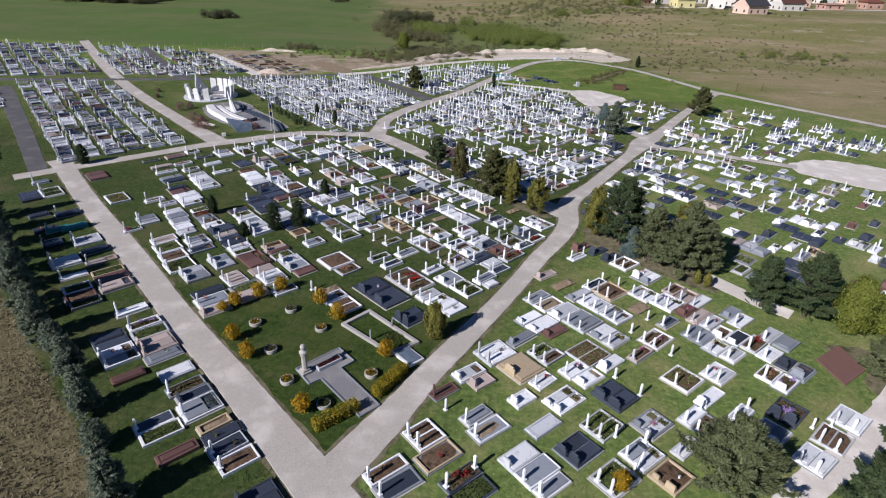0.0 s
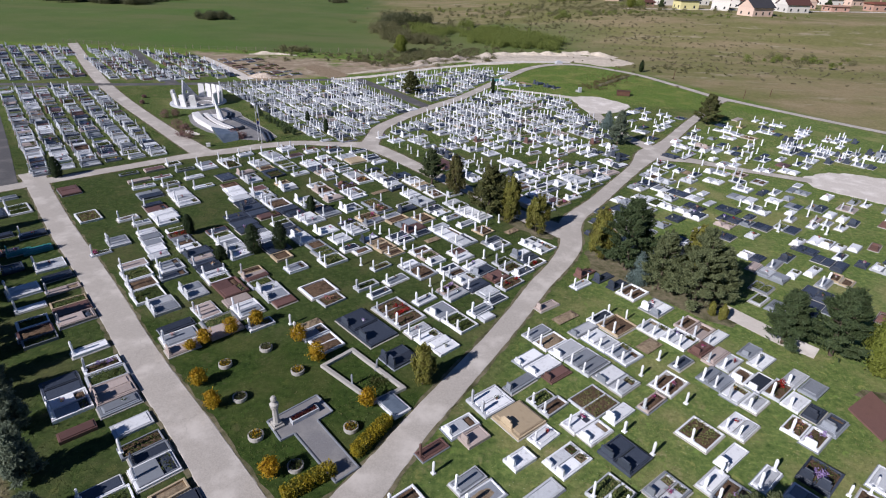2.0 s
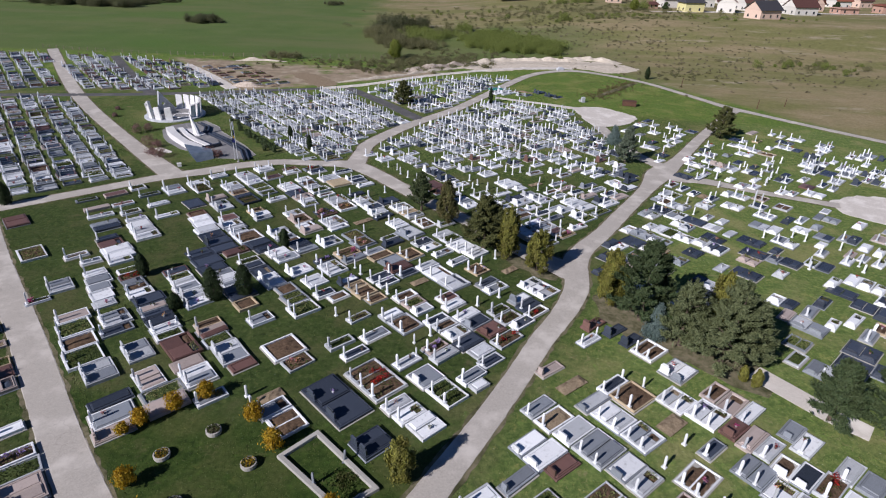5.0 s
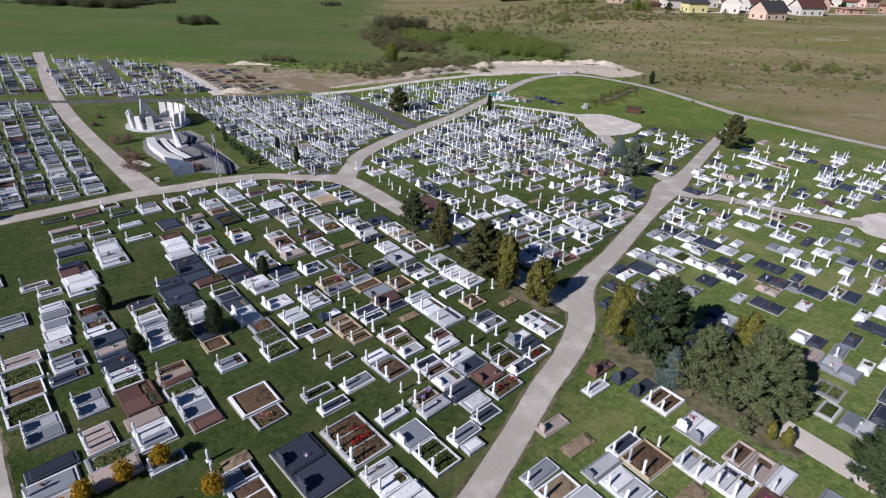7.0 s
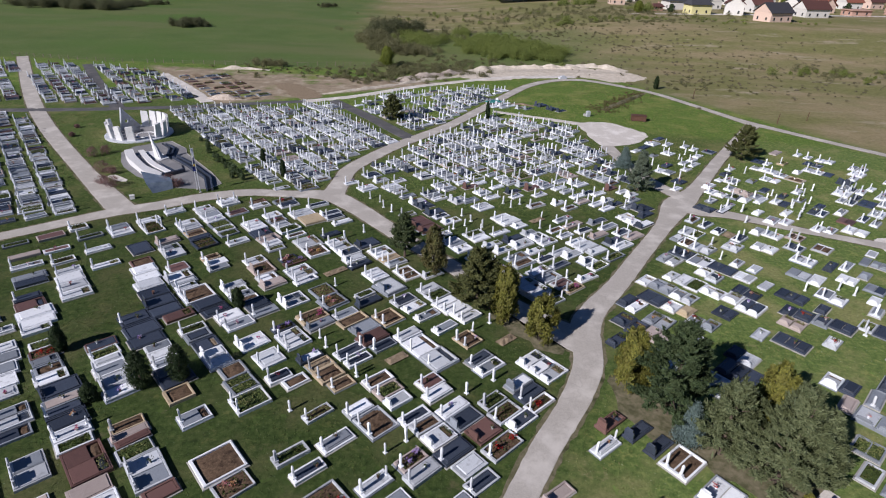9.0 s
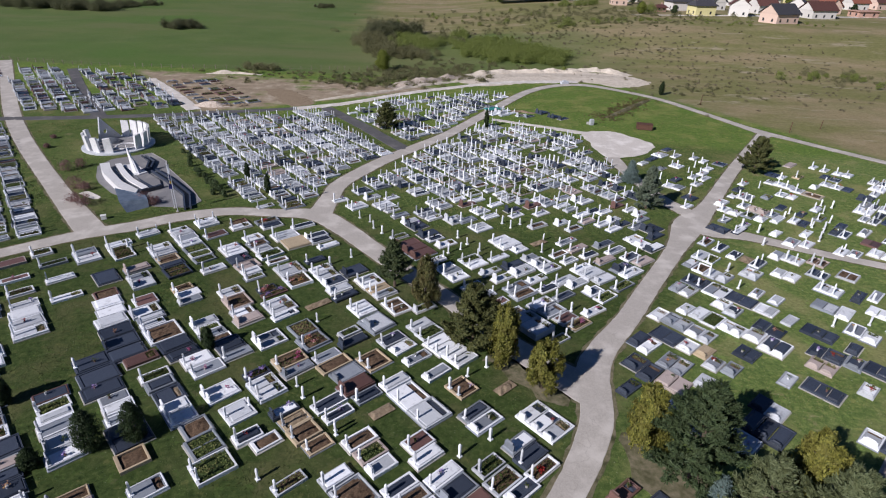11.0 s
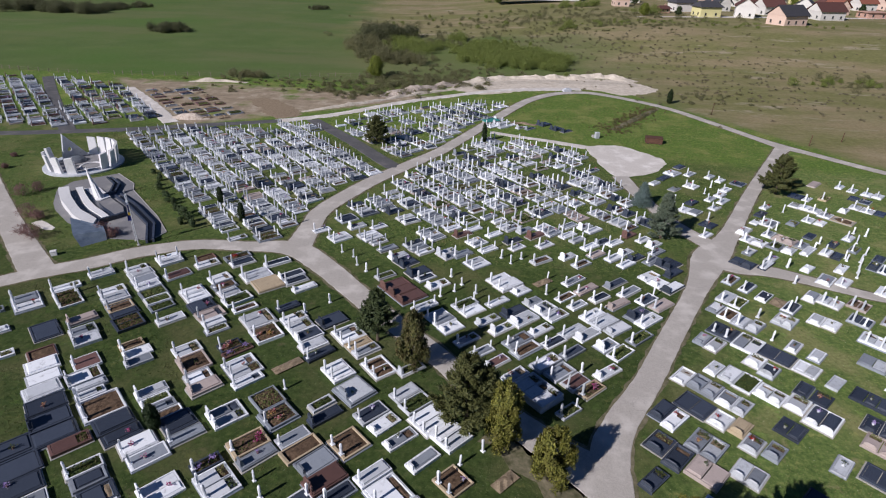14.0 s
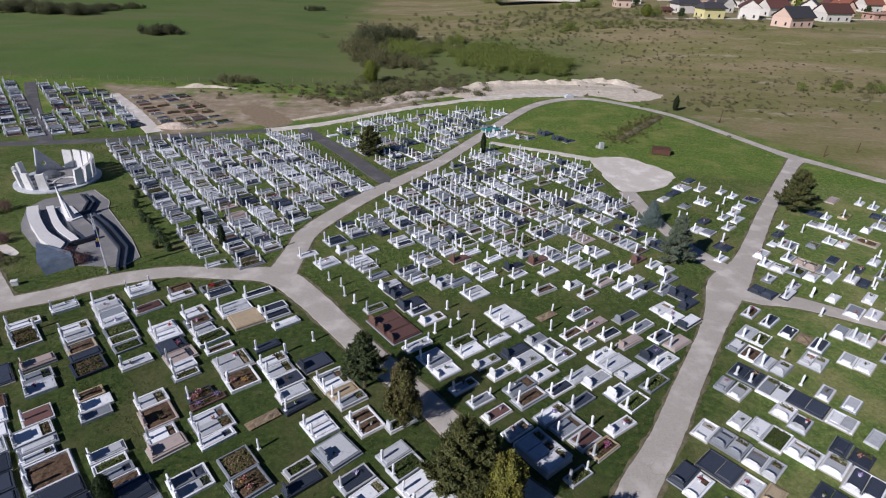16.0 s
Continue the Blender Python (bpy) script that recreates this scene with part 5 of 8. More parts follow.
plot_row("north east", 79.2, [(-45.4, "g1sl", 0.0, 1.1, 2.0), (-44.2, "w1kl", 0.1, 1.1, 2.2), (-40.8, "w1kt", 0.6, 1.4, 2.0), (-39.4, "l1dt", 0.1, 1.3, 2.0), (-36.5, "d1s-", -0.1, 1.1, 2.0), (-35.1, "d1k-", -0.3, 1.4, 2.0), (-31.5, "d1sl", -0.3, 1.2, 2.2), (-30.1, "d1kt", -0.1, 1.5, 2.2), (-28.6, "g1kl", 0.3, 1.3, 2.0), (-26.9, "d2s-", 0.7, 2.0, 2.0), (-22.2, "w1kt", -0.4, 1.0, 2.7), (-17.5, "w1dl", -0.4, 1.1, 2.4), (-15.2, "d1st", -0.5, 1.2, 2.0)])
plot_row("north east", 81.5, [(-42.3, "w2k-", 0.4, 2.2, 2.8), (-29.3, "d1st", 0.3, 1.0, 2.0), (-25.1, "p", -1.2), (-21.0, "w1sl", -0.2, 1.2, 2.8), (-19.7, "w1kt", -0.3, 1.3, 2.6), (-18.4, "w1kt", -0.3, 1.1, 2.5)])
plot_row("north east", 82.1, [(-44.7, "d2sp", -0.1, 2.4, 2.1), (-39.8, "d2s-", 0.1, 2.8, 2.1), (-37.3, "w2s-", 0.1, 1.9, 2.0), (-35.0, "l1s-", 0.0, 1.0, 2.1), (-32.3, "d3s-", -0.1, 2.9, 2.0), (-25.4, "l1vp", -0.1, 1.3, 2.1), (-24.0, "d1s-", 0.0, 1.3, 2.4)])
plot_row("north east", 85.3, [(-47.1, "g1wl", 0.2, 1.2, 2.1), (-45.7, "w1ep", -0.0, 1.4, 2.3), (-44.3, "l1sp", -0.2, 1.3, 2.1), (-43.0, "l1kt", -0.0, 1.1, 2.2), (-41.1, "p", -0.9), (-39.3, "w1sl", -0.5, 1.0, 2.1), (-37.4, "w1sl", -0.3, 1.0, 2.0), (-31.9, "p", -0.7), (-30.2, "w1sp", 0.1, 1.4, 2.3), (-28.8, "w1kt", -0.3, 1.3, 2.0), (-25.5, "l1sp", 0.3, 1.0, 2.0), (-22.8, "w1kp", 0.6, 1.0, 2.3), (-20.8, "p", -0.8)])
plot_row("north east", 88.1, [(-47.3, "l1sp", 0.2, 1.3, 2.4), (-46.0, "w1vp", 0.2, 1.3, 2.3), (-43.6, "p", -0.8), (-41.5, "l2kt", 0.5, 1.9, 2.4), (-33.6, "g2s-", -0.4, 2.2, 2.0), (-31.8, "w1sl", -0.2, 1.3, 2.6), (-29.6, "p", -0.4), (-28.1, "p", -0.3), (-26.3, "w1st", -0.1, 1.0, 2.0)])
plot_row("north east", 91.5, [(-46.7, "w1dp", 0.7, 1.0, 2.4), (-44.7, "w1dl", 0.1, 1.2, 2.2), (-43.3, "s1", 0.1, 1.3, 2.1), (-42.0, "w1dP", 0.1, 1.2, 2.4), (-39.5, "w1sl", -0.2, 1.2, 2.1), (-38.2, "w1sl", -0.0, 1.3, 2.1), (-34.5, "w2kp", 0.2, 2.4, 2.1), (-29.6, "w2sl", -0.7, 1.9, 2.0), (-26.9, "g2s-", -0.7, 1.9, 2.0), (-20.9, "w1kt", -0.0, 1.0, 2.7)])
plot_row("north east", 93.5, [(-31.9, "d1st", -0.8, 1.0, 3.0), (-30.7, "w1sp", 0.8, 1.0, 2.8), (-28.6, "g1st", -0.1, 1.0, 2.1)])
plot_row("north east", 95.5, [(-41.4, "w1st", 0.2, 1.2, 2.5), (-39.7, "w2sp", 0.6, 2.1, 2.0), (-36.5, "l2dp", -0.9, 2.0, 2.0)])
plot_row("north east", 97.4, [(-49.4, "d2st", -0.0, 2.6, 2.0), (-37.5, "r2ep", 0.3, 1.9, 2.0), (-34.1, "l2e-", -0.5, 1.9, 2.3), (-29.6, "g1s-", -0.0, 0.9, 2.4), (-28.1, "g2st", 0.2, 1.8, 2.0)])
plot_row("north east", 99.7, [(-47.4, "d1wp", -0.6, 1.0, 3.0), (-29.7, "w1s-", 0.7, 1.0, 2.0)])
plot_row("north east", 101.4, [(-55.8, "w1sp", -0.1, 1.0, 2.0), (-50.1, "g1kp", -0.5, 1.1, 2.0), (-47.7, "l1kp", 0.0, 1.0, 2.0), (-45.7, "p", -0.4), (-45.6, "p", -0.7), (-43.9, "w1st", 0.6, 1.0, 2.0), (-41.6, "w1st", -0.6, 1.5, 2.8), (-40.1, "w1sp", 0.4, 1.2, 2.4)])
plot_row("north east", 104.1, [(-57.1, "d2s-", 0.5, 1.9, 2.0), (-51.9, "w1kp", 0.4, 1.2, 2.0), (-50.4, "w1kt", 0.3, 1.6, 2.0), (-39.5, "p", 0.3), (-36.6, "w1sP", -1.0, 1.2, 2.4), (-35.3, "w1sl", -0.4, 1.2, 2.3)])
plot_row("north east", 105.5, [(-57.9, "p", 0.7), (-48.7, "g1vp", -0.3, 1.5, 2.0), (-47.1, "w1st", -0.3, 1.3, 2.0), (-41.3, "w1sl", -0.4, 1.0, 2.5), (-39.8, "p", 0.3), (-33.7, "w1sp", 0.5, 1.3, 2.4), (-32.3, "w1sl", 0.6, 1.3, 2.1)])
plot_row("north east", 107.6, [(-61.7, "w1sp", -0.8, 1.3, 2.0), (-60.2, "w1s-", -0.6, 1.5, 2.0), (-50.6, "w1sp", 0.4, 1.2, 2.0), (-48.6, "r2kt", 0.4, 2.6, 2.1), (-46.6, "g1kp", 0.4, 1.2, 2.0), (-45.5, "w1sl", -0.7, 1.0, 3.0), (-43.9, "w1sp", 0.7, 1.1, 2.0), (-42.7, "d1s-", 0.7, 1.1, 2.0), (-41.6, "p", 0.5), (-40.1, "p", 0.1)])
plot_row("north east", 109.1, [(-65.3, "p", -0.2), (-64.1, "p", -0.6), (-62.2, "d1s-", 0.9, 1.2, 2.0), (-45.3, "p", -0.6), (-41.9, "p", -0.5), (-40.4, "p", -0.1), (-39.0, "d1kt", -0.2, 1.0, 2.4), (-37.9, "w1dp", -0.2, 1.0, 2.6), (-34.9, "b2s-", -0.4, 1.9, 2.1)])
plot_row("north east", 111.4, [(-59.2, "w1kp", -0.5, 1.1, 2.0), (-53.3, "w1k-", -0.8, 1.0, 2.0), (-52.0, "w2sp", 0.3, 1.9, 2.7), (-50.6, "p", -1.0), (-46.9, "d1s-", 0.3, 1.0, 2.0), (-45.4, "p", -0.8), (-44.1, "d1k-", 0.1, 1.0, 2.0), (-40.6, "p", 0.4), (-39.1, "d1s-", 0.2, 1.0, 2.0), (-36.4, "w1sl", 0.3, 1.0, 2.8), (-33.6, "w1dp", 0.2, 1.0, 2.5)])
plot_row("north east", 112.8, [(-69.8, "w1s-", -0.0, 1.0, 2.0), (-66.6, "g1k-", 0.3, 1.2, 2.0), (-61.1, "w1sp", 0.7, 1.0, 2.0), (-41.9, "g1vp", -0.8, 1.0, 2.0)])
plot_row("north east", 114.6, [(-62.8, "p", 0.6), (-59.5, "w1sp", -0.3, 1.0, 2.7), (-54.0, "d1st", -0.6, 1.1, 2.4), (-49.9, "g1vt", -0.3, 1.2, 2.0), (-43.4, "w1sp", 0.5, 1.0, 2.0), (-42.3, "p", -0.1), (-32.8, "l2sp", 0.8, 1.9, 3.0)])
plot_row("north east", 116.8, [(-70.1, "d1s-", -0.6, 1.2, 2.7), (-65.5, "w2sp", -0.5, 1.9, 2.0), (-60.9, "w1sp", -0.6, 1.1, 2.2), (-54.6, "w1sp", 0.3, 1.0, 2.0), (-52.3, "p", 0.6), (-48.9, "w1sp", 0.5, 1.3, 2.0), (-47.5, "w1s-", 0.6, 1.2, 2.0), (-43.5, "p", 0.7)])
plot_row("north east", 119.0, [(-70.4, "w2sl", 0.5, 2.0, 2.5), (-63.4, "p", -0.5), (-61.3, "w1sp", 0.1, 1.2, 2.0), (-42.2, "p", -1.1), (-34.9, "d2s-", -0.5, 2.0, 2.9)])
plot_row("north east", 121.4, [(-68.3, "w1sp", -0.1, 1.1, 2.4), (-63.7, "w1sp", 1.0, 1.0, 2.0), (-52.1, "w1k-", -0.1, 1.3, 2.0), (-50.1, "w2sp", 0.0, 2.6, 2.0), (-47.9, "w1kp", -0.5, 1.6, 2.0), (-45.7, "t2e-", -0.6, 2.6, 2.0)])
plot_row("north east", 123.1, [(-71.2, "d1s-", 0.2, 1.2, 2.1), (-65.6, "w1sp", -0.4, 1.0, 2.0), (-61.3, "g2s-", 0.3, 2.0, 2.0)])
plot_row("north east", 125.2, [(-53.3, "d2s-", 0.1, 1.9, 2.0), (-51.8, "w1sp", 0.2, 1.0, 2.0), (-46.8, "w1st", -0.3, 1.0, 2.0)])
plot_row("north east", 127.7, [(-50.2, "t1vp", -0.1, 1.2, 2.0), (-46.1, "w1sp", -0.0, 1.3, 2.0), (-44.5, "w1sp", 0.0, 1.6, 2.0), (-43.0, "d1s-", 0.2, 1.3, 2.0)])
plot_row("north east", 131.4, [(-47.3, "d1s-", 0.0, 1.3, 2.0), (-45.8, "d1k-", 0.0, 1.3, 2.0)])
plot_row("north east", 133.1, [(-53.4, "r1s-", 0.0, 1.2, 3.0)])
plot_row("north east", 135.1, [(-50.3, "w1sp", 0.0, 1.0, 2.0), (-48.5, "w1sp", -0.1, 1.1, 2.0), (-46.5, "w1sp", -0.2, 1.3, 2.0), (-45.1, "w1sp", 0.2, 1.3, 2.0)])
plot_row("west", 5.0, [(-89.6, "d2s-", 0.6, 3.3, 2.2), (-82.3, "d1s-", 0.4, 1.2, 2.1), (-77.3, "d1s-", 0.2, 1.1, 2.4), (-73.0, "d2st", 0.1, 2.0, 2.0), (-67.3, "w2sp", 0.2, 2.2, 2.7), (-63.5, "w1sp", 0.2, 1.0, 2.5), (-60.7, "w1v-", -0.1, 1.6, 2.5), (-58.9, "b1e-", -0.2, 1.7, 2.6), (-57.3, "g1v-", -0.1, 1.3, 2.6), (-49.6, "d2s-", -0.0, 2.6, 2.6), (-47.0, "w2kt", -0.0, 2.6, 2.7), (-43.7, "b1s-", -0.2, 1.0, 2.4), (-37.4, "w1dp", -0.3, 1.1, 2.6), (-36.1, "w1v-", -0.2, 1.4, 2.8), (-33.5, "b1s-", -0.0, 1.0, 2.7)])
plot_row("west", 7.9, [(-94.7, "l1sp", -0.2, 1.0, 2.0), (-76.1, "q1s-", 0.0, 1.5, 2.8), (-62.4, "t1v-", 0.2, 1.3, 3.0), (-60.8, "b1s-", 0.2, 1.7, 3.0), (-58.9, "r1kp", 0.1, 1.7, 3.0), (-53.3, "w1sp", -0.1, 1.0, 2.7), (-50.3, "w1fp", 0.1, 1.3, 2.7), (-48.8, "l1v-", 0.1, 1.6, 2.9), (-46.6, "r2st", 0.0, 2.5, 2.8), (-44.7, "g1s-", -0.1, 1.3, 2.8), (-42.0, "l1w-", 0.0, 1.5, 2.6), (-39.7, "g1vp", -0.1, 1.3, 2.8), (-38.4, "g1dt", 0.1, 1.1, 2.5), (-36.8, "w1kp", -0.1, 2.1, 2.8), (-34.4, "t1e-", 0.0, 1.0, 2.3), (-33.2, "d1s-", 0.1, 1.2, 2.7), (-31.9, "l1dp", -0.1, 1.4, 2.5), (-30.3, "w1ep", -0.1, 1.5, 2.6)])
plot_row("west", 8.2, [(-89.8, "w2vp", -0.1, 3.3, 2.5), (-80.7, "d1sp", -0.0, 1.4, 2.6), (-71.4, "w2sp", -0.0, 2.3, 2.8), (-68.3, "d1s-", 0.1, 1.2, 2.6), (-65.3, "r1kp", -0.0, 1.1, 3.0)])
# stretches whose graves stand above one by one
SURVEYED = [[(-56.9, 84.2), (-51.3, 87.8), (-44.6, 91.9), (-27.0, 93.8), (-22.2, 87.1), (-22.8, 80.4), (-23.2, 76.8), (-16.5, 69.6), (-16.9, 65.6), (-15.0, 61.6), (-13.1, 60.5), (-11.3, 53.3), (-11.0, 52.3), (-29.8, 51.0)],
            [(-65.7, 74.2), (-60.6, 74.8), (-54.5, 68.8), (-44.5, 59.0), (-33.5, 48.2), (-23.8, 37.1), (-30.2, 35.1), (-44.7, 45.8)],
            [(-40.6, 89.1), (-41.6, 92.5), (-42.1, 94.0), (-39.7, 97.3), (-35.0, 99.4), (-30.3, 101.0), (-26.7, 100.7), (-24.9, 96.5), (-21.9, 94.2), (-20.8, 90.7), (-21.3, 89.0), (-19.2, 84.0), (-20.5, 82.0), (-18.6, 79.8), (-16.0, 76.8), (-18.3, 75.7), (-16.8, 73.5), (-25.5, 72.9), (-29.6, 77.3), (-33.2, 82.3), (-38.2, 86.1)],
            [(-57.5, 77.3), (-57.0, 83.2), (-46.2, 71.6), (-42.2, 65.2), (-28.4, 54.4), (-20.0, 53.0), (-18.7, 50.1), (-20.2, 47.1), (-24.2, 42.2), (-25.5, 42.9), (-36.4, 54.8), (-48.3, 67.8)],
            [(30.0, 133.6), (37.5, 139.4), (42.9, 142.8), (46.9, 139.3), (49.5, 133.6), (34.1, 109.5), (31.6, 110.7), (31.1, 118.5)],
            [(52.7, 131.7), (75.4, 141.5), (49.0, 98.9), (44.7, 99.5), (33.3, 103.6), (46.4, 124.8)],
            [(-40.9, 59.9), (8.4, 66.9), (10.6, 67.1), (1.3, 46.1), (-26.3, 44.1)],
            [(-39.8, 81.4), (13.6, 80.8), (11.1, 65.9), (8.2, 64.0), (-27.9, 61.4), (-42.7, 80.2)],
            [(-42.1, 92.5), (-32.9, 99.0), (-18.5, 100.9), (-12.1, 95.1), (-3.0, 84.6), (-2.6, 80.9), (-6.8, 80.6), (-18.4, 82.2), (-34.7, 80.9)],
            [(-10.2, 99.4), (1.1, 99.8), (27.4, 102.1), (26.7, 98.4), (15.0, 80.0), (11.5, 76.3), (7.3, 76.5), (-1.4, 87.5)],
            [(9.0, 54.6), (19.8, 57.0), (24.1, 51.2), (30.2, 46.3), (30.2, 40.4), (24.8, 35.2), (-4.0, 33.1), (3.8, 48.3)],
            [(-2.5, 35.8), (7.4, 35.9), (5.8, 25.0), (-8.2, 24.0), (-4.1, 33.5)],
            [(29.5, 97.6), (32.2, 98.8), (42.7, 95.0), (30.8, 76.1), (15.7, 75.1), (18.8, 80.3)],
            [(-51.0, 82.7), (-47.4, 87.2), (-35.7, 90.3), (-28.9, 77.4), (-29.8, 67.6), (-40.4, 65.9)],
            [(-62.1, 87.7), (-52.2, 84.2), (-40.3, 83.5), (-32.6, 66.6), (-33.7, 55.5), (-40.6, 59.2)],
            [(-63.9, 72.4), (-57.4, 71.1), (-34.2, 48.5), (-27.2, 41.3), (-38.0, 43.5), (-55.2, 59.5)],
            [(37.8, 95.0), (50.9, 88.9), (39.2, 70.3), (30.2, 65.2), (22.8, 68.9), (17.1, 71.7), (17.4, 75.4), (34.9, 93.1)],
            [(-33.6, 40.8), (-28.0, 43.0), (-13.0, 25.8), (-21.3, 25.2)]]
grave_row("east", 8, [(-17.6, "d2"), (-14.5, "l2v")])
grave_row("east", 9, [(-18, "l2v"), (-16.8, "p"), (-14.6, "w2k"), (-12.3, "t2e")])
grave_row("east", 10, [(-15.9, "g2k"), (-13.1, "l1")])
grave_row("east", 11, [(-14.5, "l1"), (-13, "g2e")])
grave_row("east", 12, [(-12.4, "w1"), (-10.1, "w2"), (-7.1, "w2")])
grave_row("east", 13, [(-10.3, "d2f"), (-8.5, "p"), (-7.1, "l2e")])
grave_row("east", 14, [(-7.1, "w2")])
grave_row("east", 15, [(-36.2, "w1")])
grave_row("east", 16, [(-37.5, "b1k", -0.9), (-35.7, "d1"), (-33.9, "d1"), (-32, "w2e")])
grave_row("middle", 8, [(-35.9, "d2")])
grave_row("north", 18, [(-92.5, "w1", -0.9), (-89.4, "w2"), (-86, "p", -1.5), (-84.2, "p", -1), (-82.3, "p", -1.6)])
grave_row("north", 19, [(-90.9, "w1"), (-87, "w1"), (-83.6, "g1"), (-81.3, "w1")])
grave_row("north", 20, [(-89.3, "w1", -1)])
grave_row("north", 21, [(-78.4, "l2", -1.3), (-77.5, "g1"), (-74.8, "w2")])
grave_row("north", 22, [(-81.5, "b1"), (-76.6, "w1"), (-74.2, "p"), (-72.6, "p")])
grave_row("north", 23, [(-81.9, "w1", -1.2), (-79.2, "w1"), (-76.6, "d1", 0.8), (-75, "w1"), (-72.7, "p", -1.5)])
grave_row("north", 24, [(-77.8, "l1", 0.8), (-76, "b1", 0.9), (-73.5, "w1"), (-69.8, "w1"), (-67.7, "l1e")])
grave_row("north", 25, [(-73.7, "w1", 1.1), (-72.1, "l1", 1.1), (-70, "w1", 1), (-66.5, "w1", 1.2), (-64.7, "w1", 1.1)])
grave_row("north", 26, [(-74.1, "w1", 1.6), (-70, "g1"), (-68.9, "w1", 1.1), (-66.5, "w1"), (-65, "d1"), (-63.4, "g1", 1.1)])
grave_row("north", 27, [(-72.8, "w1", -1.5), (-69.3, "b1", 1.2), (-67.4, "w1", 1.6), (-65.8, "w1", 1.5), (-61.9, "d2", -1.3)])
grave_row("north east", 21, [(-31.2, "w2"), (-17.8, "g2", -0.8)])
grave_row("north east", 22, [(-30.5, "d3"), (-14.3, "d1")])
grave_row("north east", 28, [(-17.1, "w1")])
grave_row("north east", 29, [(-21.6, "p")])
grave_row("north east", 30, [(-24.4, "p")])
grave_row("north east", 31, [(-48.6, "l1e", 0.8), (-25.1, "g1", 1.1), (-24.1, "d1", 1.3), (-22.5, "w1")])
grave_row("north east", 33, [(-43.7, "p"), (-25, "w1", 1.1), (-21.7, "r2", -1.4)])
grave_row("north east", 36, [(-53.1, "w1")])
grave_row("west", 2, [(-26.5, "d2")])

# ---- the further graves, field by field ----
SLATE = {"pale": "wwwwwwwwlllgd", "white": "wwwwwwwllllgggddr", "mixed": "wwwllllgggdddbre", "dark": "wllllgggdddddbre", "west": "wllgggddddbb", "town": "wwwwllllllggggdddbbr", "earth": "ssseebg"}


def inside(x, y, poly):
    hit, j = False, len(poly) - 1
    for i in range(len(poly)):
        (xi, yi), (xj, yj) = poly[i], poly[j]
        if (yi > y) != (yj > y) and x < (xj - xi) * (y - yi) / (yj - yi) + xi:
            hit = not hit
        j = i
    return hit


STOCK = {}


def stock(code, pillars, lift, plain=False):
    """A few ready-made graves of each sort, as arrays for joining."""
    key = code, pillars, lift, plain
    if key not in STOCK:
        STOCK[key] = []
        for j in range(7):
            rnd = random.Random(f"stock{code}{j}{pillars}")
            parts = grave_parts(code, rnd, lift)
            if plain:
                parts = [p for p in parts if p[0] not in ("headstone", "footstone")]
            elif pillars and code[0] != "s":
                parts = [p for p in parts if p[0] not in ("headstone", "footstone")]
                k = Kit()
                l = LENGTH
                for y in ([0.0] if code[1] == "1" else [-0.53, 0.53]):
                    pillar(k, -l / 2 + 0.15, y, rnd.uniform(0.95, 1.35), rnd, z=0.19 * lift)
                    if rnd.random() < 0.6:
                        pillar(k, l / 2 - 0.15, y, rnd.uniform(0.7, 1.15), rnd, z=0.19 * lift)
                parts.append(("headstone", "white_marble" if j % 3 else "pale_granite", k))
            STOCK[key].append([(m, np.array(k.v), k.f) for _, m, k in parts])
    return STOCK[key]


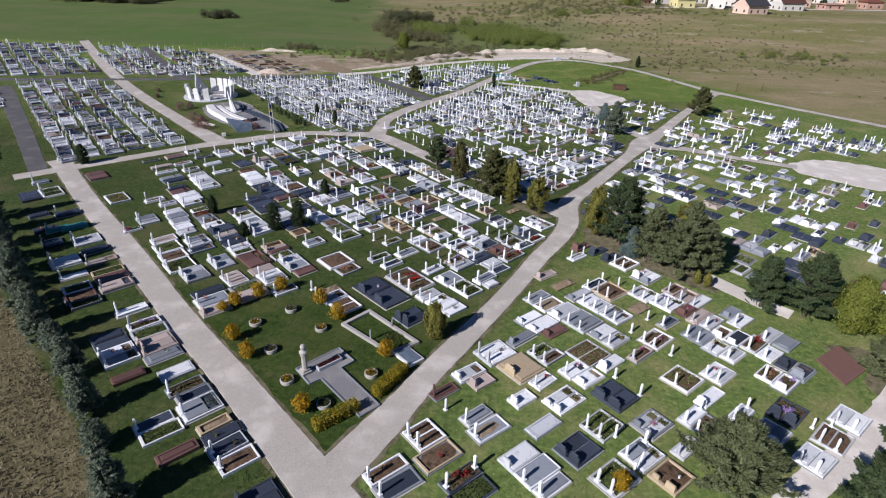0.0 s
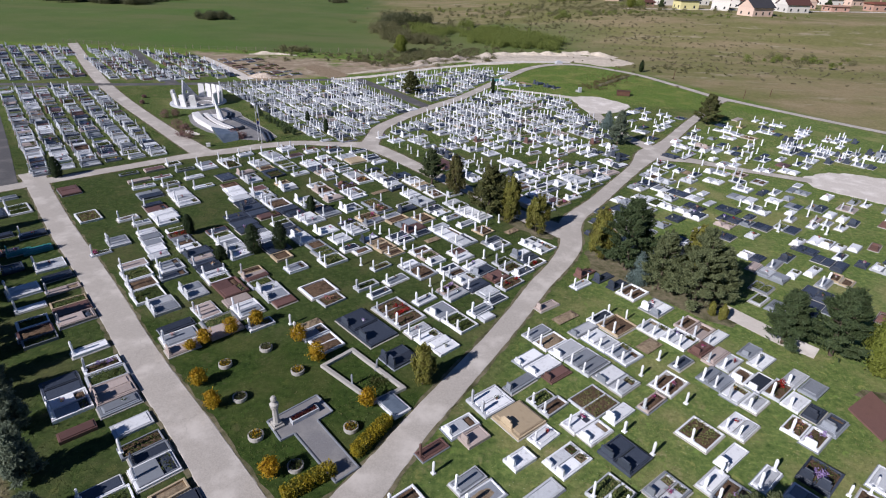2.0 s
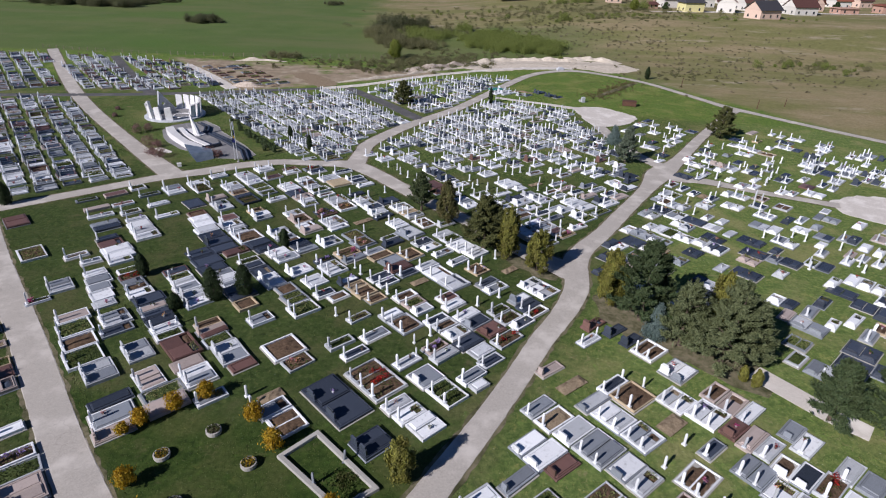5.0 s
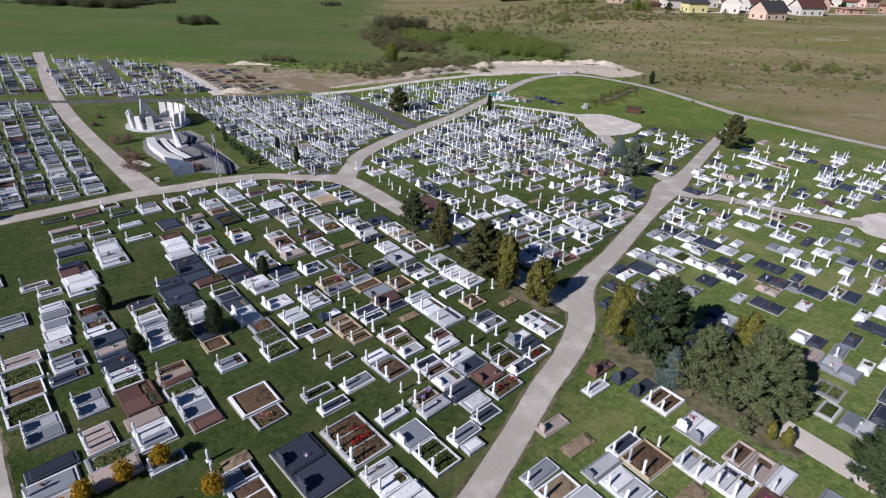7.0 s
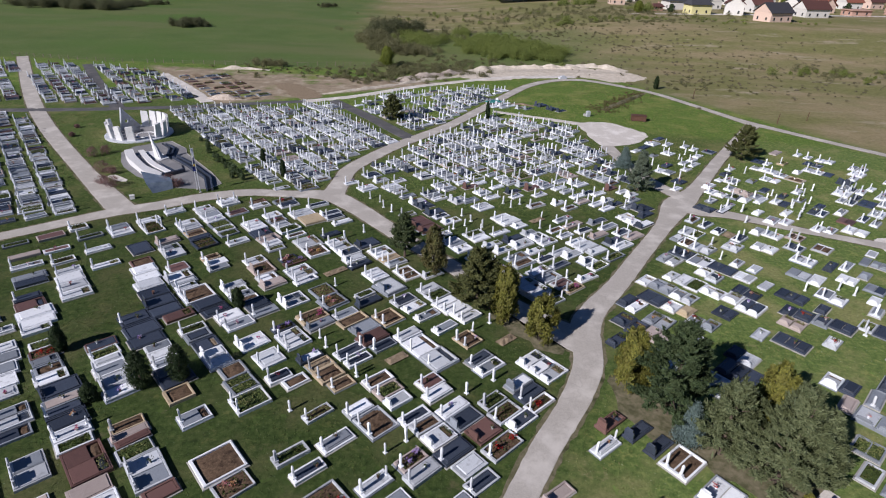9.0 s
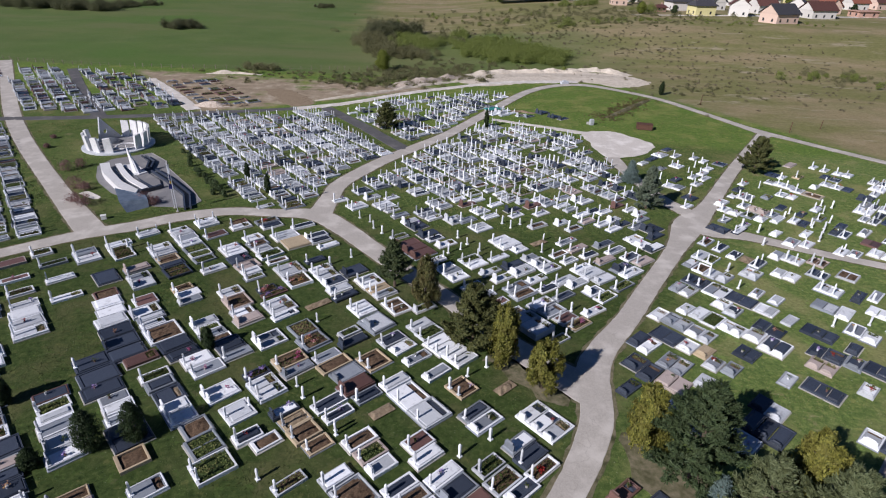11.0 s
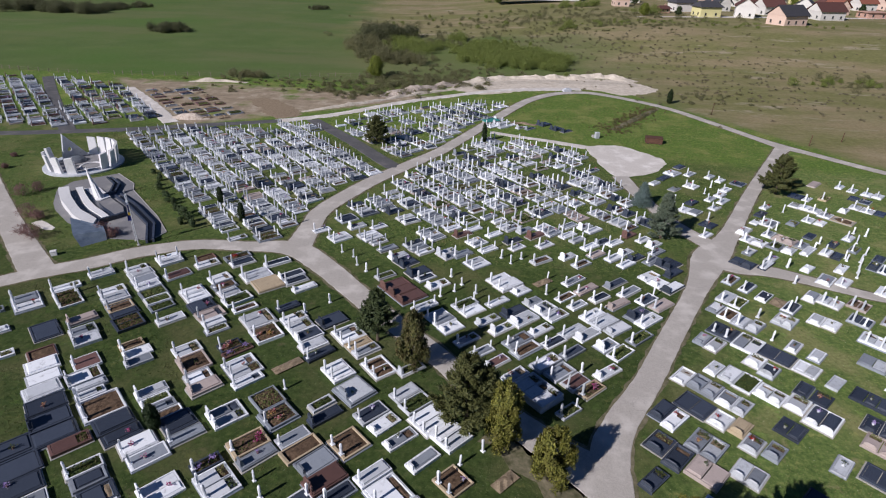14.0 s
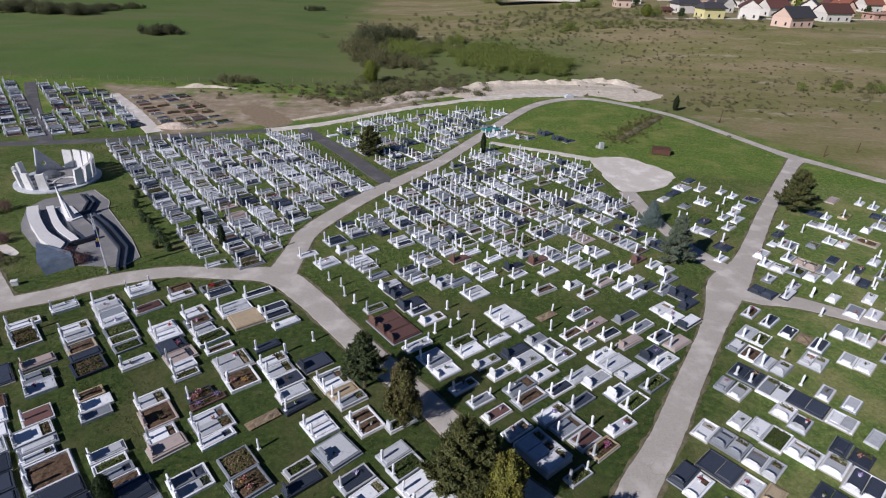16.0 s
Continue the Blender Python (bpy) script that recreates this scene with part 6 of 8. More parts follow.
def grave_field(title, turn, pitch, poly, density, slate, label, first=0.0, pillars=0.0, gap=1.22, clear=1.0, doubles=0.2, run=0.0, lift=1.0, void=()):
    """Fills what is still free of a field with rows of graves, joined into one object."""
    rnd = random.Random(title)
    a = radians(turn)
    ca, sa = math.cos(a), math.sin(a)
    us = [x * ca + y * sa for x, y in poly]
    vs_ = [x * sa - y * ca for x, y in poly]
    taken = [(x * ca + y * sa, x * sa - y * ca, half) for x, y, half in TAKEN]
    verts, faces, mats, names, base = [], [], [], [], 0
    row = math.ceil((min(us) - first) / pitch)
    while first + row * pitch < max(us):
        u = first + row * pitch
        near = [(v, half) for uu, v, half in taken if abs(uu - u) < 2.1]
        v = min(vs_)
        state = True
        while v < max(vs_):
            if rnd.random() < (run if state else 0.35):
                state = not state
            n = 2 if rnd.random() < doubles else 1
            w = gap * (n if n == 1 else 1.85)
            c = v + w / 2
            x, y = u * ca + c * sa, u * sa - c * ca
            free = inside(x, y, poly) and not any(inside(x, y, q) for q in list(void) + SURVEYED) and all(abs(c - q) > clear * (half + 0.1 + w / 2) for q, half in near)
            if free and state and rnd.random() < density:
                col = rnd.choice(SLATE[slate])
                code = f"{rnd.choice('gbb')}{n}{rnd.choice('ev')}" if col == "e" else f"s{n}" if col == "s" else f"{col}{n}" + rnd.choice(["", "", "", "k", "e", "v", "d", "g"] if col != "d" else ["", "", "k"])
                pick = rnd.choice(stock(code, rnd.random() < pillars and col in "wlgr", lift, slate == "earth"))
                t = a + rnd.gauss(0, 0.03)
                rot = np.array([[math.cos(t), -math.sin(t), 0], [math.sin(t), math.cos(t), 0], [0, 0, 1]])
                sc = rnd.uniform(0.9, 1.06)
                shift = np.array([x + rnd.gauss(0, 0.12) * ca, y + rnd.gauss(0, 0.12) * sa, 0])
                for m, kv, kf in pick:
                    if m not in names:
                        names.append(m)
                    verts.append(kv @ rot.T * sc + shift)
                    faces += [tuple(i + base for i in f) for f in kf]
                    mats += [names.index(m)] * len(kf)
                    base += len(kv)
            v += w + (0.03 if rnd.random() < 0.7 else rnd.uniform(0.1, 0.6))
        row += 1
    me = bpy.data.meshes.new(title)
    me.from_pydata(np.concatenate(verts).tolist(), [], faces)
    for m in names:
        me.materials.append(MATS[m])
    me.polygons.foreach_set("material_index", mats)
    me.update()
    return tagged(new(title, me), label, "graves", "", "stuff")


grave_field("graves_middle", 43.0, 3.3, [(-58, 77.5), (-46, 90), (-36.5, 96.3), (-25, 99.8), (-17, 99.3), (-11, 92), (-2, 82.5), (4, 75), (8.5, 71), (9.0, 66), (3.2, 55), (-0.6, 48), (-3.6, 43.5), (-9.5, 46.8), (-13.5, 48.2), (-18.5, 51), (-25.4, 45.6), (-38, 58.5), (-48, 68.5)],
            0.52, "mixed", "further rows of weathered kerbed graves in grass", 1.1, 0.4, clear=0.92, lift=1.1, void=[[(-57.7, 80.2), (-56.8, 82.8), (-45.5, 73.9), (-43.3, 70.8), (-46.2, 69.1), (-40.2, 62.7), (-44.1, 62.9)], [(-40.9, 75.5), (-38.7, 77.4), (-34.2, 76.3), (-30.2, 67.6), (-33.4, 65.6), (-37.4, 70.1)], [(-54.4, 84.5), (-53.3, 85.3), (-46.1, 74.9), (-47.8, 75.2)], [(-42.7, 80.6), (-38.1, 81.5), (-33.4, 74.8), (-32.5, 70.6), (-32.6, 67.8)]])
grave_field("graves_east", 41.0, 3.15, [(-2.6, 33.5), (2.4, 40), (7.4, 51), (12, 60), (17, 58), (23, 51), (28, 45), (28.5, 38), (24, 33), (14, 26), (0, 20), (-5.5, 25.5)], 0.22, "mixed", "scattered pale graves between trimmed grass", -0.16, 0.2, clear=1.0)
grave_field("graves_north_east", 44.5, 2.95, [(15.6, 71), (19.5, 80), (26.5, 92), (32, 99.8), (38, 98.8), (45, 95.0), (52, 89.5), (60, 82.5), (66, 70), (60, 55), (48, 48), (40, 50), (32, 55), (26, 65), (20, 66), (16.5, 68)],
            0.42, "mixed", "loose rows of dark and pale graves in grass", -0.44, 0.35, clear=1.0, run=0.12)
grave_field("graves_upper_east", 44.5, 3.0, [(36.6, 106), (42.4, 114.5), (50, 125), (57, 136), (66, 128), (75, 118), (80, 105), (71, 100.5), (58, 100), (50, 99.5), (41.5, 104.6)], 0.66, "pale", "white graves scattered over the upper east lawn", 0, 0.5, run=0.15)
grave_field("graves_north", 40.0, 3.27, [(-13, 101), (-15.2, 110), (-14, 116.5), (-7.5, 128), (-0.6, 139.5), (5.5, 150), (12, 148), (21, 145), (23, 135), (25.6, 124), (26.8, 114), (27.6, 107), (22, 94), (15, 83.8), (10.6, 78.4), (6, 81), (-1, 87), (-8, 95.5)],
            0.84, "white", "dense rows of white graves with tall slender pillars", -1.37, 0.85, clear=0.95)
grave_field("graves_north_west", 41.0, 3.2, [(-63, 144.2), (-28.6, 104.2), (-20.6, 103.6), (-20.2, 114), (-16.6, 121.5), (-11.2, 130), (-13.6, 133), (-31.5, 155), (-36, 153.5), (-48, 149)], 0.95, "white", "crowded rows of white graves with tall pillars", 0.9, 0.9, clear=0.9)
grave_field("graves_upper_north", 41.0, 3.2, [(-26.5, 158), (-9.5, 135), (-3, 145), (3, 159), (8.5, 171.5), (11, 177), (0, 176), (-12, 170.5), (-22, 161)], 0.7, "white", "white graves with pillars beside the gravel track", 0.1, 0.9, run=0.03)
grave_field("graves_upper_lane", 41.0, 3.2, [(-91.5, 146.2), (-122, 187), (-109, 188), (-75.6, 146.4)], 0.93, "town", "close rows of grey and white kerbed graves", 0.4, 0.15, lift=1.1)
grave_field("graves_gravel_lane", 41.0, 3.2, [(-73.6, 147.8), (-106, 188), (-83.5, 182.5), (-59.5, 151.6)], 0.8, "town", "newer rows of white and grey graves", 0.4, 0.3, lift=1.1)
grave_field("graves_new_earth", 41.0, 3.0, [(-78, 179), (-55, 153.6), (-44, 157), (-64, 181)], 0.55, "earth", "rows of new earth graves in worked soil", 0.4, 0.0)
grave_field("graves_far_west", 41.0, 3.2, [(-96.5, 147), (-127, 187), (-190, 186), (-150, 150), (-130, 138), (-105, 140.5)], 0.93, "town", "far rows of grey kerbed graves", 0.2, 0.15, lift=1.1)
grave_field("graves_west_lane", 41.0, 3.2, [(-62.5, 81.5), (-48.4, 94.4), (-59.4, 106.0), (-80.4, 128.0), (-90.4, 137.8), (-101, 135.2), (-108, 131), (-97, 117.5), (-81, 99), (-67.5, 83.5)], 0.92, "town", "crowded rows of grey and white graves beside the lane", 0.2, 0.25, lift=1.1)
grave_field("graves_outer_west", 41.0, 3.2, [(-70.5, 81), (-84, 96.5), (-100, 115.5), (-112, 129.5), (-150, 128), (-118, 105), (-95, 84), (-80, 74)], 0.92, "town", "rows of dark and grey graves by the asphalt lane", 0.2, 0.15, lift=1.1)


# ---- trees and shrubs ----
def crown_points(shape, h, r, n, rnd):
    """Clump centres, thicker towards the outside, with an uneven outline."""
    if shape == "cone":
        return plume_points(h, r, n, rnd)
    pts = []
    lobes = [(rnd.uniform(0, 6.283), rnd.uniform(0.1, 0.95), rnd.uniform(0.65, 1.25)) for _ in range(14)]
    while len(pts) < n:
        z, a = rnd.random(), rnd.uniform(0, 6.283)
        if shape == "column":
            rr = (math.sin(math.pi * (0.12 + 0.88 * z)) ** 0.6) * (0.92 + 0.12 * math.sin(5 * a))
        elif shape == "spruce":
            tier = (z * 8 + 0.35 * math.sin(3 * a)) % 1
            rr = (1 - z) ** 0.9 * (0.55 + 0.62 * (1 - tier)) + 0.03
            if rnd.random() > 1.05 - z * 0.8:
                continue
        else:
            rr = math.sin(math.pi * (0.1 + 0.86 * z)) ** 0.55 if shape == "broad" else min(1.0, 1.55 * (1 - z)) ** 0.75 * min(1.0, 0.55 + 2.2 * z) + 0.05
            rr *= 0.78 + 0.22 * math.sin(3 * a + z * 7) * math.sin(2 * a - z * 5)
            for la, lz, ls in lobes:
                d = math.cos(a - la) * 0.5 + 0.5 - 1.6 * abs(z - lz)
                if d > 0.55:
                    rr *= 1 + (ls - 1) * (d - 0.55) * 1.6
        q = rr * r * rnd.uniform(0.3, 1.0) ** 0.45 * (1.0 + 0.16 * rnd.gauss(0, 1) * (rnd.random() < 0.4))
        pts.append((q * math.cos(a), q * math.sin(a), z * h))
    return pts


def plume_points(h, r, n, rnd):
    """Clump centres in upright plumes, so that the outline breaks into tips."""
    plumes = []
    for j in range(34):
        z = (j / 34) ** 1.15 * 0.8
        a = j * 2.4 + rnd.gauss(0, 0.3)
        reach = r * (1 - z) ** 0.62 * min(1.0, 0.72 + 1.2 * z) * rnd.uniform(0.45, 0.92)
        plumes.append((reach * math.cos(a), reach * math.sin(a), z * h, h * rnd.uniform(0.2, 0.36) * (1.05 - 0.5 * z), r * rnd.uniform(0.2, 0.34) * (1.1 - 0.6 * z)))
    plumes.append((0, 0, h * 0.62, h * 0.38, r * 0.22))
    pts = []
    while len(pts) < n:
        px, py, pz, ph, pr = rnd.choice(plumes)
        t, a = rnd.random() ** 1.2, rnd.uniform(0, 6.283)
        q = pr * (1 - t) ** 0.6 * min(1.0, 0.55 + 2 * t) * rnd.uniform(0.4, 1.0) ** 0.5
        pts.append((px * (1 + 0.12 * t) + q * math.cos(a), py * (1 + 0.12 * t) + q * math.sin(a), min(h, pz + t * ph)))
    return pts


def bough_crown(h, r, rnd, size, slim, point):
    """A pine's crown: needled twigs along rising boughs, with gaps between the boughs."""
    k = Kit()
    pts, face, grow = [], [], []
    boughs = int(40 + 12 * r)
    for j in range(boughs):
        z = ((j + rnd.random()) / boughs) ** 0.9
        a = j * 2.4 + rnd.gauss(0, 0.35)
        reach = r * ((1 - z) ** point * min(1.0, 0.8 + 1.2 * z) * 1.06 + 0.06) * rnd.uniform(0.62, 1.16)
        d = Vector((math.cos(a), math.sin(a), rnd.uniform(0.0, 0.4) + 0.55 * z)).normalized()
        side = Vector((-math.sin(a), math.cos(a), 0))
        foot = Vector((0, 0, z * h * 0.86 + 0.02 * h))
        for _ in range(int(10 + 8 * reach)):
            s = rnd.uniform(0.25, 1.0) ** 0.65
            c = foot + d * reach * s + side * rnd.gauss(0, 0.11 * reach * (1.2 - s) + 0.06) + Vector((0, 0, rnd.gauss(0, 0.08)))
            t = (d + side * rnd.uniform(-0.7, 0.7) + Vector((0, 0, rnd.uniform(0.1, 0.6)))).normalized()
            for _ in range(17):
                q = c + t * rnd.uniform(0, 0.55)
                pts.append((q.x + rnd.gauss(0, 0.055), q.y + rnd.gauss(0, 0.055), min(h, q.z + rnd.gauss(0, 0.055))))
                face.append((d.x, d.y, 0.75))
                grow.append(tuple(t))
    k.put(*leaf_geo(pts, size, rnd, 0.0, slim, face, grow, 0.75))
    core = [(rnd.gauss(0, 0.25) * r * (1 - i / 500), rnd.gauss(0, 0.25) * r * (1 - i / 500), h * i / 500 * 0.9) for i in range(500)]
    k.put(*leaf_geo(core, size * 1.6, rnd, 0.0, slim))
    return k


def crown_kit(shape, h, r, clumps, leaves, size, rnd, puff, slim=0.32, rise=0.9):
    k = Kit()
    pts, face, grow = [], [], []
    for p in crown_points(shape, h, r, clumps, rnd):
        d = Vector((p[0], p[1], 0))
        d = (d.normalized() if d.length > 0.01 else Vector((0, 0, 1))) + Vector((0, 0, (p[2] / h - 0.35) * 1.2))
        for _ in range(leaves):
            pts.append((p[0] + rnd.gauss(0, puff), p[1] + rnd.gauss(0, puff), max(0.0, p[2] + rnd.gauss(0, puff * 0.8))))
            face.append(tuple(d))
            grow.append((d.x * 0.5, d.y * 0.5, rise))
    return k.put(*leaf_geo(pts, size, rnd, 0.0, slim, face, grow))


LOOK = {  # shape, leaf material, clumps per cubic size, leaf size, puff, bare stem share, words
    "golden": ("cone", "golden_needles", 560, 0.2, 0.1, 0.06, "golden-green conical cypress tree"),
    "cypress": ("column", "cypress_needles", 360, 0.17, 0.12, 0.03, "dark green clipped columnar cypress"),
    "pine": ("leader", "pine_needles", 760, 0.26, 0.26, 0.08, "dense dark green pine tree"),
    "olive": ("leader", "olive_needles", 900, 0.27, 0.28, 0.06, "broad olive-green pine tree"),
    "fir": ("leader", "spruce_needles", 460, 0.22, 0.15, 0.05, "dark green layered spruce tree"),
    "blue": ("spruce", "blue_needles", 380, 0.2, 0.14, 0.04, "pale blue-green spruce tree"),
    "spring": ("broad", "spring_leaves", 520, 0.24, 0.24, 0.1, "bright yellow-green deciduous tree in new leaf"),
    "lane_pine": ("leader", "lane_needles", 760, 0.26, 0.26, 0.2, "dark green young pine with a bare lower stem"),
    "lane_fir": ("leader", "mixed_needles", 760, 0.26, 0.26, 0.05, "broad green pine with lighter tips"),
    "mid": ("cone", "mid_needles", 560, 0.2, 0.11, 0.08, "olive-green conical cypress tree"),
}


def tree(kind, x, y, h, r, label=""):
    shape, leafmat, clumps, size, puff, stem, words = LOOK[kind]
    rnd = random.Random(f"{kind}{x:.0f}{y:.0f}")
    puff *= min(1.0, r / 1.2)
    big = min(1.7, max(0.45, (h * r / 12) ** 0.7))
    ob = thing("tree", label or words + " on the lawn", "tree", pose(x, y, land(x, y), 0, 0, rnd.uniform(0, 360)))
    k = Kit()
    top = Vector((rnd.gauss(0, 0.03) * h, rnd.gauss(0, 0.03) * h, h * 0.86))
    girth = 0.05 + 0.022 * h
    k.limb((0, 0, -0.1), top * 0.45, girth, girth * 0.6, 8)
    k.limb(top * 0.45, top, girth * 0.6, girth * 0.12, 7)
    part("trunk", k.mesh("trunk", "bark"), ob)
    for j in range(7):
        z = rnd.uniform(max(0.12, stem), 0.8)
        a = rnd.uniform(0, 6.283)
        q = r * (1 - z * 0.75) * rnd.uniform(0.6, 0.9)
        s = top * z
        limb = Kit().limb(s, (s.x + q * math.cos(a), s.y + q * math.sin(a), s.z + h * rnd.uniform(0.02, 0.12)), girth * 0.3, girth * 0.06, 5)
        part("limb", limb.mesh("limb", "bark"), ob)
    kit = bough_crown(h * (1 - stem), r, rnd, 0.27, 0.14, 1.05 if kind == "fir" else 0.92 if kind in ("olive", "lane_pine") else 0.75) if shape == "leader" else crown_kit(shape, h * (1 - stem), r, int(clumps * big * (3.0 if shape in ("column", "spruce") else 2.0)), 16, size * (0.95 if shape == "cone" else 0.8), rnd, puff, 0.32 if kind == "spring" else 0.22)
    kit.v = [(a, b, c + h * stem) for a, b, c in kit.v]
    part("crown", kit.mesh("crown", leafmat), ob)
    return ob


def shrub(name, label, category, x, y, h, r, leafmat, clumps=90, size=0.12, stem=0.0, group=""):
    rnd = random.Random(f"{name}{x:.1f}{y:.1f}")
    ob = thing(name, label, category, pose(x, y, land(x, y), 0, 0, rnd.uniform(0, 360)), group)
    for j in range(3):
        a = rnd.uniform(0, 6.283)
        stick = Kit().limb((0.05 * math.cos(a), 0.05 * math.sin(a), -0.05), (r * 0.5 * math.cos(a), r * 0.5 * math.sin(a), stem + h * 0.55), 0.035, 0.012, 5)
        part("branch", stick.mesh("branch", "bark"), ob)
    kit = crown_kit("broad", h - stem, r, clumps, 11, size, rnd, 0.1 * r + 0.04)
    kit.v = [(a, b, c + stem) for a, b, c in kit.v]
    part("foliage", kit.mesh("foliage", leafmat), ob)
    return ob


# clump beside the east lane
tree("golden", 14.9, 64.6, 6.4, 2.1)
tree("pine", 17.4, 62.2, 9.0, 3.5)
tree("blue", 18.0, 59.4, 3.6, 1.15)
tree("olive", 22.9, 56.2, 8.8, 3.3)
tree("olive", 20.0, 58.4, 7.0, 2.5)
tree("olive", 25.0, 56.4, 6.4, 2.3)
tree("golden", 24.6, 53.2, 1.7, 0.45, "small bright green conical shrub under the pine")
tree("golden", 23.8, 53.9, 1.5, 0.4, "small bright green conical shrub under the pine")
tree("golden", 24.4, 61.0, 6.4, 2.2)
tree("pine", 28.7, 49.8, 5.8, 2.0)
tree("pine", 32.3, 48.4, 7.2, 2.7)
tree("spring", 35.0, 46.0, 5.6, 1.9)
tree("spring", 38.0, 46.2, 3.8, 1.5)
tree("olive", 34.6, 39.4, 4.6, 2.4)
tree("olive", 16.6, 27.4, 6.2, 3.3)
tree("pine", 24.8, 24.6, 6.5, 3.0)
tree("pine", 30.6, 30.2, 5.4, 2.2)
# along the middle lane
tree("lane_pine", -5.7, 85.4, 5.4, 1.9)
tree("mid", -2.1, 81.8, 6.0, 1.6)
tree("lane_fir", 2.5, 75.4, 7.1, 2.5)
tree("lane_fir", 3.9, 75.6, 5.6, 1.8)
tree("golden", 5.3, 73.5, 6.5, 1.5)
tree("golden", 8.3, 70.8, 5.1, 1.75)
tree("golden", -3.4, 41.8, 3.9, 1.1)
for cx, cy, ch, cr in ((-24.1, 61.8, 3.5, 0.95), (-21.4, 62.9, 3.4, 0.9), (-27.2, 60.0, 1.6, 0.6), (-20.6, 73.5, 2.2, 0.55), (-33.2, 65.6, 2.5, 0.65)):
    tree("cypress", cx, cy, ch, cr)
# upper lawns
tree("blue", 27.2, 120.0, 3.4, 1.6)
tree("fir", 26.9, 109.4, 6.6, 2.0)
tree("lane_fir", 49.3, 126.8, 6.4, 2.6)
tree("lane_fir", -14.7, 143.8, 5.2, 2.2)
tree("cypress", 5.0, 147.4, 3.6, 0.5)
tree("cypress", -31.7, 114.0, 2.5, 0.45)
tree("cypress", -26.9, 108.9, 2.6, 0.45)
tree("cypress", 50.3, 184.0, 3.4, 0.7)
tree("cypress", -59.8, 81.3, 3.0, 0.9)
# hedge of young spruces along the western fence
for hx, hy, hh, hr in ((-21.7, 23.1, 4.6, 1.15), (-25.4, 27.4, 2.4, 0.7), (-28.2, 30.7, 4.1, 1.0), (-31.6, 34.4, 4.0, 1.0), (-34.8, 37.2, 3.0, 0.9), (-37.3, 38.9, 4.8, 1.15), (-39.8, 41.6, 3.6, 1.0),
                       (-42.0, 43.4, 6.2, 1.5), (-44.6, 46.2, 5.2, 1.35), (-47.0, 48.7, 6.3, 1.5), (-49.8, 51.4, 5.6, 1.4), (-52.6, 54.4, 6.4, 1.5), (-55.6, 57.6, 5.8, 1.4), (-58.6, 61.0, 6.2, 1.5)):
    tree("fir", hx, hy, hh, hr, "young grey-green spruce in the boundary hedge")


# ---- memorial lawn at the fork of the lanes ----
def uv_pose(x, y, z=0.0, turn=44.5):
    return pose(x, y, z, 0, 0, turn)


def build_bust_plaza():
    ob = thing("memorial_plaza", "grey paved T-shaped plaza with pale stone edging", "plaza", pose(0, 0, 0))
    out = [(-14.4, 36.6), (-11.5, 39.6), (-9.9, 38.0), (-10.8, 37.0), (-7.0, 33.0), (-8.3, 31.7), (-12.1, 35.6), (-12.9, 34.9)]
    part("paving", Kit().prism(out, -0.05, 0.10).mesh("paving", "plaza_paving"), ob)
    for i in range(len(out)):
        a, b = Vector((*out[i], 0)), Vector((*out[(i + 1) % len(out)], 0))
        d = b - a
        m = Matrix.Translation(a) @ Matrix.Rotation(math.atan2(d.y, d.x), 4, "Z")
        part("edging", Kit().block(0, d.length, -0.07, 0.05, 0, 0.17, 0.015, m).mesh("edging", "grey_granite"), ob)
    k = Kit()
    k.block(-0.42, 0.42, -0.42, 0.42, 0.1, 0.32, 0.03)
    k.block(-0.3, 0.3, -0.3, 0.3, 0.32, 0.5, 0.03)
    k.turned([(0.27, 0.5), (0.24, 0.6), (0.22, 1.75), (0.29, 1.86), (0.29, 1.95)], 8)
    k.turned([(0.14, 1.95), (0.31, 2.02), (0.33, 2.2), (0.15, 2.34), (0.14, 2.4), (0.21, 2.52), (0.22, 2.7), (0.15, 2.84), (0.03, 2.88)], 12)
    bust = new("memorial_bust", k.mesh("memorial_bust", "concrete"))
    bust.matrix_basis = uv_pose(-13.55, 36.25)
    tagged(bust, "pale stone bust on a tall column", "statue")
    tr = thing("flower_trough", "long stone trough planted with dark red flowers", "planter", uv_pose(-11.85, 37.35, 0.1))
    k = Kit()
    k.block(-1.1, 1.1, -0.3, -0.2, 0, 0.34, 0.02).block(-1.1, 1.1, 0.2, 0.3, 0, 0.34, 0.02).block(-1.1, -1.0, -0.2, 0.2, 0, 0.336, 0.02).block(1.0, 1.1, -0.2, 0.2, 0, 0.336, 0.02)
    part("trough", k.mesh("trough", "pale_granite"), tr)
    rnd = random.Random(2)
    k = Kit().put([(x, y, z + 0.08) for x, y, z in bed_geo(0.4, 2.0, 0.22, rnd)[0]], bed_geo(0.4, 2.0, 0.22, rnd)[1])
    part("earth_bed", k.mesh("earth_bed", "soil"), tr)
    k = Kit().put(*leaf_geo([(rnd.uniform(-1, 1), rnd.uniform(-0.2, 0.2), rnd.uniform(0.26, 0.42)) for _ in range(420)], 0.1, rnd))
    tagged(part("flower_patch", k.mesh("flower_patch", "petals_maroon"), tr), kind="stuff")


build_bust_plaza()


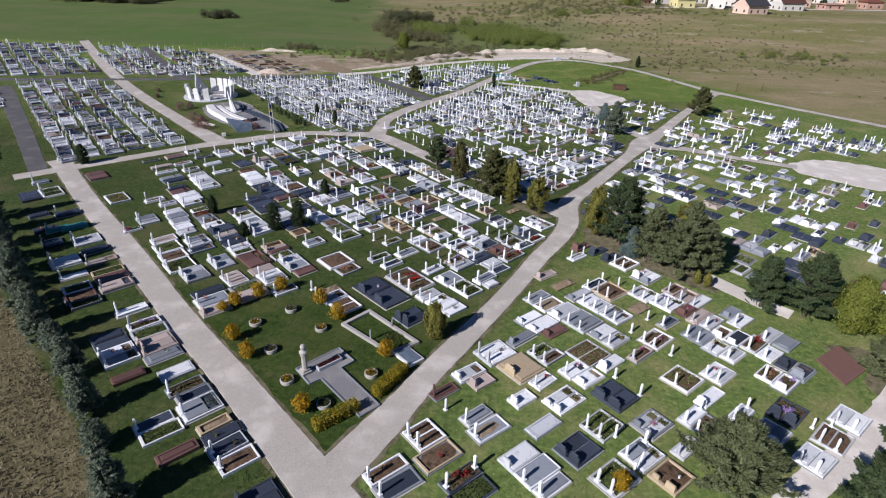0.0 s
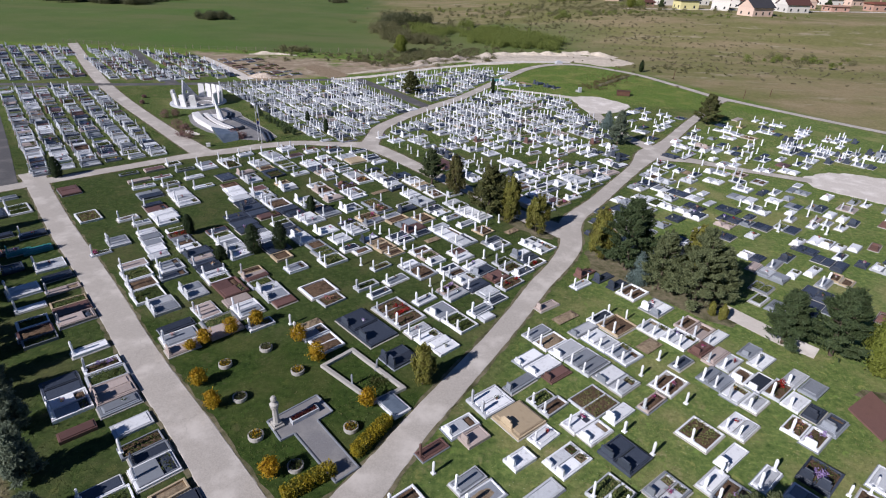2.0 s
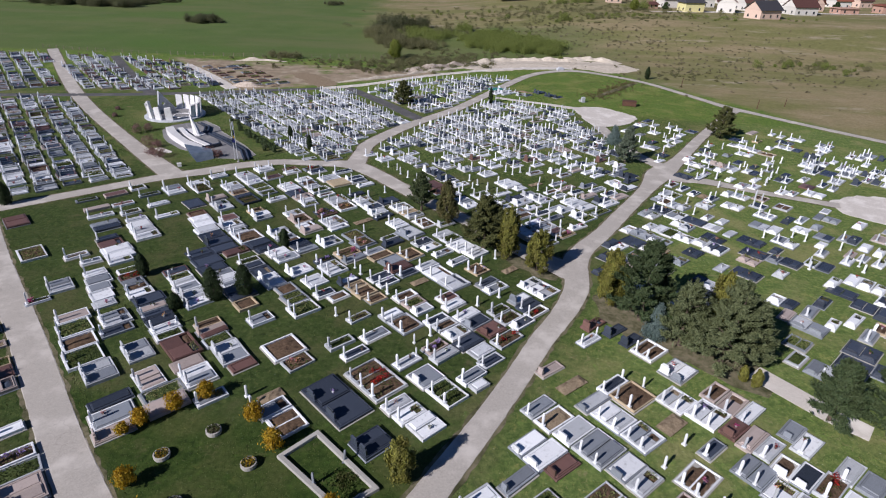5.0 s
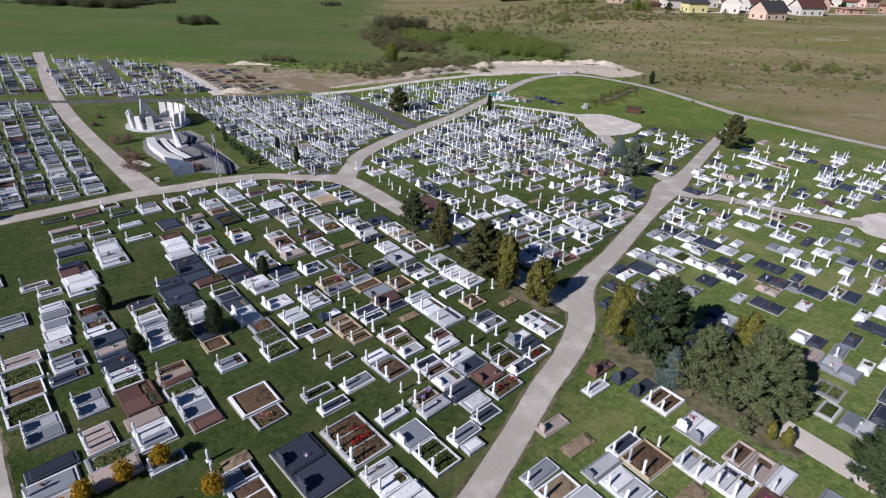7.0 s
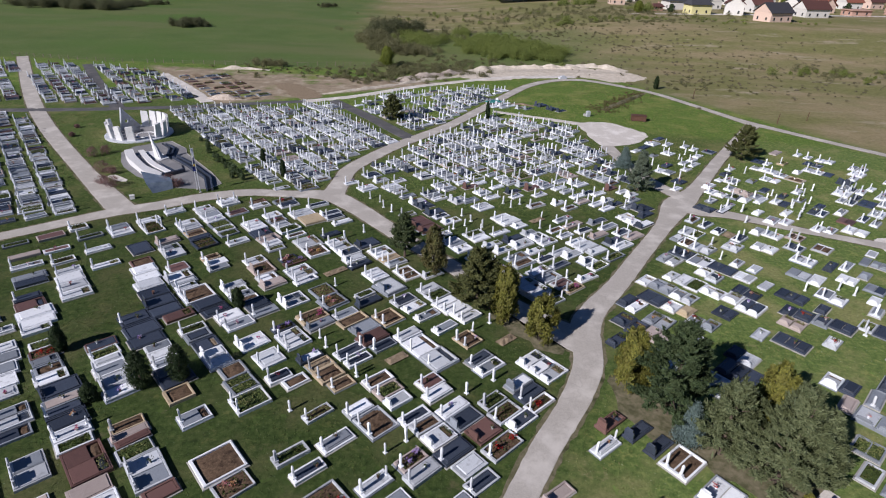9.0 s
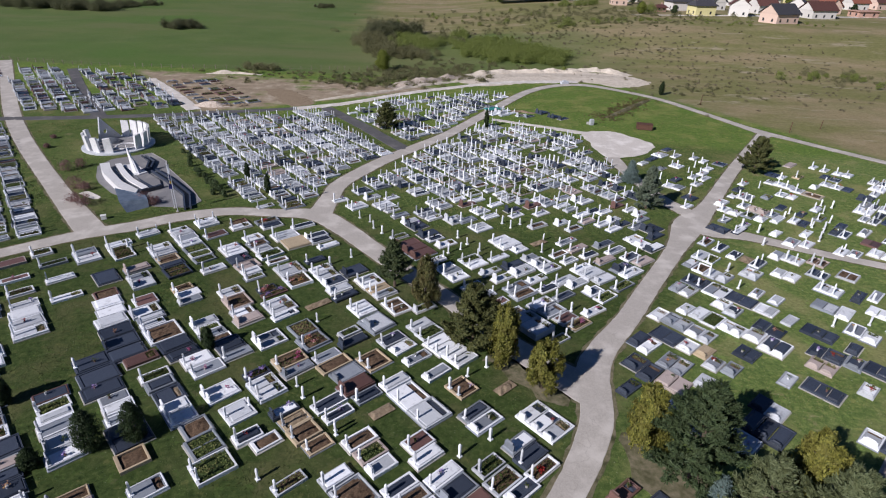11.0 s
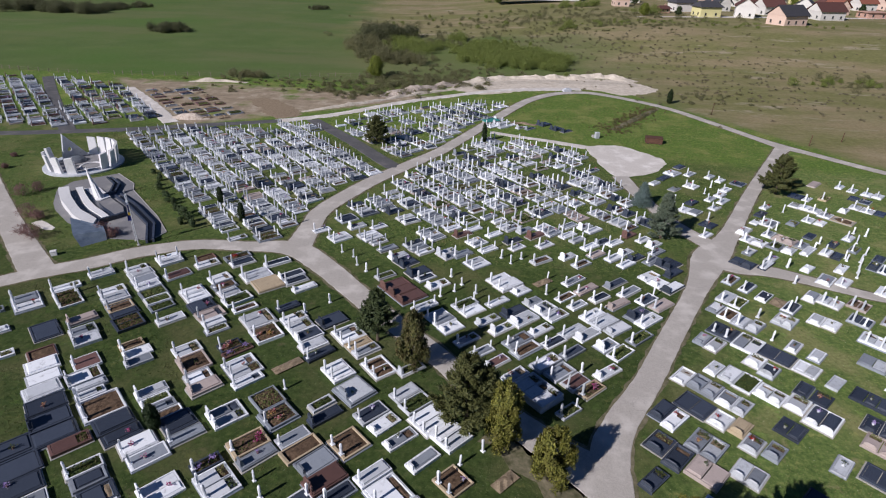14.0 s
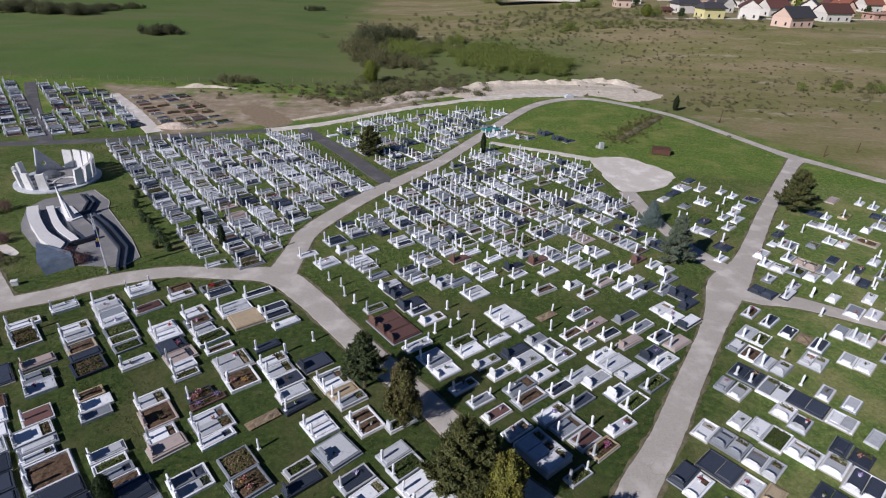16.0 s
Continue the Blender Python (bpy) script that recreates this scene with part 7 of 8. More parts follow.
def planter(x, y, mat):
    rnd = random.Random(f"{x}{y}")
    ob = thing("round_planter", "round concrete planter ring filled with flowers" if mat != "scrub_dark" else "round concrete planter ring with dark leafless plants", "planter", pose(x, y, 0), "planters on the memorial lawn")
    k = Kit().turned([(0.5, -0.05), (0.55, 0.1), (0.55, 0.34), (0.46, 0.36), (0.44, 0.2)], 18, cap=False)
    part("ring", k.mesh("ring", "concrete"), ob)
    part("earth_bed", Kit().turned([(0.47, 0.2), (0.3, 0.27), (0.02, 0.3)], 12).mesh("earth_bed", "soil"), ob)
    pts = []
    for _ in range(190):
        a, q = rnd.uniform(0, 6.283), 0.46 * math.sqrt(rnd.random())
        pts.append((q * math.cos(a), q * math.sin(a), rnd.uniform(0.28, 0.5)))
    tagged(part("flower_patch", Kit().put(*leaf_geo(pts[:110], 0.12, rnd)).mesh("flower_patch", mat), ob), kind="stuff")
    tagged(part("leafage", Kit().put(*leaf_geo(pts[110:], 0.13, rnd)).mesh("leafage", "bed_greens"), ob), kind="stuff")


for x, y, mat in ((-14.7, 35.1, "forsythia_leaves"), (-13.7, 42.2, "forsythia_leaves"), (-19.8, 42.5, "forsythia_leaves"), (-17.2, 44.9, "scrub_dark"), (-8.2, 36.4, "forsythia_leaves"), (-17.2, 38.8, "scrub_dark"), (-11.2, 32.7, "scrub_dark")):
    planter(x, y, mat)
for x, y, h in ((-20.9, 40.0, 1.5), (-18.8, 37.7, 1.6), (-12.6, 31.9, 1.6), (-7.4, 38.8, 1.6), (-12.5, 43.8, 1.75), (-14.7, 46.2, 1.7), (-19.1, 48.3, 1.55), (-20.9, 46.8, 1.6), (-22.6, 45.2, 1.5), (-23.4, 44.2, 1.0), (9.6, 26.6, 1.5)):
    shrub("forsythia_bush", "round clipped forsythia bush in golden yellow bloom", "bush", x, y, h, h * 0.45, "forsythia_leaves", 150, 0.13, 0.35, "forsythia round the memorial lawn")


def box_hedge(ax, ay, bx, by):
    rnd = random.Random(f"{ax}")
    d = Vector((bx - ax, by - ay))
    ob = thing("clipped_hedge", "clipped golden yellow box hedge beside the lane", "hedge", pose(ax, ay, 0, 0, 0, math.degrees(math.atan2(d.y, d.x))), "hedges of the memorial lawn")
    k = Kit()
    for j in range(9):
        x = d.length * (j + 0.5) / 9
        k.limb((x, 0, -0.05), (x + rnd.uniform(-0.15, 0.15), rnd.uniform(-0.2, 0.2), 0.7), 0.03, 0.012, 5)
    part("branch_frame", k.mesh("branch_frame", "bark"), ob)
    pts = []
    while len(pts) < 3600:
        p = [rnd.uniform(0, d.length), rnd.uniform(-0.42, 0.42), rnd.uniform(0.03, 0.92)]
        if max(abs(p[1]) / 0.42, p[2] / 0.92, abs(p[0] / d.length - 0.5) * 2) > rnd.uniform(0.7, 1.0):
            pts.append([c + rnd.gauss(0, 0.035) for c in p])
    part("foliage", Kit().put(*leaf_geo(pts, 0.12, rnd)).mesh("foliage", "hedge_leaves"), ob)


box_hedge(-11.3, 30.2, -8.6, 32.6)
box_hedge(-7.5, 33.9, -5.6, 37.2)


def build_family_plot():
    ob = thing("family_plot", "grass family plot framed by broad pale stone kerbs", "grave plot", pose(0, 0, 0))
    c = [(-11.8, 43.0), (-9.8, 45.3), (-4.9, 40.9), (-7.0, 39.2)]
    for i in range(4):
        a, b = Vector((*c[i], 0)), Vector((*c[(i + 1) % 4], 0))
        d = b - a
        m = Matrix.Translation(a) @ Matrix.Rotation(math.atan2(d.y, d.x), 4, "Z")
        part("kerb", Kit().block(0.0 if i % 2 else -0.17, d.length + (0.0 if i % 2 else 0.17), -0.17, 0.17, 0, 0.26 + 0.004 * (i % 2), 0.02, m).mesh("kerb", "concrete"), ob)
    rnd = random.Random(8)
    part("slab_frame", Kit().block(-0.78, 0.78, -1.26, 1.26, 0, 0.24, 0.02, uv_pose(-5.5, 39.0)).mesh("slab_frame", "white_marble"), ob, "white frame of the sky-tinted slab")
    # This slab's blue is mirrored sky, put into the stone colour.
    part("blue_slab", Kit().block(-0.62, 0.62, -1.1, 1.1, 0, 0.3, 0.02, uv_pose(-5.5, 39.0)).mesh("blue_slab", "polished_slate"), ob, "polished slab in the plot corner, sky reflection tinted into its colour")
    for x, y in ((-9.0, 41.0), (-7.4, 43.0)):
        k = Kit()
        pillar(k, x, y, 1.1, rnd)
        part("headstone", k.mesh("headstone", "grey_granite"), ob)
    pts = [(rnd.gauss(-7.0, 0.5), rnd.gauss(41.4, 0.5), rnd.uniform(0.03, 0.2)) for _ in range(500)]
    tagged(part("planting", Kit().put(*leaf_geo(pts, 0.14, rnd)).mesh("planting", "bed_greens"), ob), kind="stuff")


build_family_plot()


# ---- memorial garden with the large monument ----
def build_monument_garden():
    court = [(-54.0, 111.8), (-56.4, 116.3), (-56.1, 119.5), (-51.5, 123.5), (-47.1, 119.8), (-45.9, 117.4), (-38.1, 109.0), (-34.9, 104.8), (-35.9, 102.5), (-41.0, 102.4), (-48.4, 106.2), (-52.4, 109.8)]
    patch("memorial_forecourt", court, 0.06, "plaza_paving", "dark grey paved forecourt of the monument", "plaza", 0.05, True)
    edging = thing("forecourt_edging", "thin pale stone edging of the forecourt", "kerb", pose(0, 0, 0))
    for a, b in zip(court[3:8], court[4:9]):
        d = Vector((b[0] - a[0], b[1] - a[1], 0))
        part("edge_stone", Kit().block(0, d.length, -0.05, 0.05, 0, 0.09, 0.01, Matrix.Translation((a[0], a[1], 0)) @ Matrix.Rotation(math.atan2(d.y, d.x), 4, "Z")).mesh("edge_stone", "concrete"), edging)
    patch("garden_path", [(-52.6, 105.6), (-51.8, 106.4), (-49.0, 104.6), (-49.6, 103.9)], 0.055, "gravel_track", "short pale path to the forecourt", "path", 0.05)
    cx, cy = -58.9, 126.8
    ob = thing("ring_monument", "white marble ring monument of upright slabs round a triangular stone", "monument", pose(cx, cy, 0))
    part("base", Kit().turned([(5.7, -0.05), (5.7, 0.22), (5.5, 0.26)], 40).mesh("base", "pale_granite"), ob, "pale round stone base")
    part("inner_floor", Kit().turned([(4.1, 0.2), (4.1, 0.30)], 36).mesh("inner_floor", "plaza_paving"), ob, "grey inner floor")
    k = Kit().turned([(1.5, 0.28), (1.52, 0.42), (1.73, 0.42), (1.75, 0.28)], 28, Matrix.Translation((2.0, -1.2, 0)), False)
    part("kerb_ring", k.mesh("kerb_ring", "monument_white"), ob)
    for deg in (186, 208, 233, 258, 283, 104, 86, 68, 50, 338, 358, 16, 33):
        a = radians(deg)
        wide, tall_, lean = 1.3, 2.6 if deg > 180 else 2.9, 0.3
        m = Matrix.Rotation(a, 4, "Z") @ Matrix.Translation((4.75, 0, 0.2))
        k = Kit()
        k.put([(-0.2, -wide / 2, 0), (0.2, -wide / 2, 0), (0.2, wide / 2, 0), (-0.2, wide / 2, 0),
               (-0.2 + lean, -wide * 0.43, tall_ - 0.14), (0.16 + lean, -wide * 0.43, tall_ - 0.2), (0.16 + lean, wide * 0.43, tall_ - 0.06), (-0.2 + lean, wide * 0.43, tall_)],
              [(3, 2, 1, 0), (4, 5, 6, 7), (0, 1, 5, 4), (1, 2, 6, 5), (2, 3, 7, 6), (3, 0, 4, 7)], m)
        part("upright_slab", k.mesh("upright_slab", "monument_white"), ob)
    # triangular stone with a round opening
    k = Kit()
    tri = [(-2.3, 0.0), (2.3, 0.0), (-1.4, 4.7)]
    corners = [math.atan2(z_ - 1.75, x_ + 0.75) % (2 * math.pi) for x_, z_ in tri]
    turns = sorted([t * math.pi / 6 for t in range(12) if all(abs(t * math.pi / 6 - c) > 0.2 for c in corners)] + corners)
    count = len(turns)
    hole = [(-0.75 + 0.42 * math.cos(t), 1.75 + 0.42 * math.sin(t)) for t in turns]
    rim = []
    for hx, hy in hole:
        d = Vector((hx + 0.75, hy - 1.75)).normalized()
        best = 9
        for i in range(3):
            p, q = Vector(tri[i]), Vector(tri[(i + 1) % 3])
            e = q - p
            den = d.x * e.y - d.y * e.x
            if abs(den) > 1e-6:
                s = ((p.x + 0.75) * e.y - (p.y - 1.75) * e.x) / den
                if 0 < s < best:
                    best = s
        rim.append((-0.75 + d.x * best, 1.75 + d.y * best))
    vs = [(x, s, z) for s in (-0.22, 0.22) for x, z in hole] + [(x, s, z) for s in (-0.22, 0.22) for x, z in rim]
    fs = []
    for i in range(count):
        j = (i + 1) % count
        c2, c3 = 2 * count, 3 * count
        fs += [(i, j, c2 + j, c2 + i), (count + j, count + i, c3 + i, c3 + j), (j, i, count + i, count + j), (c2 + i, c2 + j, c3 + j, c3 + i)]
    k.put(vs, fs, Matrix.Translation((-2.9, 2.5, 0.25)) @ Matrix.Rotation(radians(62), 4, "Z") @ Matrix.Scale(0.88, 4))
    part("triangle_stone", k.mesh("triangle_stone", "pale_granite"), ob, "pale grey triangular stone with a round opening")
    k = Kit().turned([(1.4, 0.2), (1.45, 0.4), (1.25, 0.75), (0.75, 1.0), (0.05, 1.1)], 16, Matrix.Translation((-1.6, 0.6, 0)))
    part("boulder", k.mesh("boulder", "slate_blocks"), ob, "dark rounded boulder")
    # stepped monument with the spire
    ship = thing("stepped_monument", "white stepped monument with black bands, a leaning spire and slate prow", "monument", pose(0, 0, 0))

    def band(name, left, right, z0, z1, material, label="", drop=0.0):
        """A low wall between two lines; drop lowers its top towards the end."""
        left, right = smooth_line(left, 0.9), smooth_line(right, 0.9)
        n = min(len(left), len(right))
        pick = lambda line: [line[round(i * (len(line) - 1) / (n - 1))] for i in range(n)]
        left, right = pick(left), pick(right)
        top = [z1 - drop * i / (n - 1) for i in range(n)]
        vs = [(p[0], p[1], z) for i in range(n) for p, z in ((left[i], z0), (left[i], top[i]), (right[i], top[i]), (right[i], z0))]
        fs = [(0, 1, 2, 3), tuple(4 * n - 1 - c for c in range(4))]
        for i in range(n - 1):
            fs += [(4 * i + c, 4 * i + (c + 1) % 4, 4 * i + 4 + (c + 1) % 4, 4 * i + 4 + c) for c in range(4)]
        me = Kit().put(vs, fs).mesh(name, material)
        bm = bmesh.new()
        bm.from_mesh(me)
        bmesh.ops.recalc_face_normals(bm, faces=bm.faces)
        bm.to_mesh(me)
        bm.free()
        return part(name, me, ship, label)

    outer = [(-54.6, 114.3), (-52.6, 111.5), (-50.1, 109.0), (-47.5, 106.5), (-45.6, 105.2), (-43.9, 104.6)]
    inner = [(-53.5, 115.0), (-51.8, 112.6), (-49.7, 110.3), (-47.8, 108.4), (-45.9, 107.2), (-44.4, 106.2)]
    edge1 = [(-53.0, 115.5), (-51.2, 113.4), (-49.3, 111.2), (-47.4, 109.4), (-45.6, 108.1), (-44.0, 106.9)]
    edge2 = [(-52.3, 116.0), (-50.6, 113.9), (-48.7, 111.8), (-46.8, 110.0), (-45.0, 108.7), (-43.4, 107.4)]
    edge3 = [(-51.6, 116.4), (-50.0, 114.5), (-48.2, 112.5), (-46.3, 110.7), (-44.4, 109.3), (-42.9, 108.0)]
    band("hull_wall", outer, inner, 0, 1.25, "monument_white", "broad white outer wall", 0.45)
    # Dark treads: the shade behind each white step, put into the colour.
    band("black_tread", inner, edge1, 0, 0.5, "dark_granite", "dark tread, shade behind the wall put into its colour", 0.1)
    band("white_step", edge1, edge2, 0, 0.85, "monument_white", "", 0.3)
    band("black_tread", edge2, edge3, 0, 0.4, "dark_granite", "dark tread, shade behind the wall put into its colour", 0.1)
    for name, ring, z, mat, words in (("plinth", [(-52.4, 116.4), (-50.6, 117.0), (-47.2, 114.0), (-47.8, 112.6), (-48.3, 112.4), (-49.9, 114.2)], 0.42, "monument_white", "white plinth of the spire"),
                                      ("lower_deck", [(-48.3, 112.4), (-47.3, 114.0), (-43.9, 111.2), (-42.5, 108.9), (-42.9, 108.0), (-44.4, 109.3), (-46.3, 110.7)], 0.3, "plaza_paving", "grey raised deck"),
                                      ("upper_deck", [(-54.0, 120.7), (-52.0, 121.6), (-48.9, 118.2), (-48.6, 115.2), (-50.6, 117.0), (-52.4, 118.2)], 0.26, "plaza_paving", "grey raised deck")):
        part(name, Kit().prism(ring, 0, z).mesh(name, mat), ship, words)
    for a, b in zip([(-42.4, 108.9), (-43.0, 107.9), (-44.3, 106.4), (-43.7, 104.7)], [(-43.0, 107.9), (-44.3, 106.4), (-43.7, 104.7), (-43.2, 104.4)]):
        d = Vector((b[0] - a[0], b[1] - a[1], 0))
        part("black_end", Kit().block(0, d.length, -0.2, 0.2, 0, 0.62, 0.02, Matrix.Translation((a[0], a[1], 0)) @ Matrix.Rotation(math.atan2(d.y, d.x), 4, "Z")).mesh("black_end", "dark_granite"), ship)
    m = Matrix.Translation((-48.7, 113.7, 0.4)) @ Matrix.Rotation(radians(-20), 4, "Z")
    k = Kit().put([(-0.55, -0.3, 0), (0.35, -0.3, 0), (0.35, 0.3, 0), (-0.55, 0.3, 0), (-0.95, -0.14, 3.3), (-0.42, -0.14, 2.3), (-0.42, 0.14, 2.3), (-0.95, 0.14, 3.3), (-1.1, 0, 4.3)],
                  [(3, 2, 1, 0), (0, 1, 5, 4), (1, 2, 6, 5), (2, 3, 7, 6), (3, 0, 4, 7), (4, 5, 8), (5, 6, 8), (6, 7, 8), (7, 4, 8)], m)
    part("spire", k.mesh("spire", "monument_white"), ship, "tall white leaning spire")
    k = Kit().put([(0.42, -0.28, 0), (0.85, -0.28, 0), (0.85, 0.28, 0), (0.42, 0.28, 0), (-0.3, -0.12, 2.2), (0.0, -0.12, 1.9), (0.0, 0.12, 1.9), (-0.3, 0.12, 2.2)],
                  [(3, 2, 1, 0), (4, 5, 6, 7), (0, 1, 5, 4), (1, 2, 6, 5), (2, 3, 7, 6), (3, 0, 4, 7)], m)
    part("side_fin", k.mesh("side_fin", "pale_granite"), ship, "lower leaning stone fin")
    k = Kit().put([(-46.9, 105.0, 1.35), (-44.0, 100.9, 1.15), (-41.0, 102.4, 1.15), (-41.7, 103.2, 1.35), (-46.0, 104.3, 0), (-42.8, 100.1, 0), (-40.9, 102.2, 0), (-43.0, 103.5, 0)],
                  [(0, 1, 2, 3), (7, 6, 5, 4), (1, 5, 6, 2), (0, 4, 5, 1), (2, 6, 7, 3), (3, 7, 4, 0)])
    part("prow", k.mesh("prow", "polished_slate"), ship, "slate-faced prow of stone blocks")
    for pts in ([(-51.1, 121.0), (-48.6, 118.8), (-47.6, 115.8), (-48.4, 114.7)], [(-51.7, 120.9), (-49.3, 118.6), (-48.3, 115.9)], [(-46.8, 114.5), (-43.0, 111.2), (-38.0, 106.2), (-35.8, 101.8)], [(-46.4, 115.1), (-42.4, 111.8), (-37.3, 106.6), (-35.2, 102.2)]):
        wall = thing("low_wall", "low angular black granite wall on the forecourt", "wall", pose(0, 0, 0), "black forecourt walls")
        for a, b in zip(pts, pts[1:]):
            d = Vector((b[0] - a[0], b[1] - a[1], 0))
            mm = Matrix.Translation((a[0], a[1], 0.05)) @ Matrix.Rotation(math.atan2(d.y, d.x), 4, "Z")
            part("segment", Kit().block(0, d.length + 0.12, -0.13, 0.13, 0, 0.45, 0.02, mm).mesh("segment", "dark_granite"), wall)
    for j, (x, y) in enumerate(((-36.5, 101.2), (-37.4, 102.3))):
        pole = thing("flag_pole", "tall grey flag pole with a hanging blue, white and yellow flag" if j == 0 else "tall bare grey flag pole", "flag pole", pose(x, y, 0))
        part("pole", Kit().turned([(0.06, 0), (0.05, 4.0), (0.035, 6.6)], 8).mesh("pole", "steel_sheet"), pole)
        part("foot", Kit().turned([(0.18, 0), (0.18, 0.12)], 10).mesh("foot", "concrete"), pole)
        if j == 0:
            for q, (z0, z1, mat) in enumerate(((5.2, 6.5, "white_marble"), (4.3, 5.2, "flag_cloth_blue"), (3.9, 4.3, "flag_cloth_yellow"), (3.2, 3.9, "flag_cloth_blue"))):
                vs = [(-0.05 - 0.75 * c / 6 * (0.6 + 0.4 * math.sin(z0)), 0.10 * math.sin(c * 1.9 + z * 2) + s, z) for s in (-0.012, 0.012) for z in (z0, z1) for c in range(7)]
                fs = [(i, i + 1, i + 8, i + 7) for i in range(6)] + [(14 + i + 7, 14 + i + 8, 14 + i + 1, 14 + i) for i in range(6)]
                part("flag", Kit().put(vs, fs).mesh("flag", mat), pole, "hanging cloth flag panel")
    for x, y, h, r in ((-59.8, 113.9, 1.5, 1.3), (-58.6, 115.6, 1.3, 1.0), (-54.4, 107.6, 1.6, 1.4), (-52.6, 106.9, 1.2, 1.0), (-49.6, 101.8, 1.5, 1.3), (-51.4, 102.6, 1.3, 1.1), (-42.2, 103.6, 1.5, 1.3), (-40.6, 103.0, 1.2, 1.0), (-69.6, 123.8, 0.7, 0.6), (-72, 129, 0.6, 0.6)):
        shrub("red_shrub", "reddish purple budding shrub on the memorial lawn", "shrub", x, y, h, r, "purple_shrub", 75, 0.12, 0.15, "red shrubs of the memorial garden")
    for x, y, h in ((-46.4, 124.2, 0.7), (-44.0, 121.5, 1.1), (-43.2, 119.6, 0.6), (-42.4, 118.1, 1.2), (-40.6, 115.9, 0.8), (-39.1, 113.9, 1.5), (-38.0, 113.3, 0.9), (-36.8, 111.3, 0.9), (-35.4, 110.0, 1.4), (-34.5, 109.0, 1.6), (-33.4, 107.9, 1.2), (-32.4, 106.7, 1.1), (-34.2, 107.2, 1.0)):
        shrub("dwarf_conifer", "small dark green conifer in a row on the lawn", "shrub", x, y, h, h * 0.42, "pine_needles", 70, 0.13, 0.05, "conifer row by the monument")
    box = thing("white_lamp_box", "small white ground box on the memorial lawn", "box", pose(-44.6, 98.0, 0, 0, 0, 30))
    part("body", Kit().block(-0.3, 0.3, -0.22, 0.22, 0, 0.5, 0.04).mesh("body", "monument_white"), box)
    part("lid", Kit().block(-0.34, 0.34, -0.26, 0.26, 0.5, 0.56, 0.02).mesh("lid", "monument_white"), box)


build_monument_garden()


# ---- village, scrub and distance ----
def house(x, y, w, d, h, turn, wall, roof, label, ridge=2.4):
    """A village house; most have a gabled roof, the lower-pitched ones a hipped roof."""
    w, d, h, ridge = w * 0.84, d * 0.84, h * 0.86, ridge * 0.95
    ob = thing("house", label, "house", pose(x, y, land(x, y) - 0.2, 0, 0, turn), "houses of the far village")
    part("wall", Kit().block(-w / 2, w / 2, -d / 2, d / 2, 0, h, 0.01).mesh("wall", wall), ob)
    k = Kit()
    o = 0.7
    k.put([(-w / 2 - o, -d / 2 - o, h - 0.15), (w / 2 + o, -d / 2 - o, h - 0.15), (w / 2 + o, d / 2 + o, h - 0.15), (-w / 2 - o, d / 2 + o, h - 0.15),
           (-w / 2 - o, -d / 2 - o, h + 0.1), (w / 2 + o, -d / 2 - o, h + 0.1), (w / 2 + o, d / 2 + o, h + 0.1), (-w / 2 - o, d / 2 + o, h + 0.1),
           (-w / 2 + d * 0.12, 0, h + ridge), (w / 2 - d * 0.12, 0, h + ridge)],
          [(3, 2, 1, 0), (0, 1, 5, 4), (1, 2, 6, 5), (2, 3, 7, 6), (3, 0, 4, 7), (4, 5, 9, 8), (6, 7, 8, 9), (5, 6, 9), (7, 4, 8)])
    if ridge > 2.7:
        up, e = ridge * 1.15, 0.22
        k = Kit()
        for s in (-1, 1):
            k.put([(a * (w / 2 + o), s * (d / 2 + o), h - 0.2 + b) for b in (0, e) for a in (-1, 1)] + [(a * (w / 2 + o), 0, h + up + b) for b in (0, e) for a in (-1, 1)],
                  [(0, 1, 3, 2), (4, 6, 7, 5), (2, 3, 7, 6), (0, 4, 5, 1), (0, 2, 6, 4), (1, 5, 7, 3)])
        for s in (-1, 1):
            g = Kit().put([(s * w / 2 + c, y_, z_) for c in (-0.12, 0.12) for y_, z_ in ((-d / 2, h - 0.05), (d / 2, h - 0.05), (0, h + up * 0.98))], [(0, 1, 2), (5, 4, 3), (0, 3, 4, 1), (1, 4, 5, 2), (2, 5, 3, 0)])
            part("gable", g.mesh("gable", wall), ob)
    rf = part("roof", k.mesh("roof", roof), ob)
    part("chimney", Kit().block(w * 0.2, w * 0.2 + 0.6, 0.5, 1.1, h + 0.6, h + ridge + 0.7, 0.02).mesh("chimney", "bare_block"), rf)
    for side, q, length in ((-1, "x", w), (1, "x", w), (-1, "y", d), (1, "y", d)):
        n = max(2, int(length / 4))
        for f in range(max(1, int(h / 2.8))):
            for j in range(n):
                c = -length / 2 + length * (j + 0.5) / n
                z = 0.9 + 2.8 * f
                k, s = Kit(), Kit()
                if q == "x":
                    k.block(c - 0.42, c + 0.42, side * d / 2 - 0.06, side * d / 2 + 0.06, z, z + 1.15, 0.01)
                    s.block(c - 0.68, c + 0.68, side * d / 2 - 0.04, side * d / 2 + 0.12 * side + 0.02, z - 0.1, z - 0.01, 0.01) if side > 0 else s.block(c - 0.68, c + 0.68, -d / 2 - 0.14, -d / 2 + 0.04, z - 0.1, z - 0.01, 0.01)
                else:
                    k.block(side * w / 2 - 0.06, side * w / 2 + 0.06, c - 0.42, c + 0.42, z, z + 1.15, 0.01)
                    s.block(side * w / 2 - 0.1, side * w / 2 + 0.1, c - 0.68, c + 0.68, z - 0.1, z - 0.01, 0.01)
                win = part("window", k.mesh("window", "window_dark"), ob)
                part("sill", s.mesh("sill", "concrete"), win)
    return ob


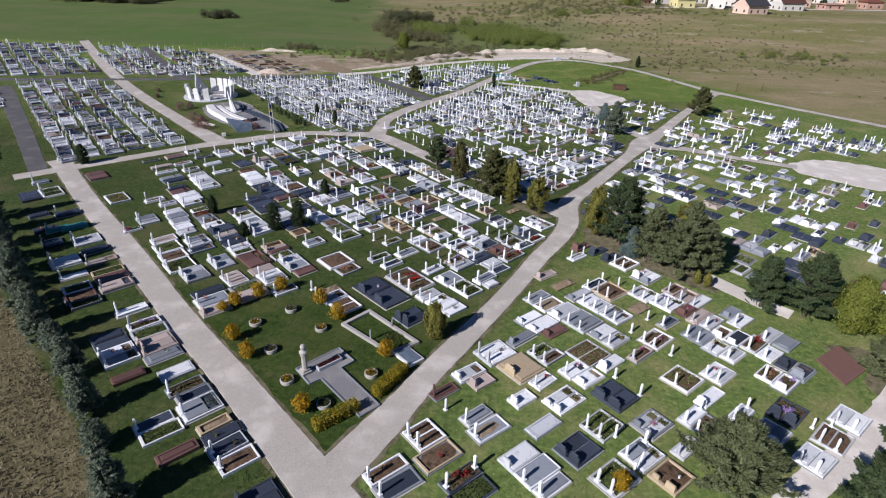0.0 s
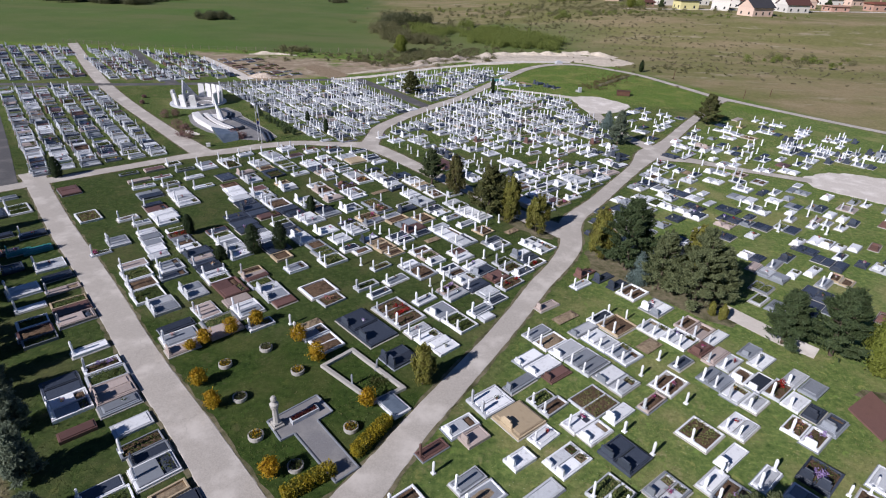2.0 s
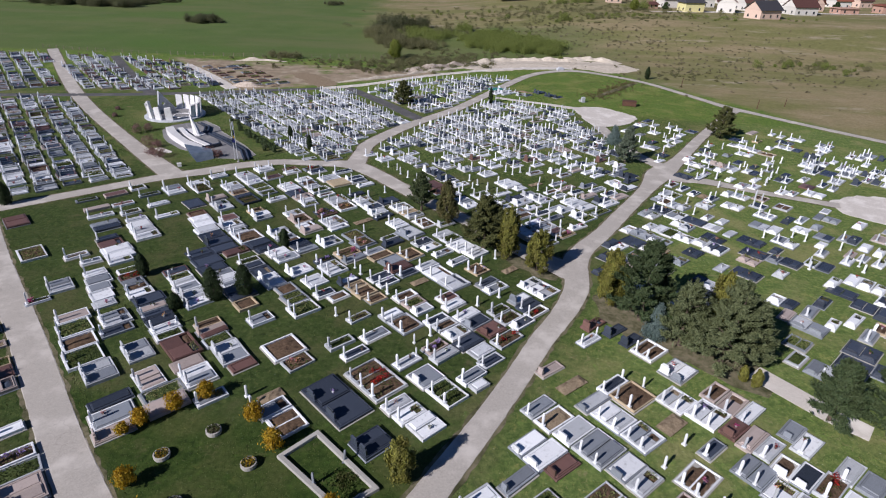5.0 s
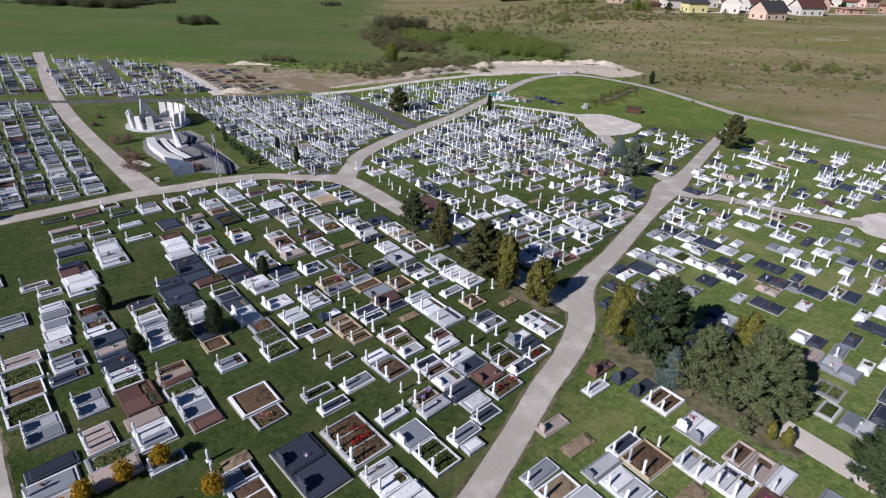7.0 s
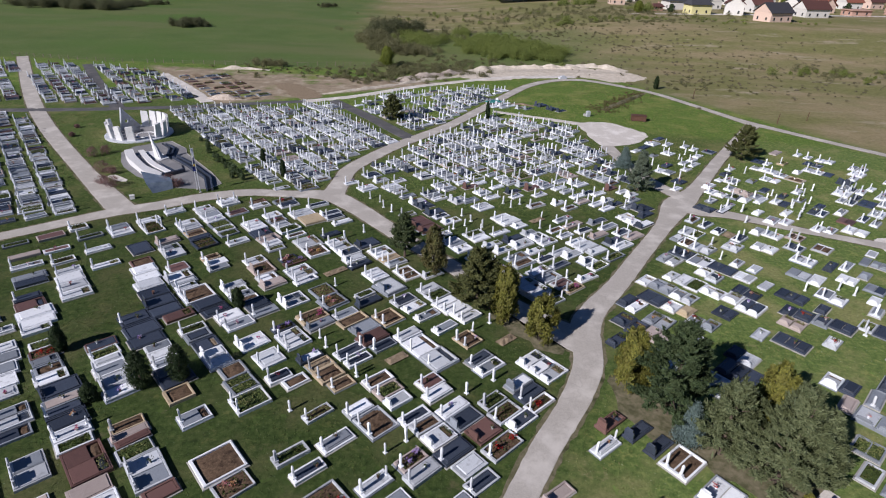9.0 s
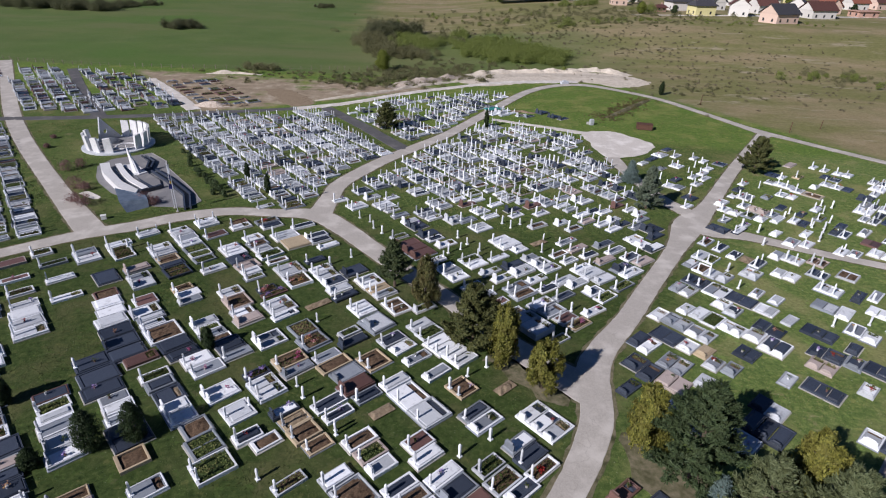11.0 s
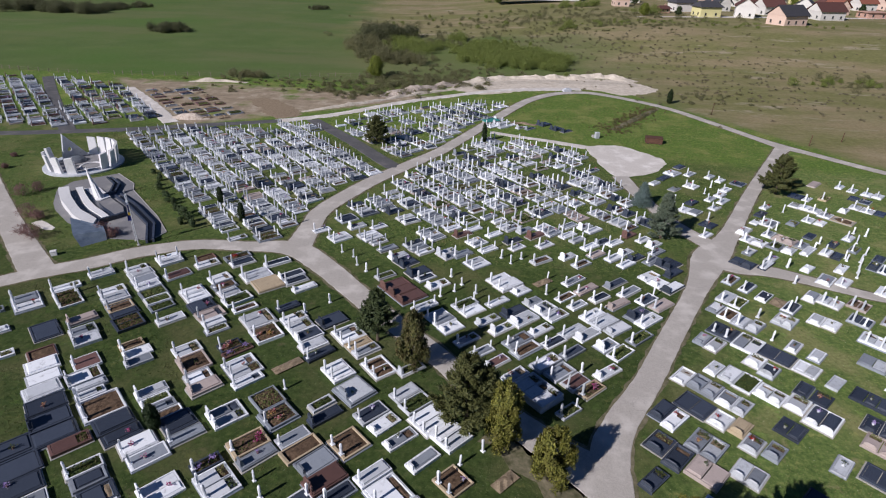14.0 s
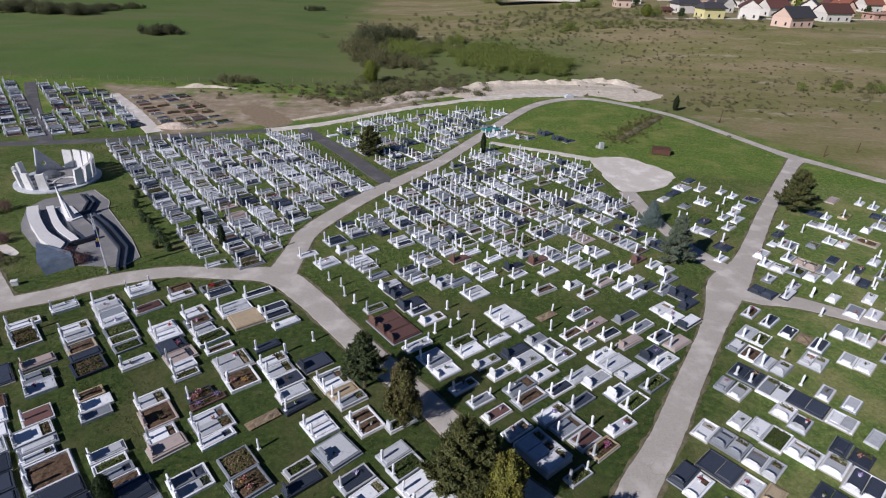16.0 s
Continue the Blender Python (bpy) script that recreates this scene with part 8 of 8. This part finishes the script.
house(109, 330, 12, 9.5, 5.2, 12, "yellow_plaster", "dark_tiles", "yellow two-storey house with a dark roof")
house(128, 334, 12, 10, 5.8, 70, "house_plaster", "maroon_tiles", "white house with a brown-red tiled roof", 3.0)
house(134, 306, 15, 11, 4.6, 24, "peach_plaster", "dark_tiles", "peach-coloured house with a dark tiled roof", 3.4)
house(165, 334, 15, 11, 4.6, 12, "house_plaster", "maroon_tiles", "white house under a wide brown roof", 3.2)
house(106, 354, 14, 10, 5.0, 14, "house_plaster", "dark_tiles", "white house with a blue-black roof")
house(80, 374, 9, 8, 4.6, 5, "peach_plaster", "red_tiles", "cream house with a low tiled roof", 1.8)
house(146, 350, 14, 10, 4.8, 20, "house_plaster", "maroon_tiles", "house with a steep red tiled roof", 3.4)
house(167, 358, 14, 10, 5.2, 60, "house_plaster", "dark_tiles", "house under a dark grey roof", 3.2)
house(194, 384, 14, 10, 4.6, 10, "house_plaster", "maroon_tiles", "house under a bright red tiled roof", 2.8)
house(196, 350, 13, 9, 3.4, 10, "bare_block", "bare_block", "unplastered red block house under construction", 0.4)
house(226, 364, 12, 9, 4.6, 10, "bare_block", "red_tiles", "red block house near the field edge", 1.0)
house(118, 387, 12, 9, 4.6, 8, "house_plaster", "maroon_tiles", "white house behind the village street", 2.6)
house(207, 400, 13, 10, 4.8, 12, "house_plaster", "maroon_tiles", "white house with a rust-red roof", 3.2)
house(186, 364, 12, 9, 4.4, 100, "peach_plaster", "red_tiles", "cream gabled house with a brown roof", 3.4)
house(127, 364, 12, 9, 4.8, 105, "house_plaster", "dark_tiles", "white gabled house with a dark roof", 3.4)
house(154, 384, 12, 9, 4.8, 12, "house_plaster", "maroon_tiles", "white house with a red roof behind the street", 3.0)
house(93, 342, 6, 5, 2.4, 14, "bare_block", "maroon_tiles", "small shed with an orange tiled roof", 1.4)
for x, y, w, d, h, turn, wall, roof, label in (
        (62, 420, 12, 9, 4.6, 6, "house_plaster", "maroon_tiles", "white house with a dark red roof at the village edge"),
        (92, 402, 11, 9, 4.8, 96, "house_plaster", "maroon_tiles", "white gabled house with a brown-red roof"),
        (128, 398, 12, 9, 5.0, 14, "peach_plaster", "maroon_tiles", "cream house with a dark red roof"),
        (150, 396, 11, 9, 4.8, 100, "house_plaster", "red_tiles", "white gabled house with an orange-red roof"),
        (172, 402, 12, 10, 5.0, 15, "house_plaster", "dark_tiles", "white house with a slate-grey roof"),
        (194, 384, 12, 9, 4.8, 102, "house_plaster", "maroon_tiles", "white gabled house with a maroon roof"),
        (216, 392, 12, 10, 4.8, 12, "house_plaster", "red_tiles", "white house with a wide red roof"),
        (236, 404, 12, 9, 4.6, 20, "peach_plaster", "maroon_tiles", "cream house with a brown roof by the road"),
        (160, 424, 12, 9, 5.0, 8, "house_plaster", "maroon_tiles", "white house in the back row of the village"),
        (118, 428, 12, 9, 5.0, 8, "house_plaster", "red_tiles", "white house with a red roof in the back row"),
        (200, 428, 12, 9, 5.0, 98, "yellow_plaster", "maroon_tiles", "yellow house in the back row of the village")):
    house(x, y, w, d, h, turn, wall, roof, label, 3.4)
for x, y, h in ((96, 328, 4.0), (112, 352, 4.5), (84, 344, 3.6), (148, 352, 4.2), (170, 372, 5.0), (204, 372, 4.4), (132, 374, 4.6), (90, 384, 5.0), (222, 366, 4.0), (182, 398, 5.2)):
    tree("spring" if int(x) % 3 else "pine", x, y, h, h * 0.42, "garden tree between the village houses")
shed = thing("long_hall", "long low hall with a pale blue sheet metal roof", "hall", pose(38, 404, 6.8, 0, 0, 4))
part("wall", Kit().block(-24, 24, -8, 8, 0, 3.0, 0.02).mesh("wall", "house_plaster"), shed)
part("roof", Kit().put([(-24.6, -8.6, 2.9), (24.6, -8.6, 2.9), (24.6, 8.6, 2.9), (-24.6, 8.6, 2.9), (-24.6, 0, 5.2), (24.6, 0, 5.2)], [(3, 2, 1, 0), (0, 1, 5, 4), (2, 3, 4, 5), (1, 2, 5), (3, 0, 4)]).mesh("roof", "steel_sheet"), shed)
road("village_street", [(74, 318), (90, 322), (102, 325), (118, 330), (136, 334), (168, 341), (240, 356)], [2.5, 3, 4, 5, 5, 4, 4], 0.06, "gravel_track", "pale gravel street in front of the village houses", 0.4)


def far_car(x, y, turn, mat, label):
    ob = thing("car", label, "car", pose(x, y, land(x, y), 0, 0, turn))
    body = Kit().prism([(-2.1, 0.3), (2.1, 0.3), (2.1, 0.75), (1.4, 0.88), (0.9, 1.35), (-1.0, 1.4), (-1.7, 0.95), (-2.1, 0.85)], -0.82, 0.82)
    body.v = [(a, c, b) for a, b, c in body.v]
    part("body", body.mesh("body", mat), ob)
    g = Kit().prism([(-1.5, 0.92), (1.25, 0.9), (0.84, 1.3), (-0.95, 1.33)], -0.835, 0.835)
    g.v = [(a, c, b) for a, b, c in g.v]
    part("glass", g.mesh("glass", "window_dark"), ob)
    for wx in (-1.3, 1.3):
        for wy in (-0.74, 0.74):
            m = Matrix.Translation((wx, wy, 0.31)) @ Matrix.Rotation(math.pi / 2, 4, "X")
            part("wheel", Kit().turned([(0.2, -0.11), (0.31, -0.1), (0.31, 0.1), (0.2, 0.11)], 14, m).mesh("wheel", "dark_granite"), ob)


far_car(127, 332.5, 15, "car_paint", "dark car parked on the village street")


def build_mound(name, pts, label, material, seed, height, width):
    """A heap of tipped gravel along a line."""
    rnd = random.Random(seed)
    line = smooth_line(pts, 1.2)
    vs, fs, w = [], [], 9
    for i, (x, y) in enumerate(line):
        a, b = line[max(0, i - 1)], line[min(len(line) - 1, i + 1)]
        d = Vector((b[0] - a[0], b[1] - a[1])).normalized()
        end = ease(min(i, len(line) - 1 - i) / 4)
        for j in range(w):
            s = j / (w - 1) * 2 - 1
            o = s * width * (0.6 + 0.4 * noise.noise((x * 0.1, seed, 0)))
            hgt = height * end * max(0, 1 - s * s) * (0.2 + 1.5 * abs(noise.noise((x * 0.22, y * 0.22, seed))) + 0.8 * abs(noise.noise((x * 0.7, y * 0.7 + o, seed))))
            px, py = x - d.y * o, y + d.x * o
            vs.append((px, py, land(px, py) + hgt - 0.06 * (abs(s) == 1) + 0.02))
        if i:
            fs += [((i - 1) * w + j, i * w + j, i * w + j + 1, (i - 1) * w + j + 1) for j in range(w - 1)]
    me = bpy.data.meshes.new(name)
    me.from_pydata(vs, [], [f[::-1] for f in fs])
    me.materials.append(MATS[material])
    bm = bmesh.new()
    bm.from_mesh(me)
    bmesh.ops.recalc_face_normals(bm, faces=bm.faces)
    if sum(f.normal.z for f in bm.faces) < 0:
        bmesh.ops.reverse_faces(bm, faces=bm.faces)
    bm.to_mesh(me)
    bm.free()
    return tagged(new(name, me), label, "mound", "", "stuff")


build_mound("gravel_heaps", [(1, 199.5), (7, 204.5), (14, 207.5), (23, 209.5), (31, 210.5), (37, 213.5), (43, 213.0), (48, 208)], "long low heap of tipped white gravel behind the ring lane", "white_gravel", 3, 1.0, 3.4)
build_mound("gravel_apron", [(4, 197.5), (16, 202.4), (30, 204.6), (42, 205.0), (48, 203.5)], "spread white gravel at the foot of the heaps", "white_gravel", 4, 0.22, 4.4)
build_mound("gravel_edge", [(-34, 163.6), (-24, 171.4), (-14, 180.6), (-6, 187.4), (2, 193.4)], "pale gravel tipped along the edge of the track", "white_gravel", 14, 0.5, 1.1)
build_mound("rubble_heap", [(-19, 180.0), (-13, 186.5), (-6, 193.0), (1, 199.5)], "bank of brown rubble along the gravel track", "rubble", 5, 1.1, 3.8)
build_mound("soil_heap", [(-58.6, 155.6), (-54.6, 155.0), (-50.8, 156.2)], "heaps of pinkish grey rubble beside the asphalt lane", "rubble", 6, 1.9, 1.9)
build_mound("soil_bank", [(-70, 188.5), (-62, 190.0), (-55, 189.6)], "pale bank of dug soil at the meadow edge", "white_gravel", 7, 0.8, 1.2)
build_mound("dug_earth", [(10.6, 161.6), (13.4, 161.0), (16.0, 160.0)], "reddish heaps of earth beside the upper graves", "dry_soil", 8, 0.6, 1.2)
build_mound("ditch_bank", [(31.4, 158.6), (34.8, 163.2), (38.8, 168.6), (43.2, 174.6), (46.0, 178.6)], "overgrown brown bank across the upper lawn", "verge_soil", 9, 0.5, 1.7)


def build_leaf_scatter(name, label, areas, leafmat, seed, size=0.3):
    """Many shrubs of one sort, joined: lobed crowns of small leaves that look outwards."""
    rnd = random.Random(seed)
    k = Kit()
    for x, y, sx_, sy_, n, h in areas:
        for _ in range(n):
            px, py = x + rnd.gauss(0, sx_), y + rnd.gauss(0, sy_)
            hh = h * rnd.uniform(0.45, 1.2)
            r = hh * rnd.uniform(0.5, 0.85) * (1.6 if h < 1.3 else 1.0)
            z = land(px, py)
            pts, face, grow = [], [], []
            lobes = [(rnd.gauss(0, 0.4) * r, rnd.gauss(0, 0.4) * r, rnd.uniform(0.3, 0.75) * hh, rnd.uniform(0.3, 0.6)) for _ in range(5)]
            for _ in range(max(60, int(300 * hh))):
                lx, ly, lz, lr = rnd.choice(lobes)
                d = Vector((rnd.gauss(0, 1), rnd.gauss(0, 1), rnd.gauss(0.25, 1))).normalized()
                q = rnd.uniform(0.5, 1.0) ** 0.5
                pts.append((px + lx + d.x * r * lr * q * 1.5 + rnd.gauss(0, 0.2 * r), py + ly + d.y * r * lr * q * 1.5 + rnd.gauss(0, 0.2 * r), max(z, z + lz + d.z * hh * lr * q * 0.9 + rnd.gauss(0, 0.16 * hh))))
                face.append((d.x, d.y, d.z + 0.3))
                grow.append((d.x * 0.4, d.y * 0.4, 1.0))
            k.put(*leaf_geo(pts, size * (0.6 + 0.07 * hh), rnd, 0.0, 0.36, face, grow, 0.6))
    return tagged(new(name, k.mesh(name, leafmat)), label, "shrubs", "", "stuff")


build_leaf_scatter("scrub_thicket", "tangled olive-brown thicket beyond the ring lane", [(-36, 252, 3.5, 6, 40, 3.0), (-27, 236, 4.5, 5, 50, 2.6), (-19, 226, 4, 2.5, 36, 2.2), (-12, 262, 5, 5, 16, 2.2)], "scrub_brown", 21, 0.32)
build_leaf_scatter("dark_thicket", "dark bare thicket in the meadow", [(-30, 276, 4.5, 4, 40, 4.2), (-35, 268, 3, 4, 18, 3.4), (-117.5, 276, 3.2, 3.5, 44, 2.4), (-215, 330, 10, 4, 50, 4.0), (-190, 326, 5, 3, 40, 3.6), (-180, 326, 3, 3, 26, 3.4), (-179.5, 340, 3, 3, 20, 2.6), (-177, 350, 3, 3, 18, 2.6), (-172, 359, 2.5, 2, 10, 2.2), (-83.4, 374, 3, 2, 10, 2.4)], "scrub_dark", 22, 0.36)
build_leaf_scatter("willow_thicket", "pale green willow thicket behind the gravel heaps", [(4, 238, 4, 6, 56, 2.3), (13, 236, 5, 7, 84, 2.5), (21, 232, 4.5, 6, 70, 2.6), (28, 227, 2.5, 4, 34, 2.5), (8, 258, 6, 5, 26, 1.9), (-18, 250, 5, 9, 44, 2.6), (-3.4, 269, 1.5, 1.5, 8, 2.6), (38, 284, 2, 2, 5, 2.4)], "scrub_green", 23, 0.32)
build_leaf_scatter("scattered_scrub", "low brown weeds and shrubs over the dry field", [(40, 300, 34, 24, 110, 0.8), (20, 322, 34, 22, 130, 1.2), (62, 326, 26, 14, 90, 1.2), (30, 268, 20, 10, 60, 0.6), (70, 290, 16, 7, 60, 0.7), (-2, 214, 9, 4, 50, 0.7), (112, 216, 10, 5, 30, 1.1)], "scrub_brown", 24, 0.26)
build_leaf_scatter("field_bushes", "green bushes dotted over the dry field", [(30, 320, 30, 16, 16, 1.6), (81, 334, 4, 3, 8, 3.0), (-22, 300, 14, 30, 8, 1.6), (111, 214, 9, 4, 16, 2.0), (12, 417, 5, 3, 8, 3.0), (62, 369, 6, 3, 12, 2.6), (49, 368, 4, 3, 8, 2.4), (82, 298, 26, 4, 60, 0.9)], "scrub_green", 25, 0.3)
build_leaf_scatter("edge_weeds", "rough weeds and twigs along the gravel and rubble", [(-24, 186, 8, 5, 110, 0.8), (-8, 200, 8, 5, 90, 0.9), (-16, 196, 8, 5, 60, 1.0), (-40, 190, 14, 4, 60, 0.6), (62, 190, 6, 5, 40, 0.5), (-58, 196, 3, 1.5, 20, 1.6)], "scrub_brown", 26, 0.26)
build_leaf_scatter("ditch_weeds", "rusty brown weeds along the ditch of the upper lawn", [(31.4, 158.8, 1.6, 1.8, 60, 0.3), (34.8, 164.4, 1.5, 1.9, 70, 0.35), (38.8, 169.6, 1.6, 1.9, 70, 0.35), (43.2, 175.4, 1.6, 1.8, 60, 0.3)], "rusty_weeds", 27, 0.16)
build_leaf_scatter("field_weeds", "thin dry weeds standing over the fallow field", [(80, 235, 30, 26, 330, 0.45), (50, 260, 26, 20, 220, 0.5), (105, 200, 18, 18, 130, 0.4), (70, 200, 8, 10, 70, 0.4)], "dry_weeds", 31, 0.2)
tree("spring", -23.8, 202.0, 5.4, 2.3, "bright yellow-green tree at the meadow edge")
tree("spring", 79.5, 324, 5.0, 2.4, "yellow-green tree below the village")


def build_fence():
    rnd = random.Random(4)
    line = smooth_line([(-135, 197.5), (-124.1, 195.4), (-106.9, 193.0), (-91.9, 193.2), (-58.8, 196.0), (-34.6, 200.4), (-26, 202)], 2.6)
    ob = thing("field_fence", "thin weathered wooden post and wire fence along the meadow", "fence", pose(0, 0, 0))
    for x, y in line:
        part("post", Kit().block(x - 0.05, x + 0.05, y - 0.05, y + 0.05, -0.2, rnd.uniform(1.0, 1.3), 0.01).mesh("post", "fence_wood"), ob)
    for z in (0.45, 0.95):
        k = Kit()
        for a, b in zip(line, line[1:]):
            k.limb((a[0], a[1], z), (b[0], b[1], z), 0.012, 0.012, 4)
        part("wire", k.mesh("wire", "fence_wood"), ob)
    for x, y, h in ((67.8, 153.0, 2.2), (75.8, 156.4, 2.0), (57.0, 174.5, 2.6)):
        p = new("field_post", Kit().turned([(0.09, -0.2), (0.08, h * 0.6), (0.06, h)], 7).mesh("field_post", "rust_metal"))
        p.matrix_basis = pose(x, y, 0, 2, 1, 0)
        tagged(p, "leaning rusty post at the dry field edge", "post")


build_fence()


# ---- small things of the lawns ----
def lawn_things():
    ob = thing("garbage_container", "rusty brown metal container beside the gravel yard", "container", pose(37.4, 150.8, 0, 0, 0, -8))
    part("body", Kit().block(-1.5, 1.5, -0.8, 0.8, 0.1, 1.1, 0.05).mesh("body", "rust_metal"), ob)
    part("rim", Kit().block(-1.6, 1.6, -0.88, 0.88, 1.1, 1.2, 0.03).mesh("rim", "rust_metal"), ob)
    for sx_ in (-1.1, 1.1):
        part("skid", Kit().block(sx_ - 0.1, sx_ + 0.1, -0.8, 0.8, 0, 0.1, 0.01).mesh("skid", "dark_granite"), ob)
    ob = thing("stone_fountain", "small pale stone block fountain by the gravel yard", "fountain", pose(27.0, 152.6, 0, 0, 0, 20))
    part("block", Kit().block(-0.4, 0.4, -0.3, 0.3, 0, 1.2, 0.08).mesh("block", "pale_granite"), ob)
    part("basin", Kit().block(-0.6, 0.6, 0.3, 0.95, 0, 0.45, 0.04).mesh("basin", "concrete"), ob)
    ob = thing("concrete_block", "pale concrete block lying on the ring lane", "block", pose(27.0, 193.2, 0.04, 0, 0, 25))
    part("block", Kit().block(-1.1, 1.1, -0.5, 0.5, 0, 0.6, 0.06).mesh("block", "pale_granite"), ob)
    part("cap", Kit().block(-0.6, 0.6, -0.35, 0.35, 0.6, 0.85, 0.06).mesh("cap", "pale_granite"), ob)
    ob = thing("tarpaulin_stack", "stack of stone covered by a teal tarpaulin", "stack", pose(6.6, 160.6, 0, 0, 0, 30))
    part("stone_block", Kit().block(-1.6, 1.6, -0.8, 0.8, 0, 0.5, 0.03).mesh("stone_block", "concrete"), ob)
    part("tarpaulin", Kit().block(-1.7, 1.7, -0.9, 0.9, 0.5, 0.66, 0.12).mesh("tarpaulin", "teal_cloth"), ob)
    patch("brown_slab", [(29.9, 41.5), (33.0, 43.7), (33.4, 40.3), (30.5, 38.2)], 0.14, "brown_granite", "flat reddish brown covered grave area", "slab", 0.0, True)


lawn_things()
for gx, gy, code in ((17.6, 160.6, "d2"), (19.9, 157.6, "d2"), (21.6, 156.2, "d1"), (12.6, 157.4, "l1e"), (14.4, 157.0, "g1"), (6.4, 163.4, "g2"), (8.3, 162.6, "w1"), (9.6, 161.0, "w1"), (8.4, 159.4, "l2"), (10.6, 159.0, "w1"), (12.0, 160.2, "s1"), (6.8, 158.0, "w2"), (9.0, 157.2, "l1")):
    grave_at("north", gx, gy, code)
grave_at("west", -49.2, 59.0, "q1")


def build_grass(name, label, material, x0, x1, y0, y1, per_m2, tall, wide, keep, seed):
    """Standing blades of grass, kept off the lanes and paving."""
    rng = np.random.default_rng(seed)
    n = int((x1 - x0) * (y1 - y0) * per_m2)
    px, py = rng.uniform(x0, x1, n), rng.uniform(y0, y1, n)
    cell = 0.25
    w, h = int((x1 - x0) / cell) + 1, int((y1 - y0) / cell) + 1
    bare = np.zeros((h, w), bool)
    gx, gy = x0 + cell * (np.arange(w) + 0.5), y0 + cell * (np.arange(h) + 0.5)
    for x, y, reach in COVERED:
        i0, i1 = int((x - reach - x0) / cell), int((x + reach - x0) / cell) + 2
        j0, j1 = int((y - reach - y0) / cell), int((y + reach - y0) / cell) + 2
        if i1 > 0 and j1 > 0 and i0 < w and j0 < h:
            i0, j0 = max(0, i0), max(0, j0)
            bare[j0:j1, i0:i1] |= (gx[None, i0:i1] - x) ** 2 + (gy[j0:j1, None] - y) ** 2 < reach ** 2
    for poly in PAVED:
        xs, ys = [a for a, b in poly], [b for a, b in poly]
        for j in range(max(0, int((min(ys) - y0) / cell)), min(h, int((max(ys) - y0) / cell) + 1)):
            for i in range(max(0, int((min(xs) - x0) / cell)), min(w, int((max(xs) - x0) / cell) + 1)):
                if inside(gx[i], gy[j], poly):
                    bare[j, i] = True
    ok = ~bare[((py - y0) / cell).astype(int).clip(0, h - 1), ((px - x0) / cell).astype(int).clip(0, w - 1)] & keep(px, py)
    px, py = px[ok], py[ok]
    n = len(px)
    a = rng.uniform(0, 2 * np.pi, n)
    size = rng.uniform(0.5, 1.3, n) * (0.75 + 0.5 * np.sin(px * 0.31 + np.sin(py * 0.23) * 2) * np.sin(py * 0.27 + 1.3))
    hh, ww = tall * size.clip(0.3, 2), wide * rng.uniform(0.6, 1.3, n)
    lean = rng.normal(0, 0.45, (n, 2)) * hh[:, None]
    v = np.empty((n, 3, 3))
    v[:, 0] = np.stack([px - np.cos(a) * ww / 2, py - np.sin(a) * ww / 2, np.full(n, -0.01)], 1)
    v[:, 1] = np.stack([px + np.cos(a) * ww / 2, py + np.sin(a) * ww / 2, np.full(n, -0.01)], 1)
    v[:, 2] = np.stack([px + lean[:, 0], py + lean[:, 1], hh], 1)
    me = bpy.data.meshes.new(name)
    me.from_pydata(v.reshape(-1, 3).tolist(), [], np.arange(3 * n).reshape(-1, 3).tolist())
    me.materials.append(MATS[material])
    me.update()
    return tagged(new(name, me), label, "grass", "", "stuff")


PAVED.append([(-14.4, 36.6), (-11.5, 39.6), (-9.9, 38.0), (-10.8, 37.0), (-7.0, 33.0), (-8.3, 31.7), (-12.1, 35.6), (-12.9, 34.9)])
PAVED.append([(-65.3, 126.9), (-63.6, 130.9), (-59.6, 132.6), (-55.6, 130.9), (-53.9, 126.9), (-55.6, 122.9), (-59.6, 121.2), (-63.6, 122.9)])
east_of = lambda x, y: (x - 0.0) * 110 - (y - 40) * 60 > 0
build_grass("grass_near", "lush green lawn grass between the graves", "grass_blades", -58, 42, 18, 74, 22, 0.07, 0.10, lambda x, y: (x + y > 0.6) & ~east_of(x, y), 1)
build_grass("grass_near_east", "pale dry lawn grass between the east graves", "grass_blades_pale", -10, 42, 18, 74, 16, 0.10, 0.10, lambda x, y: (x - 0.6 * y < 12) & east_of(x, y), 5)
build_grass("grass_middle", "lush green lawn grass of the middle fields", "grass_blades", -95, 62, 74, 100, 15, 0.08, 0.12, lambda x, y: (x + y > -6) & ~east_of(x, y), 2)
build_grass("grass_middle_east", "pale lawn grass of the east field", "grass_blades_pale", 8, 66, 70, 100, 12, 0.11, 0.12, lambda x, y: (x - 0.6 * y < 10) & east_of(x, y), 6)
build_grass("grass_upper", "pale lawn grass of the upper fields", "grass_blades_pale", -125, 72, 100, 192, 8, 0.14, 0.16, lambda x, y: (y < 146 + 0.45 * (x + 60)) & (x < 118 - 0.4 * y), 3)
build_grass("grass_dry_field", "tall dry grass of the unmown field", "dry_blades", -62, -14, 14, 56, 26, 0.26, 0.14, lambda x, y: (y < 26.2 - 0.917 * (x + 24.9)), 4)
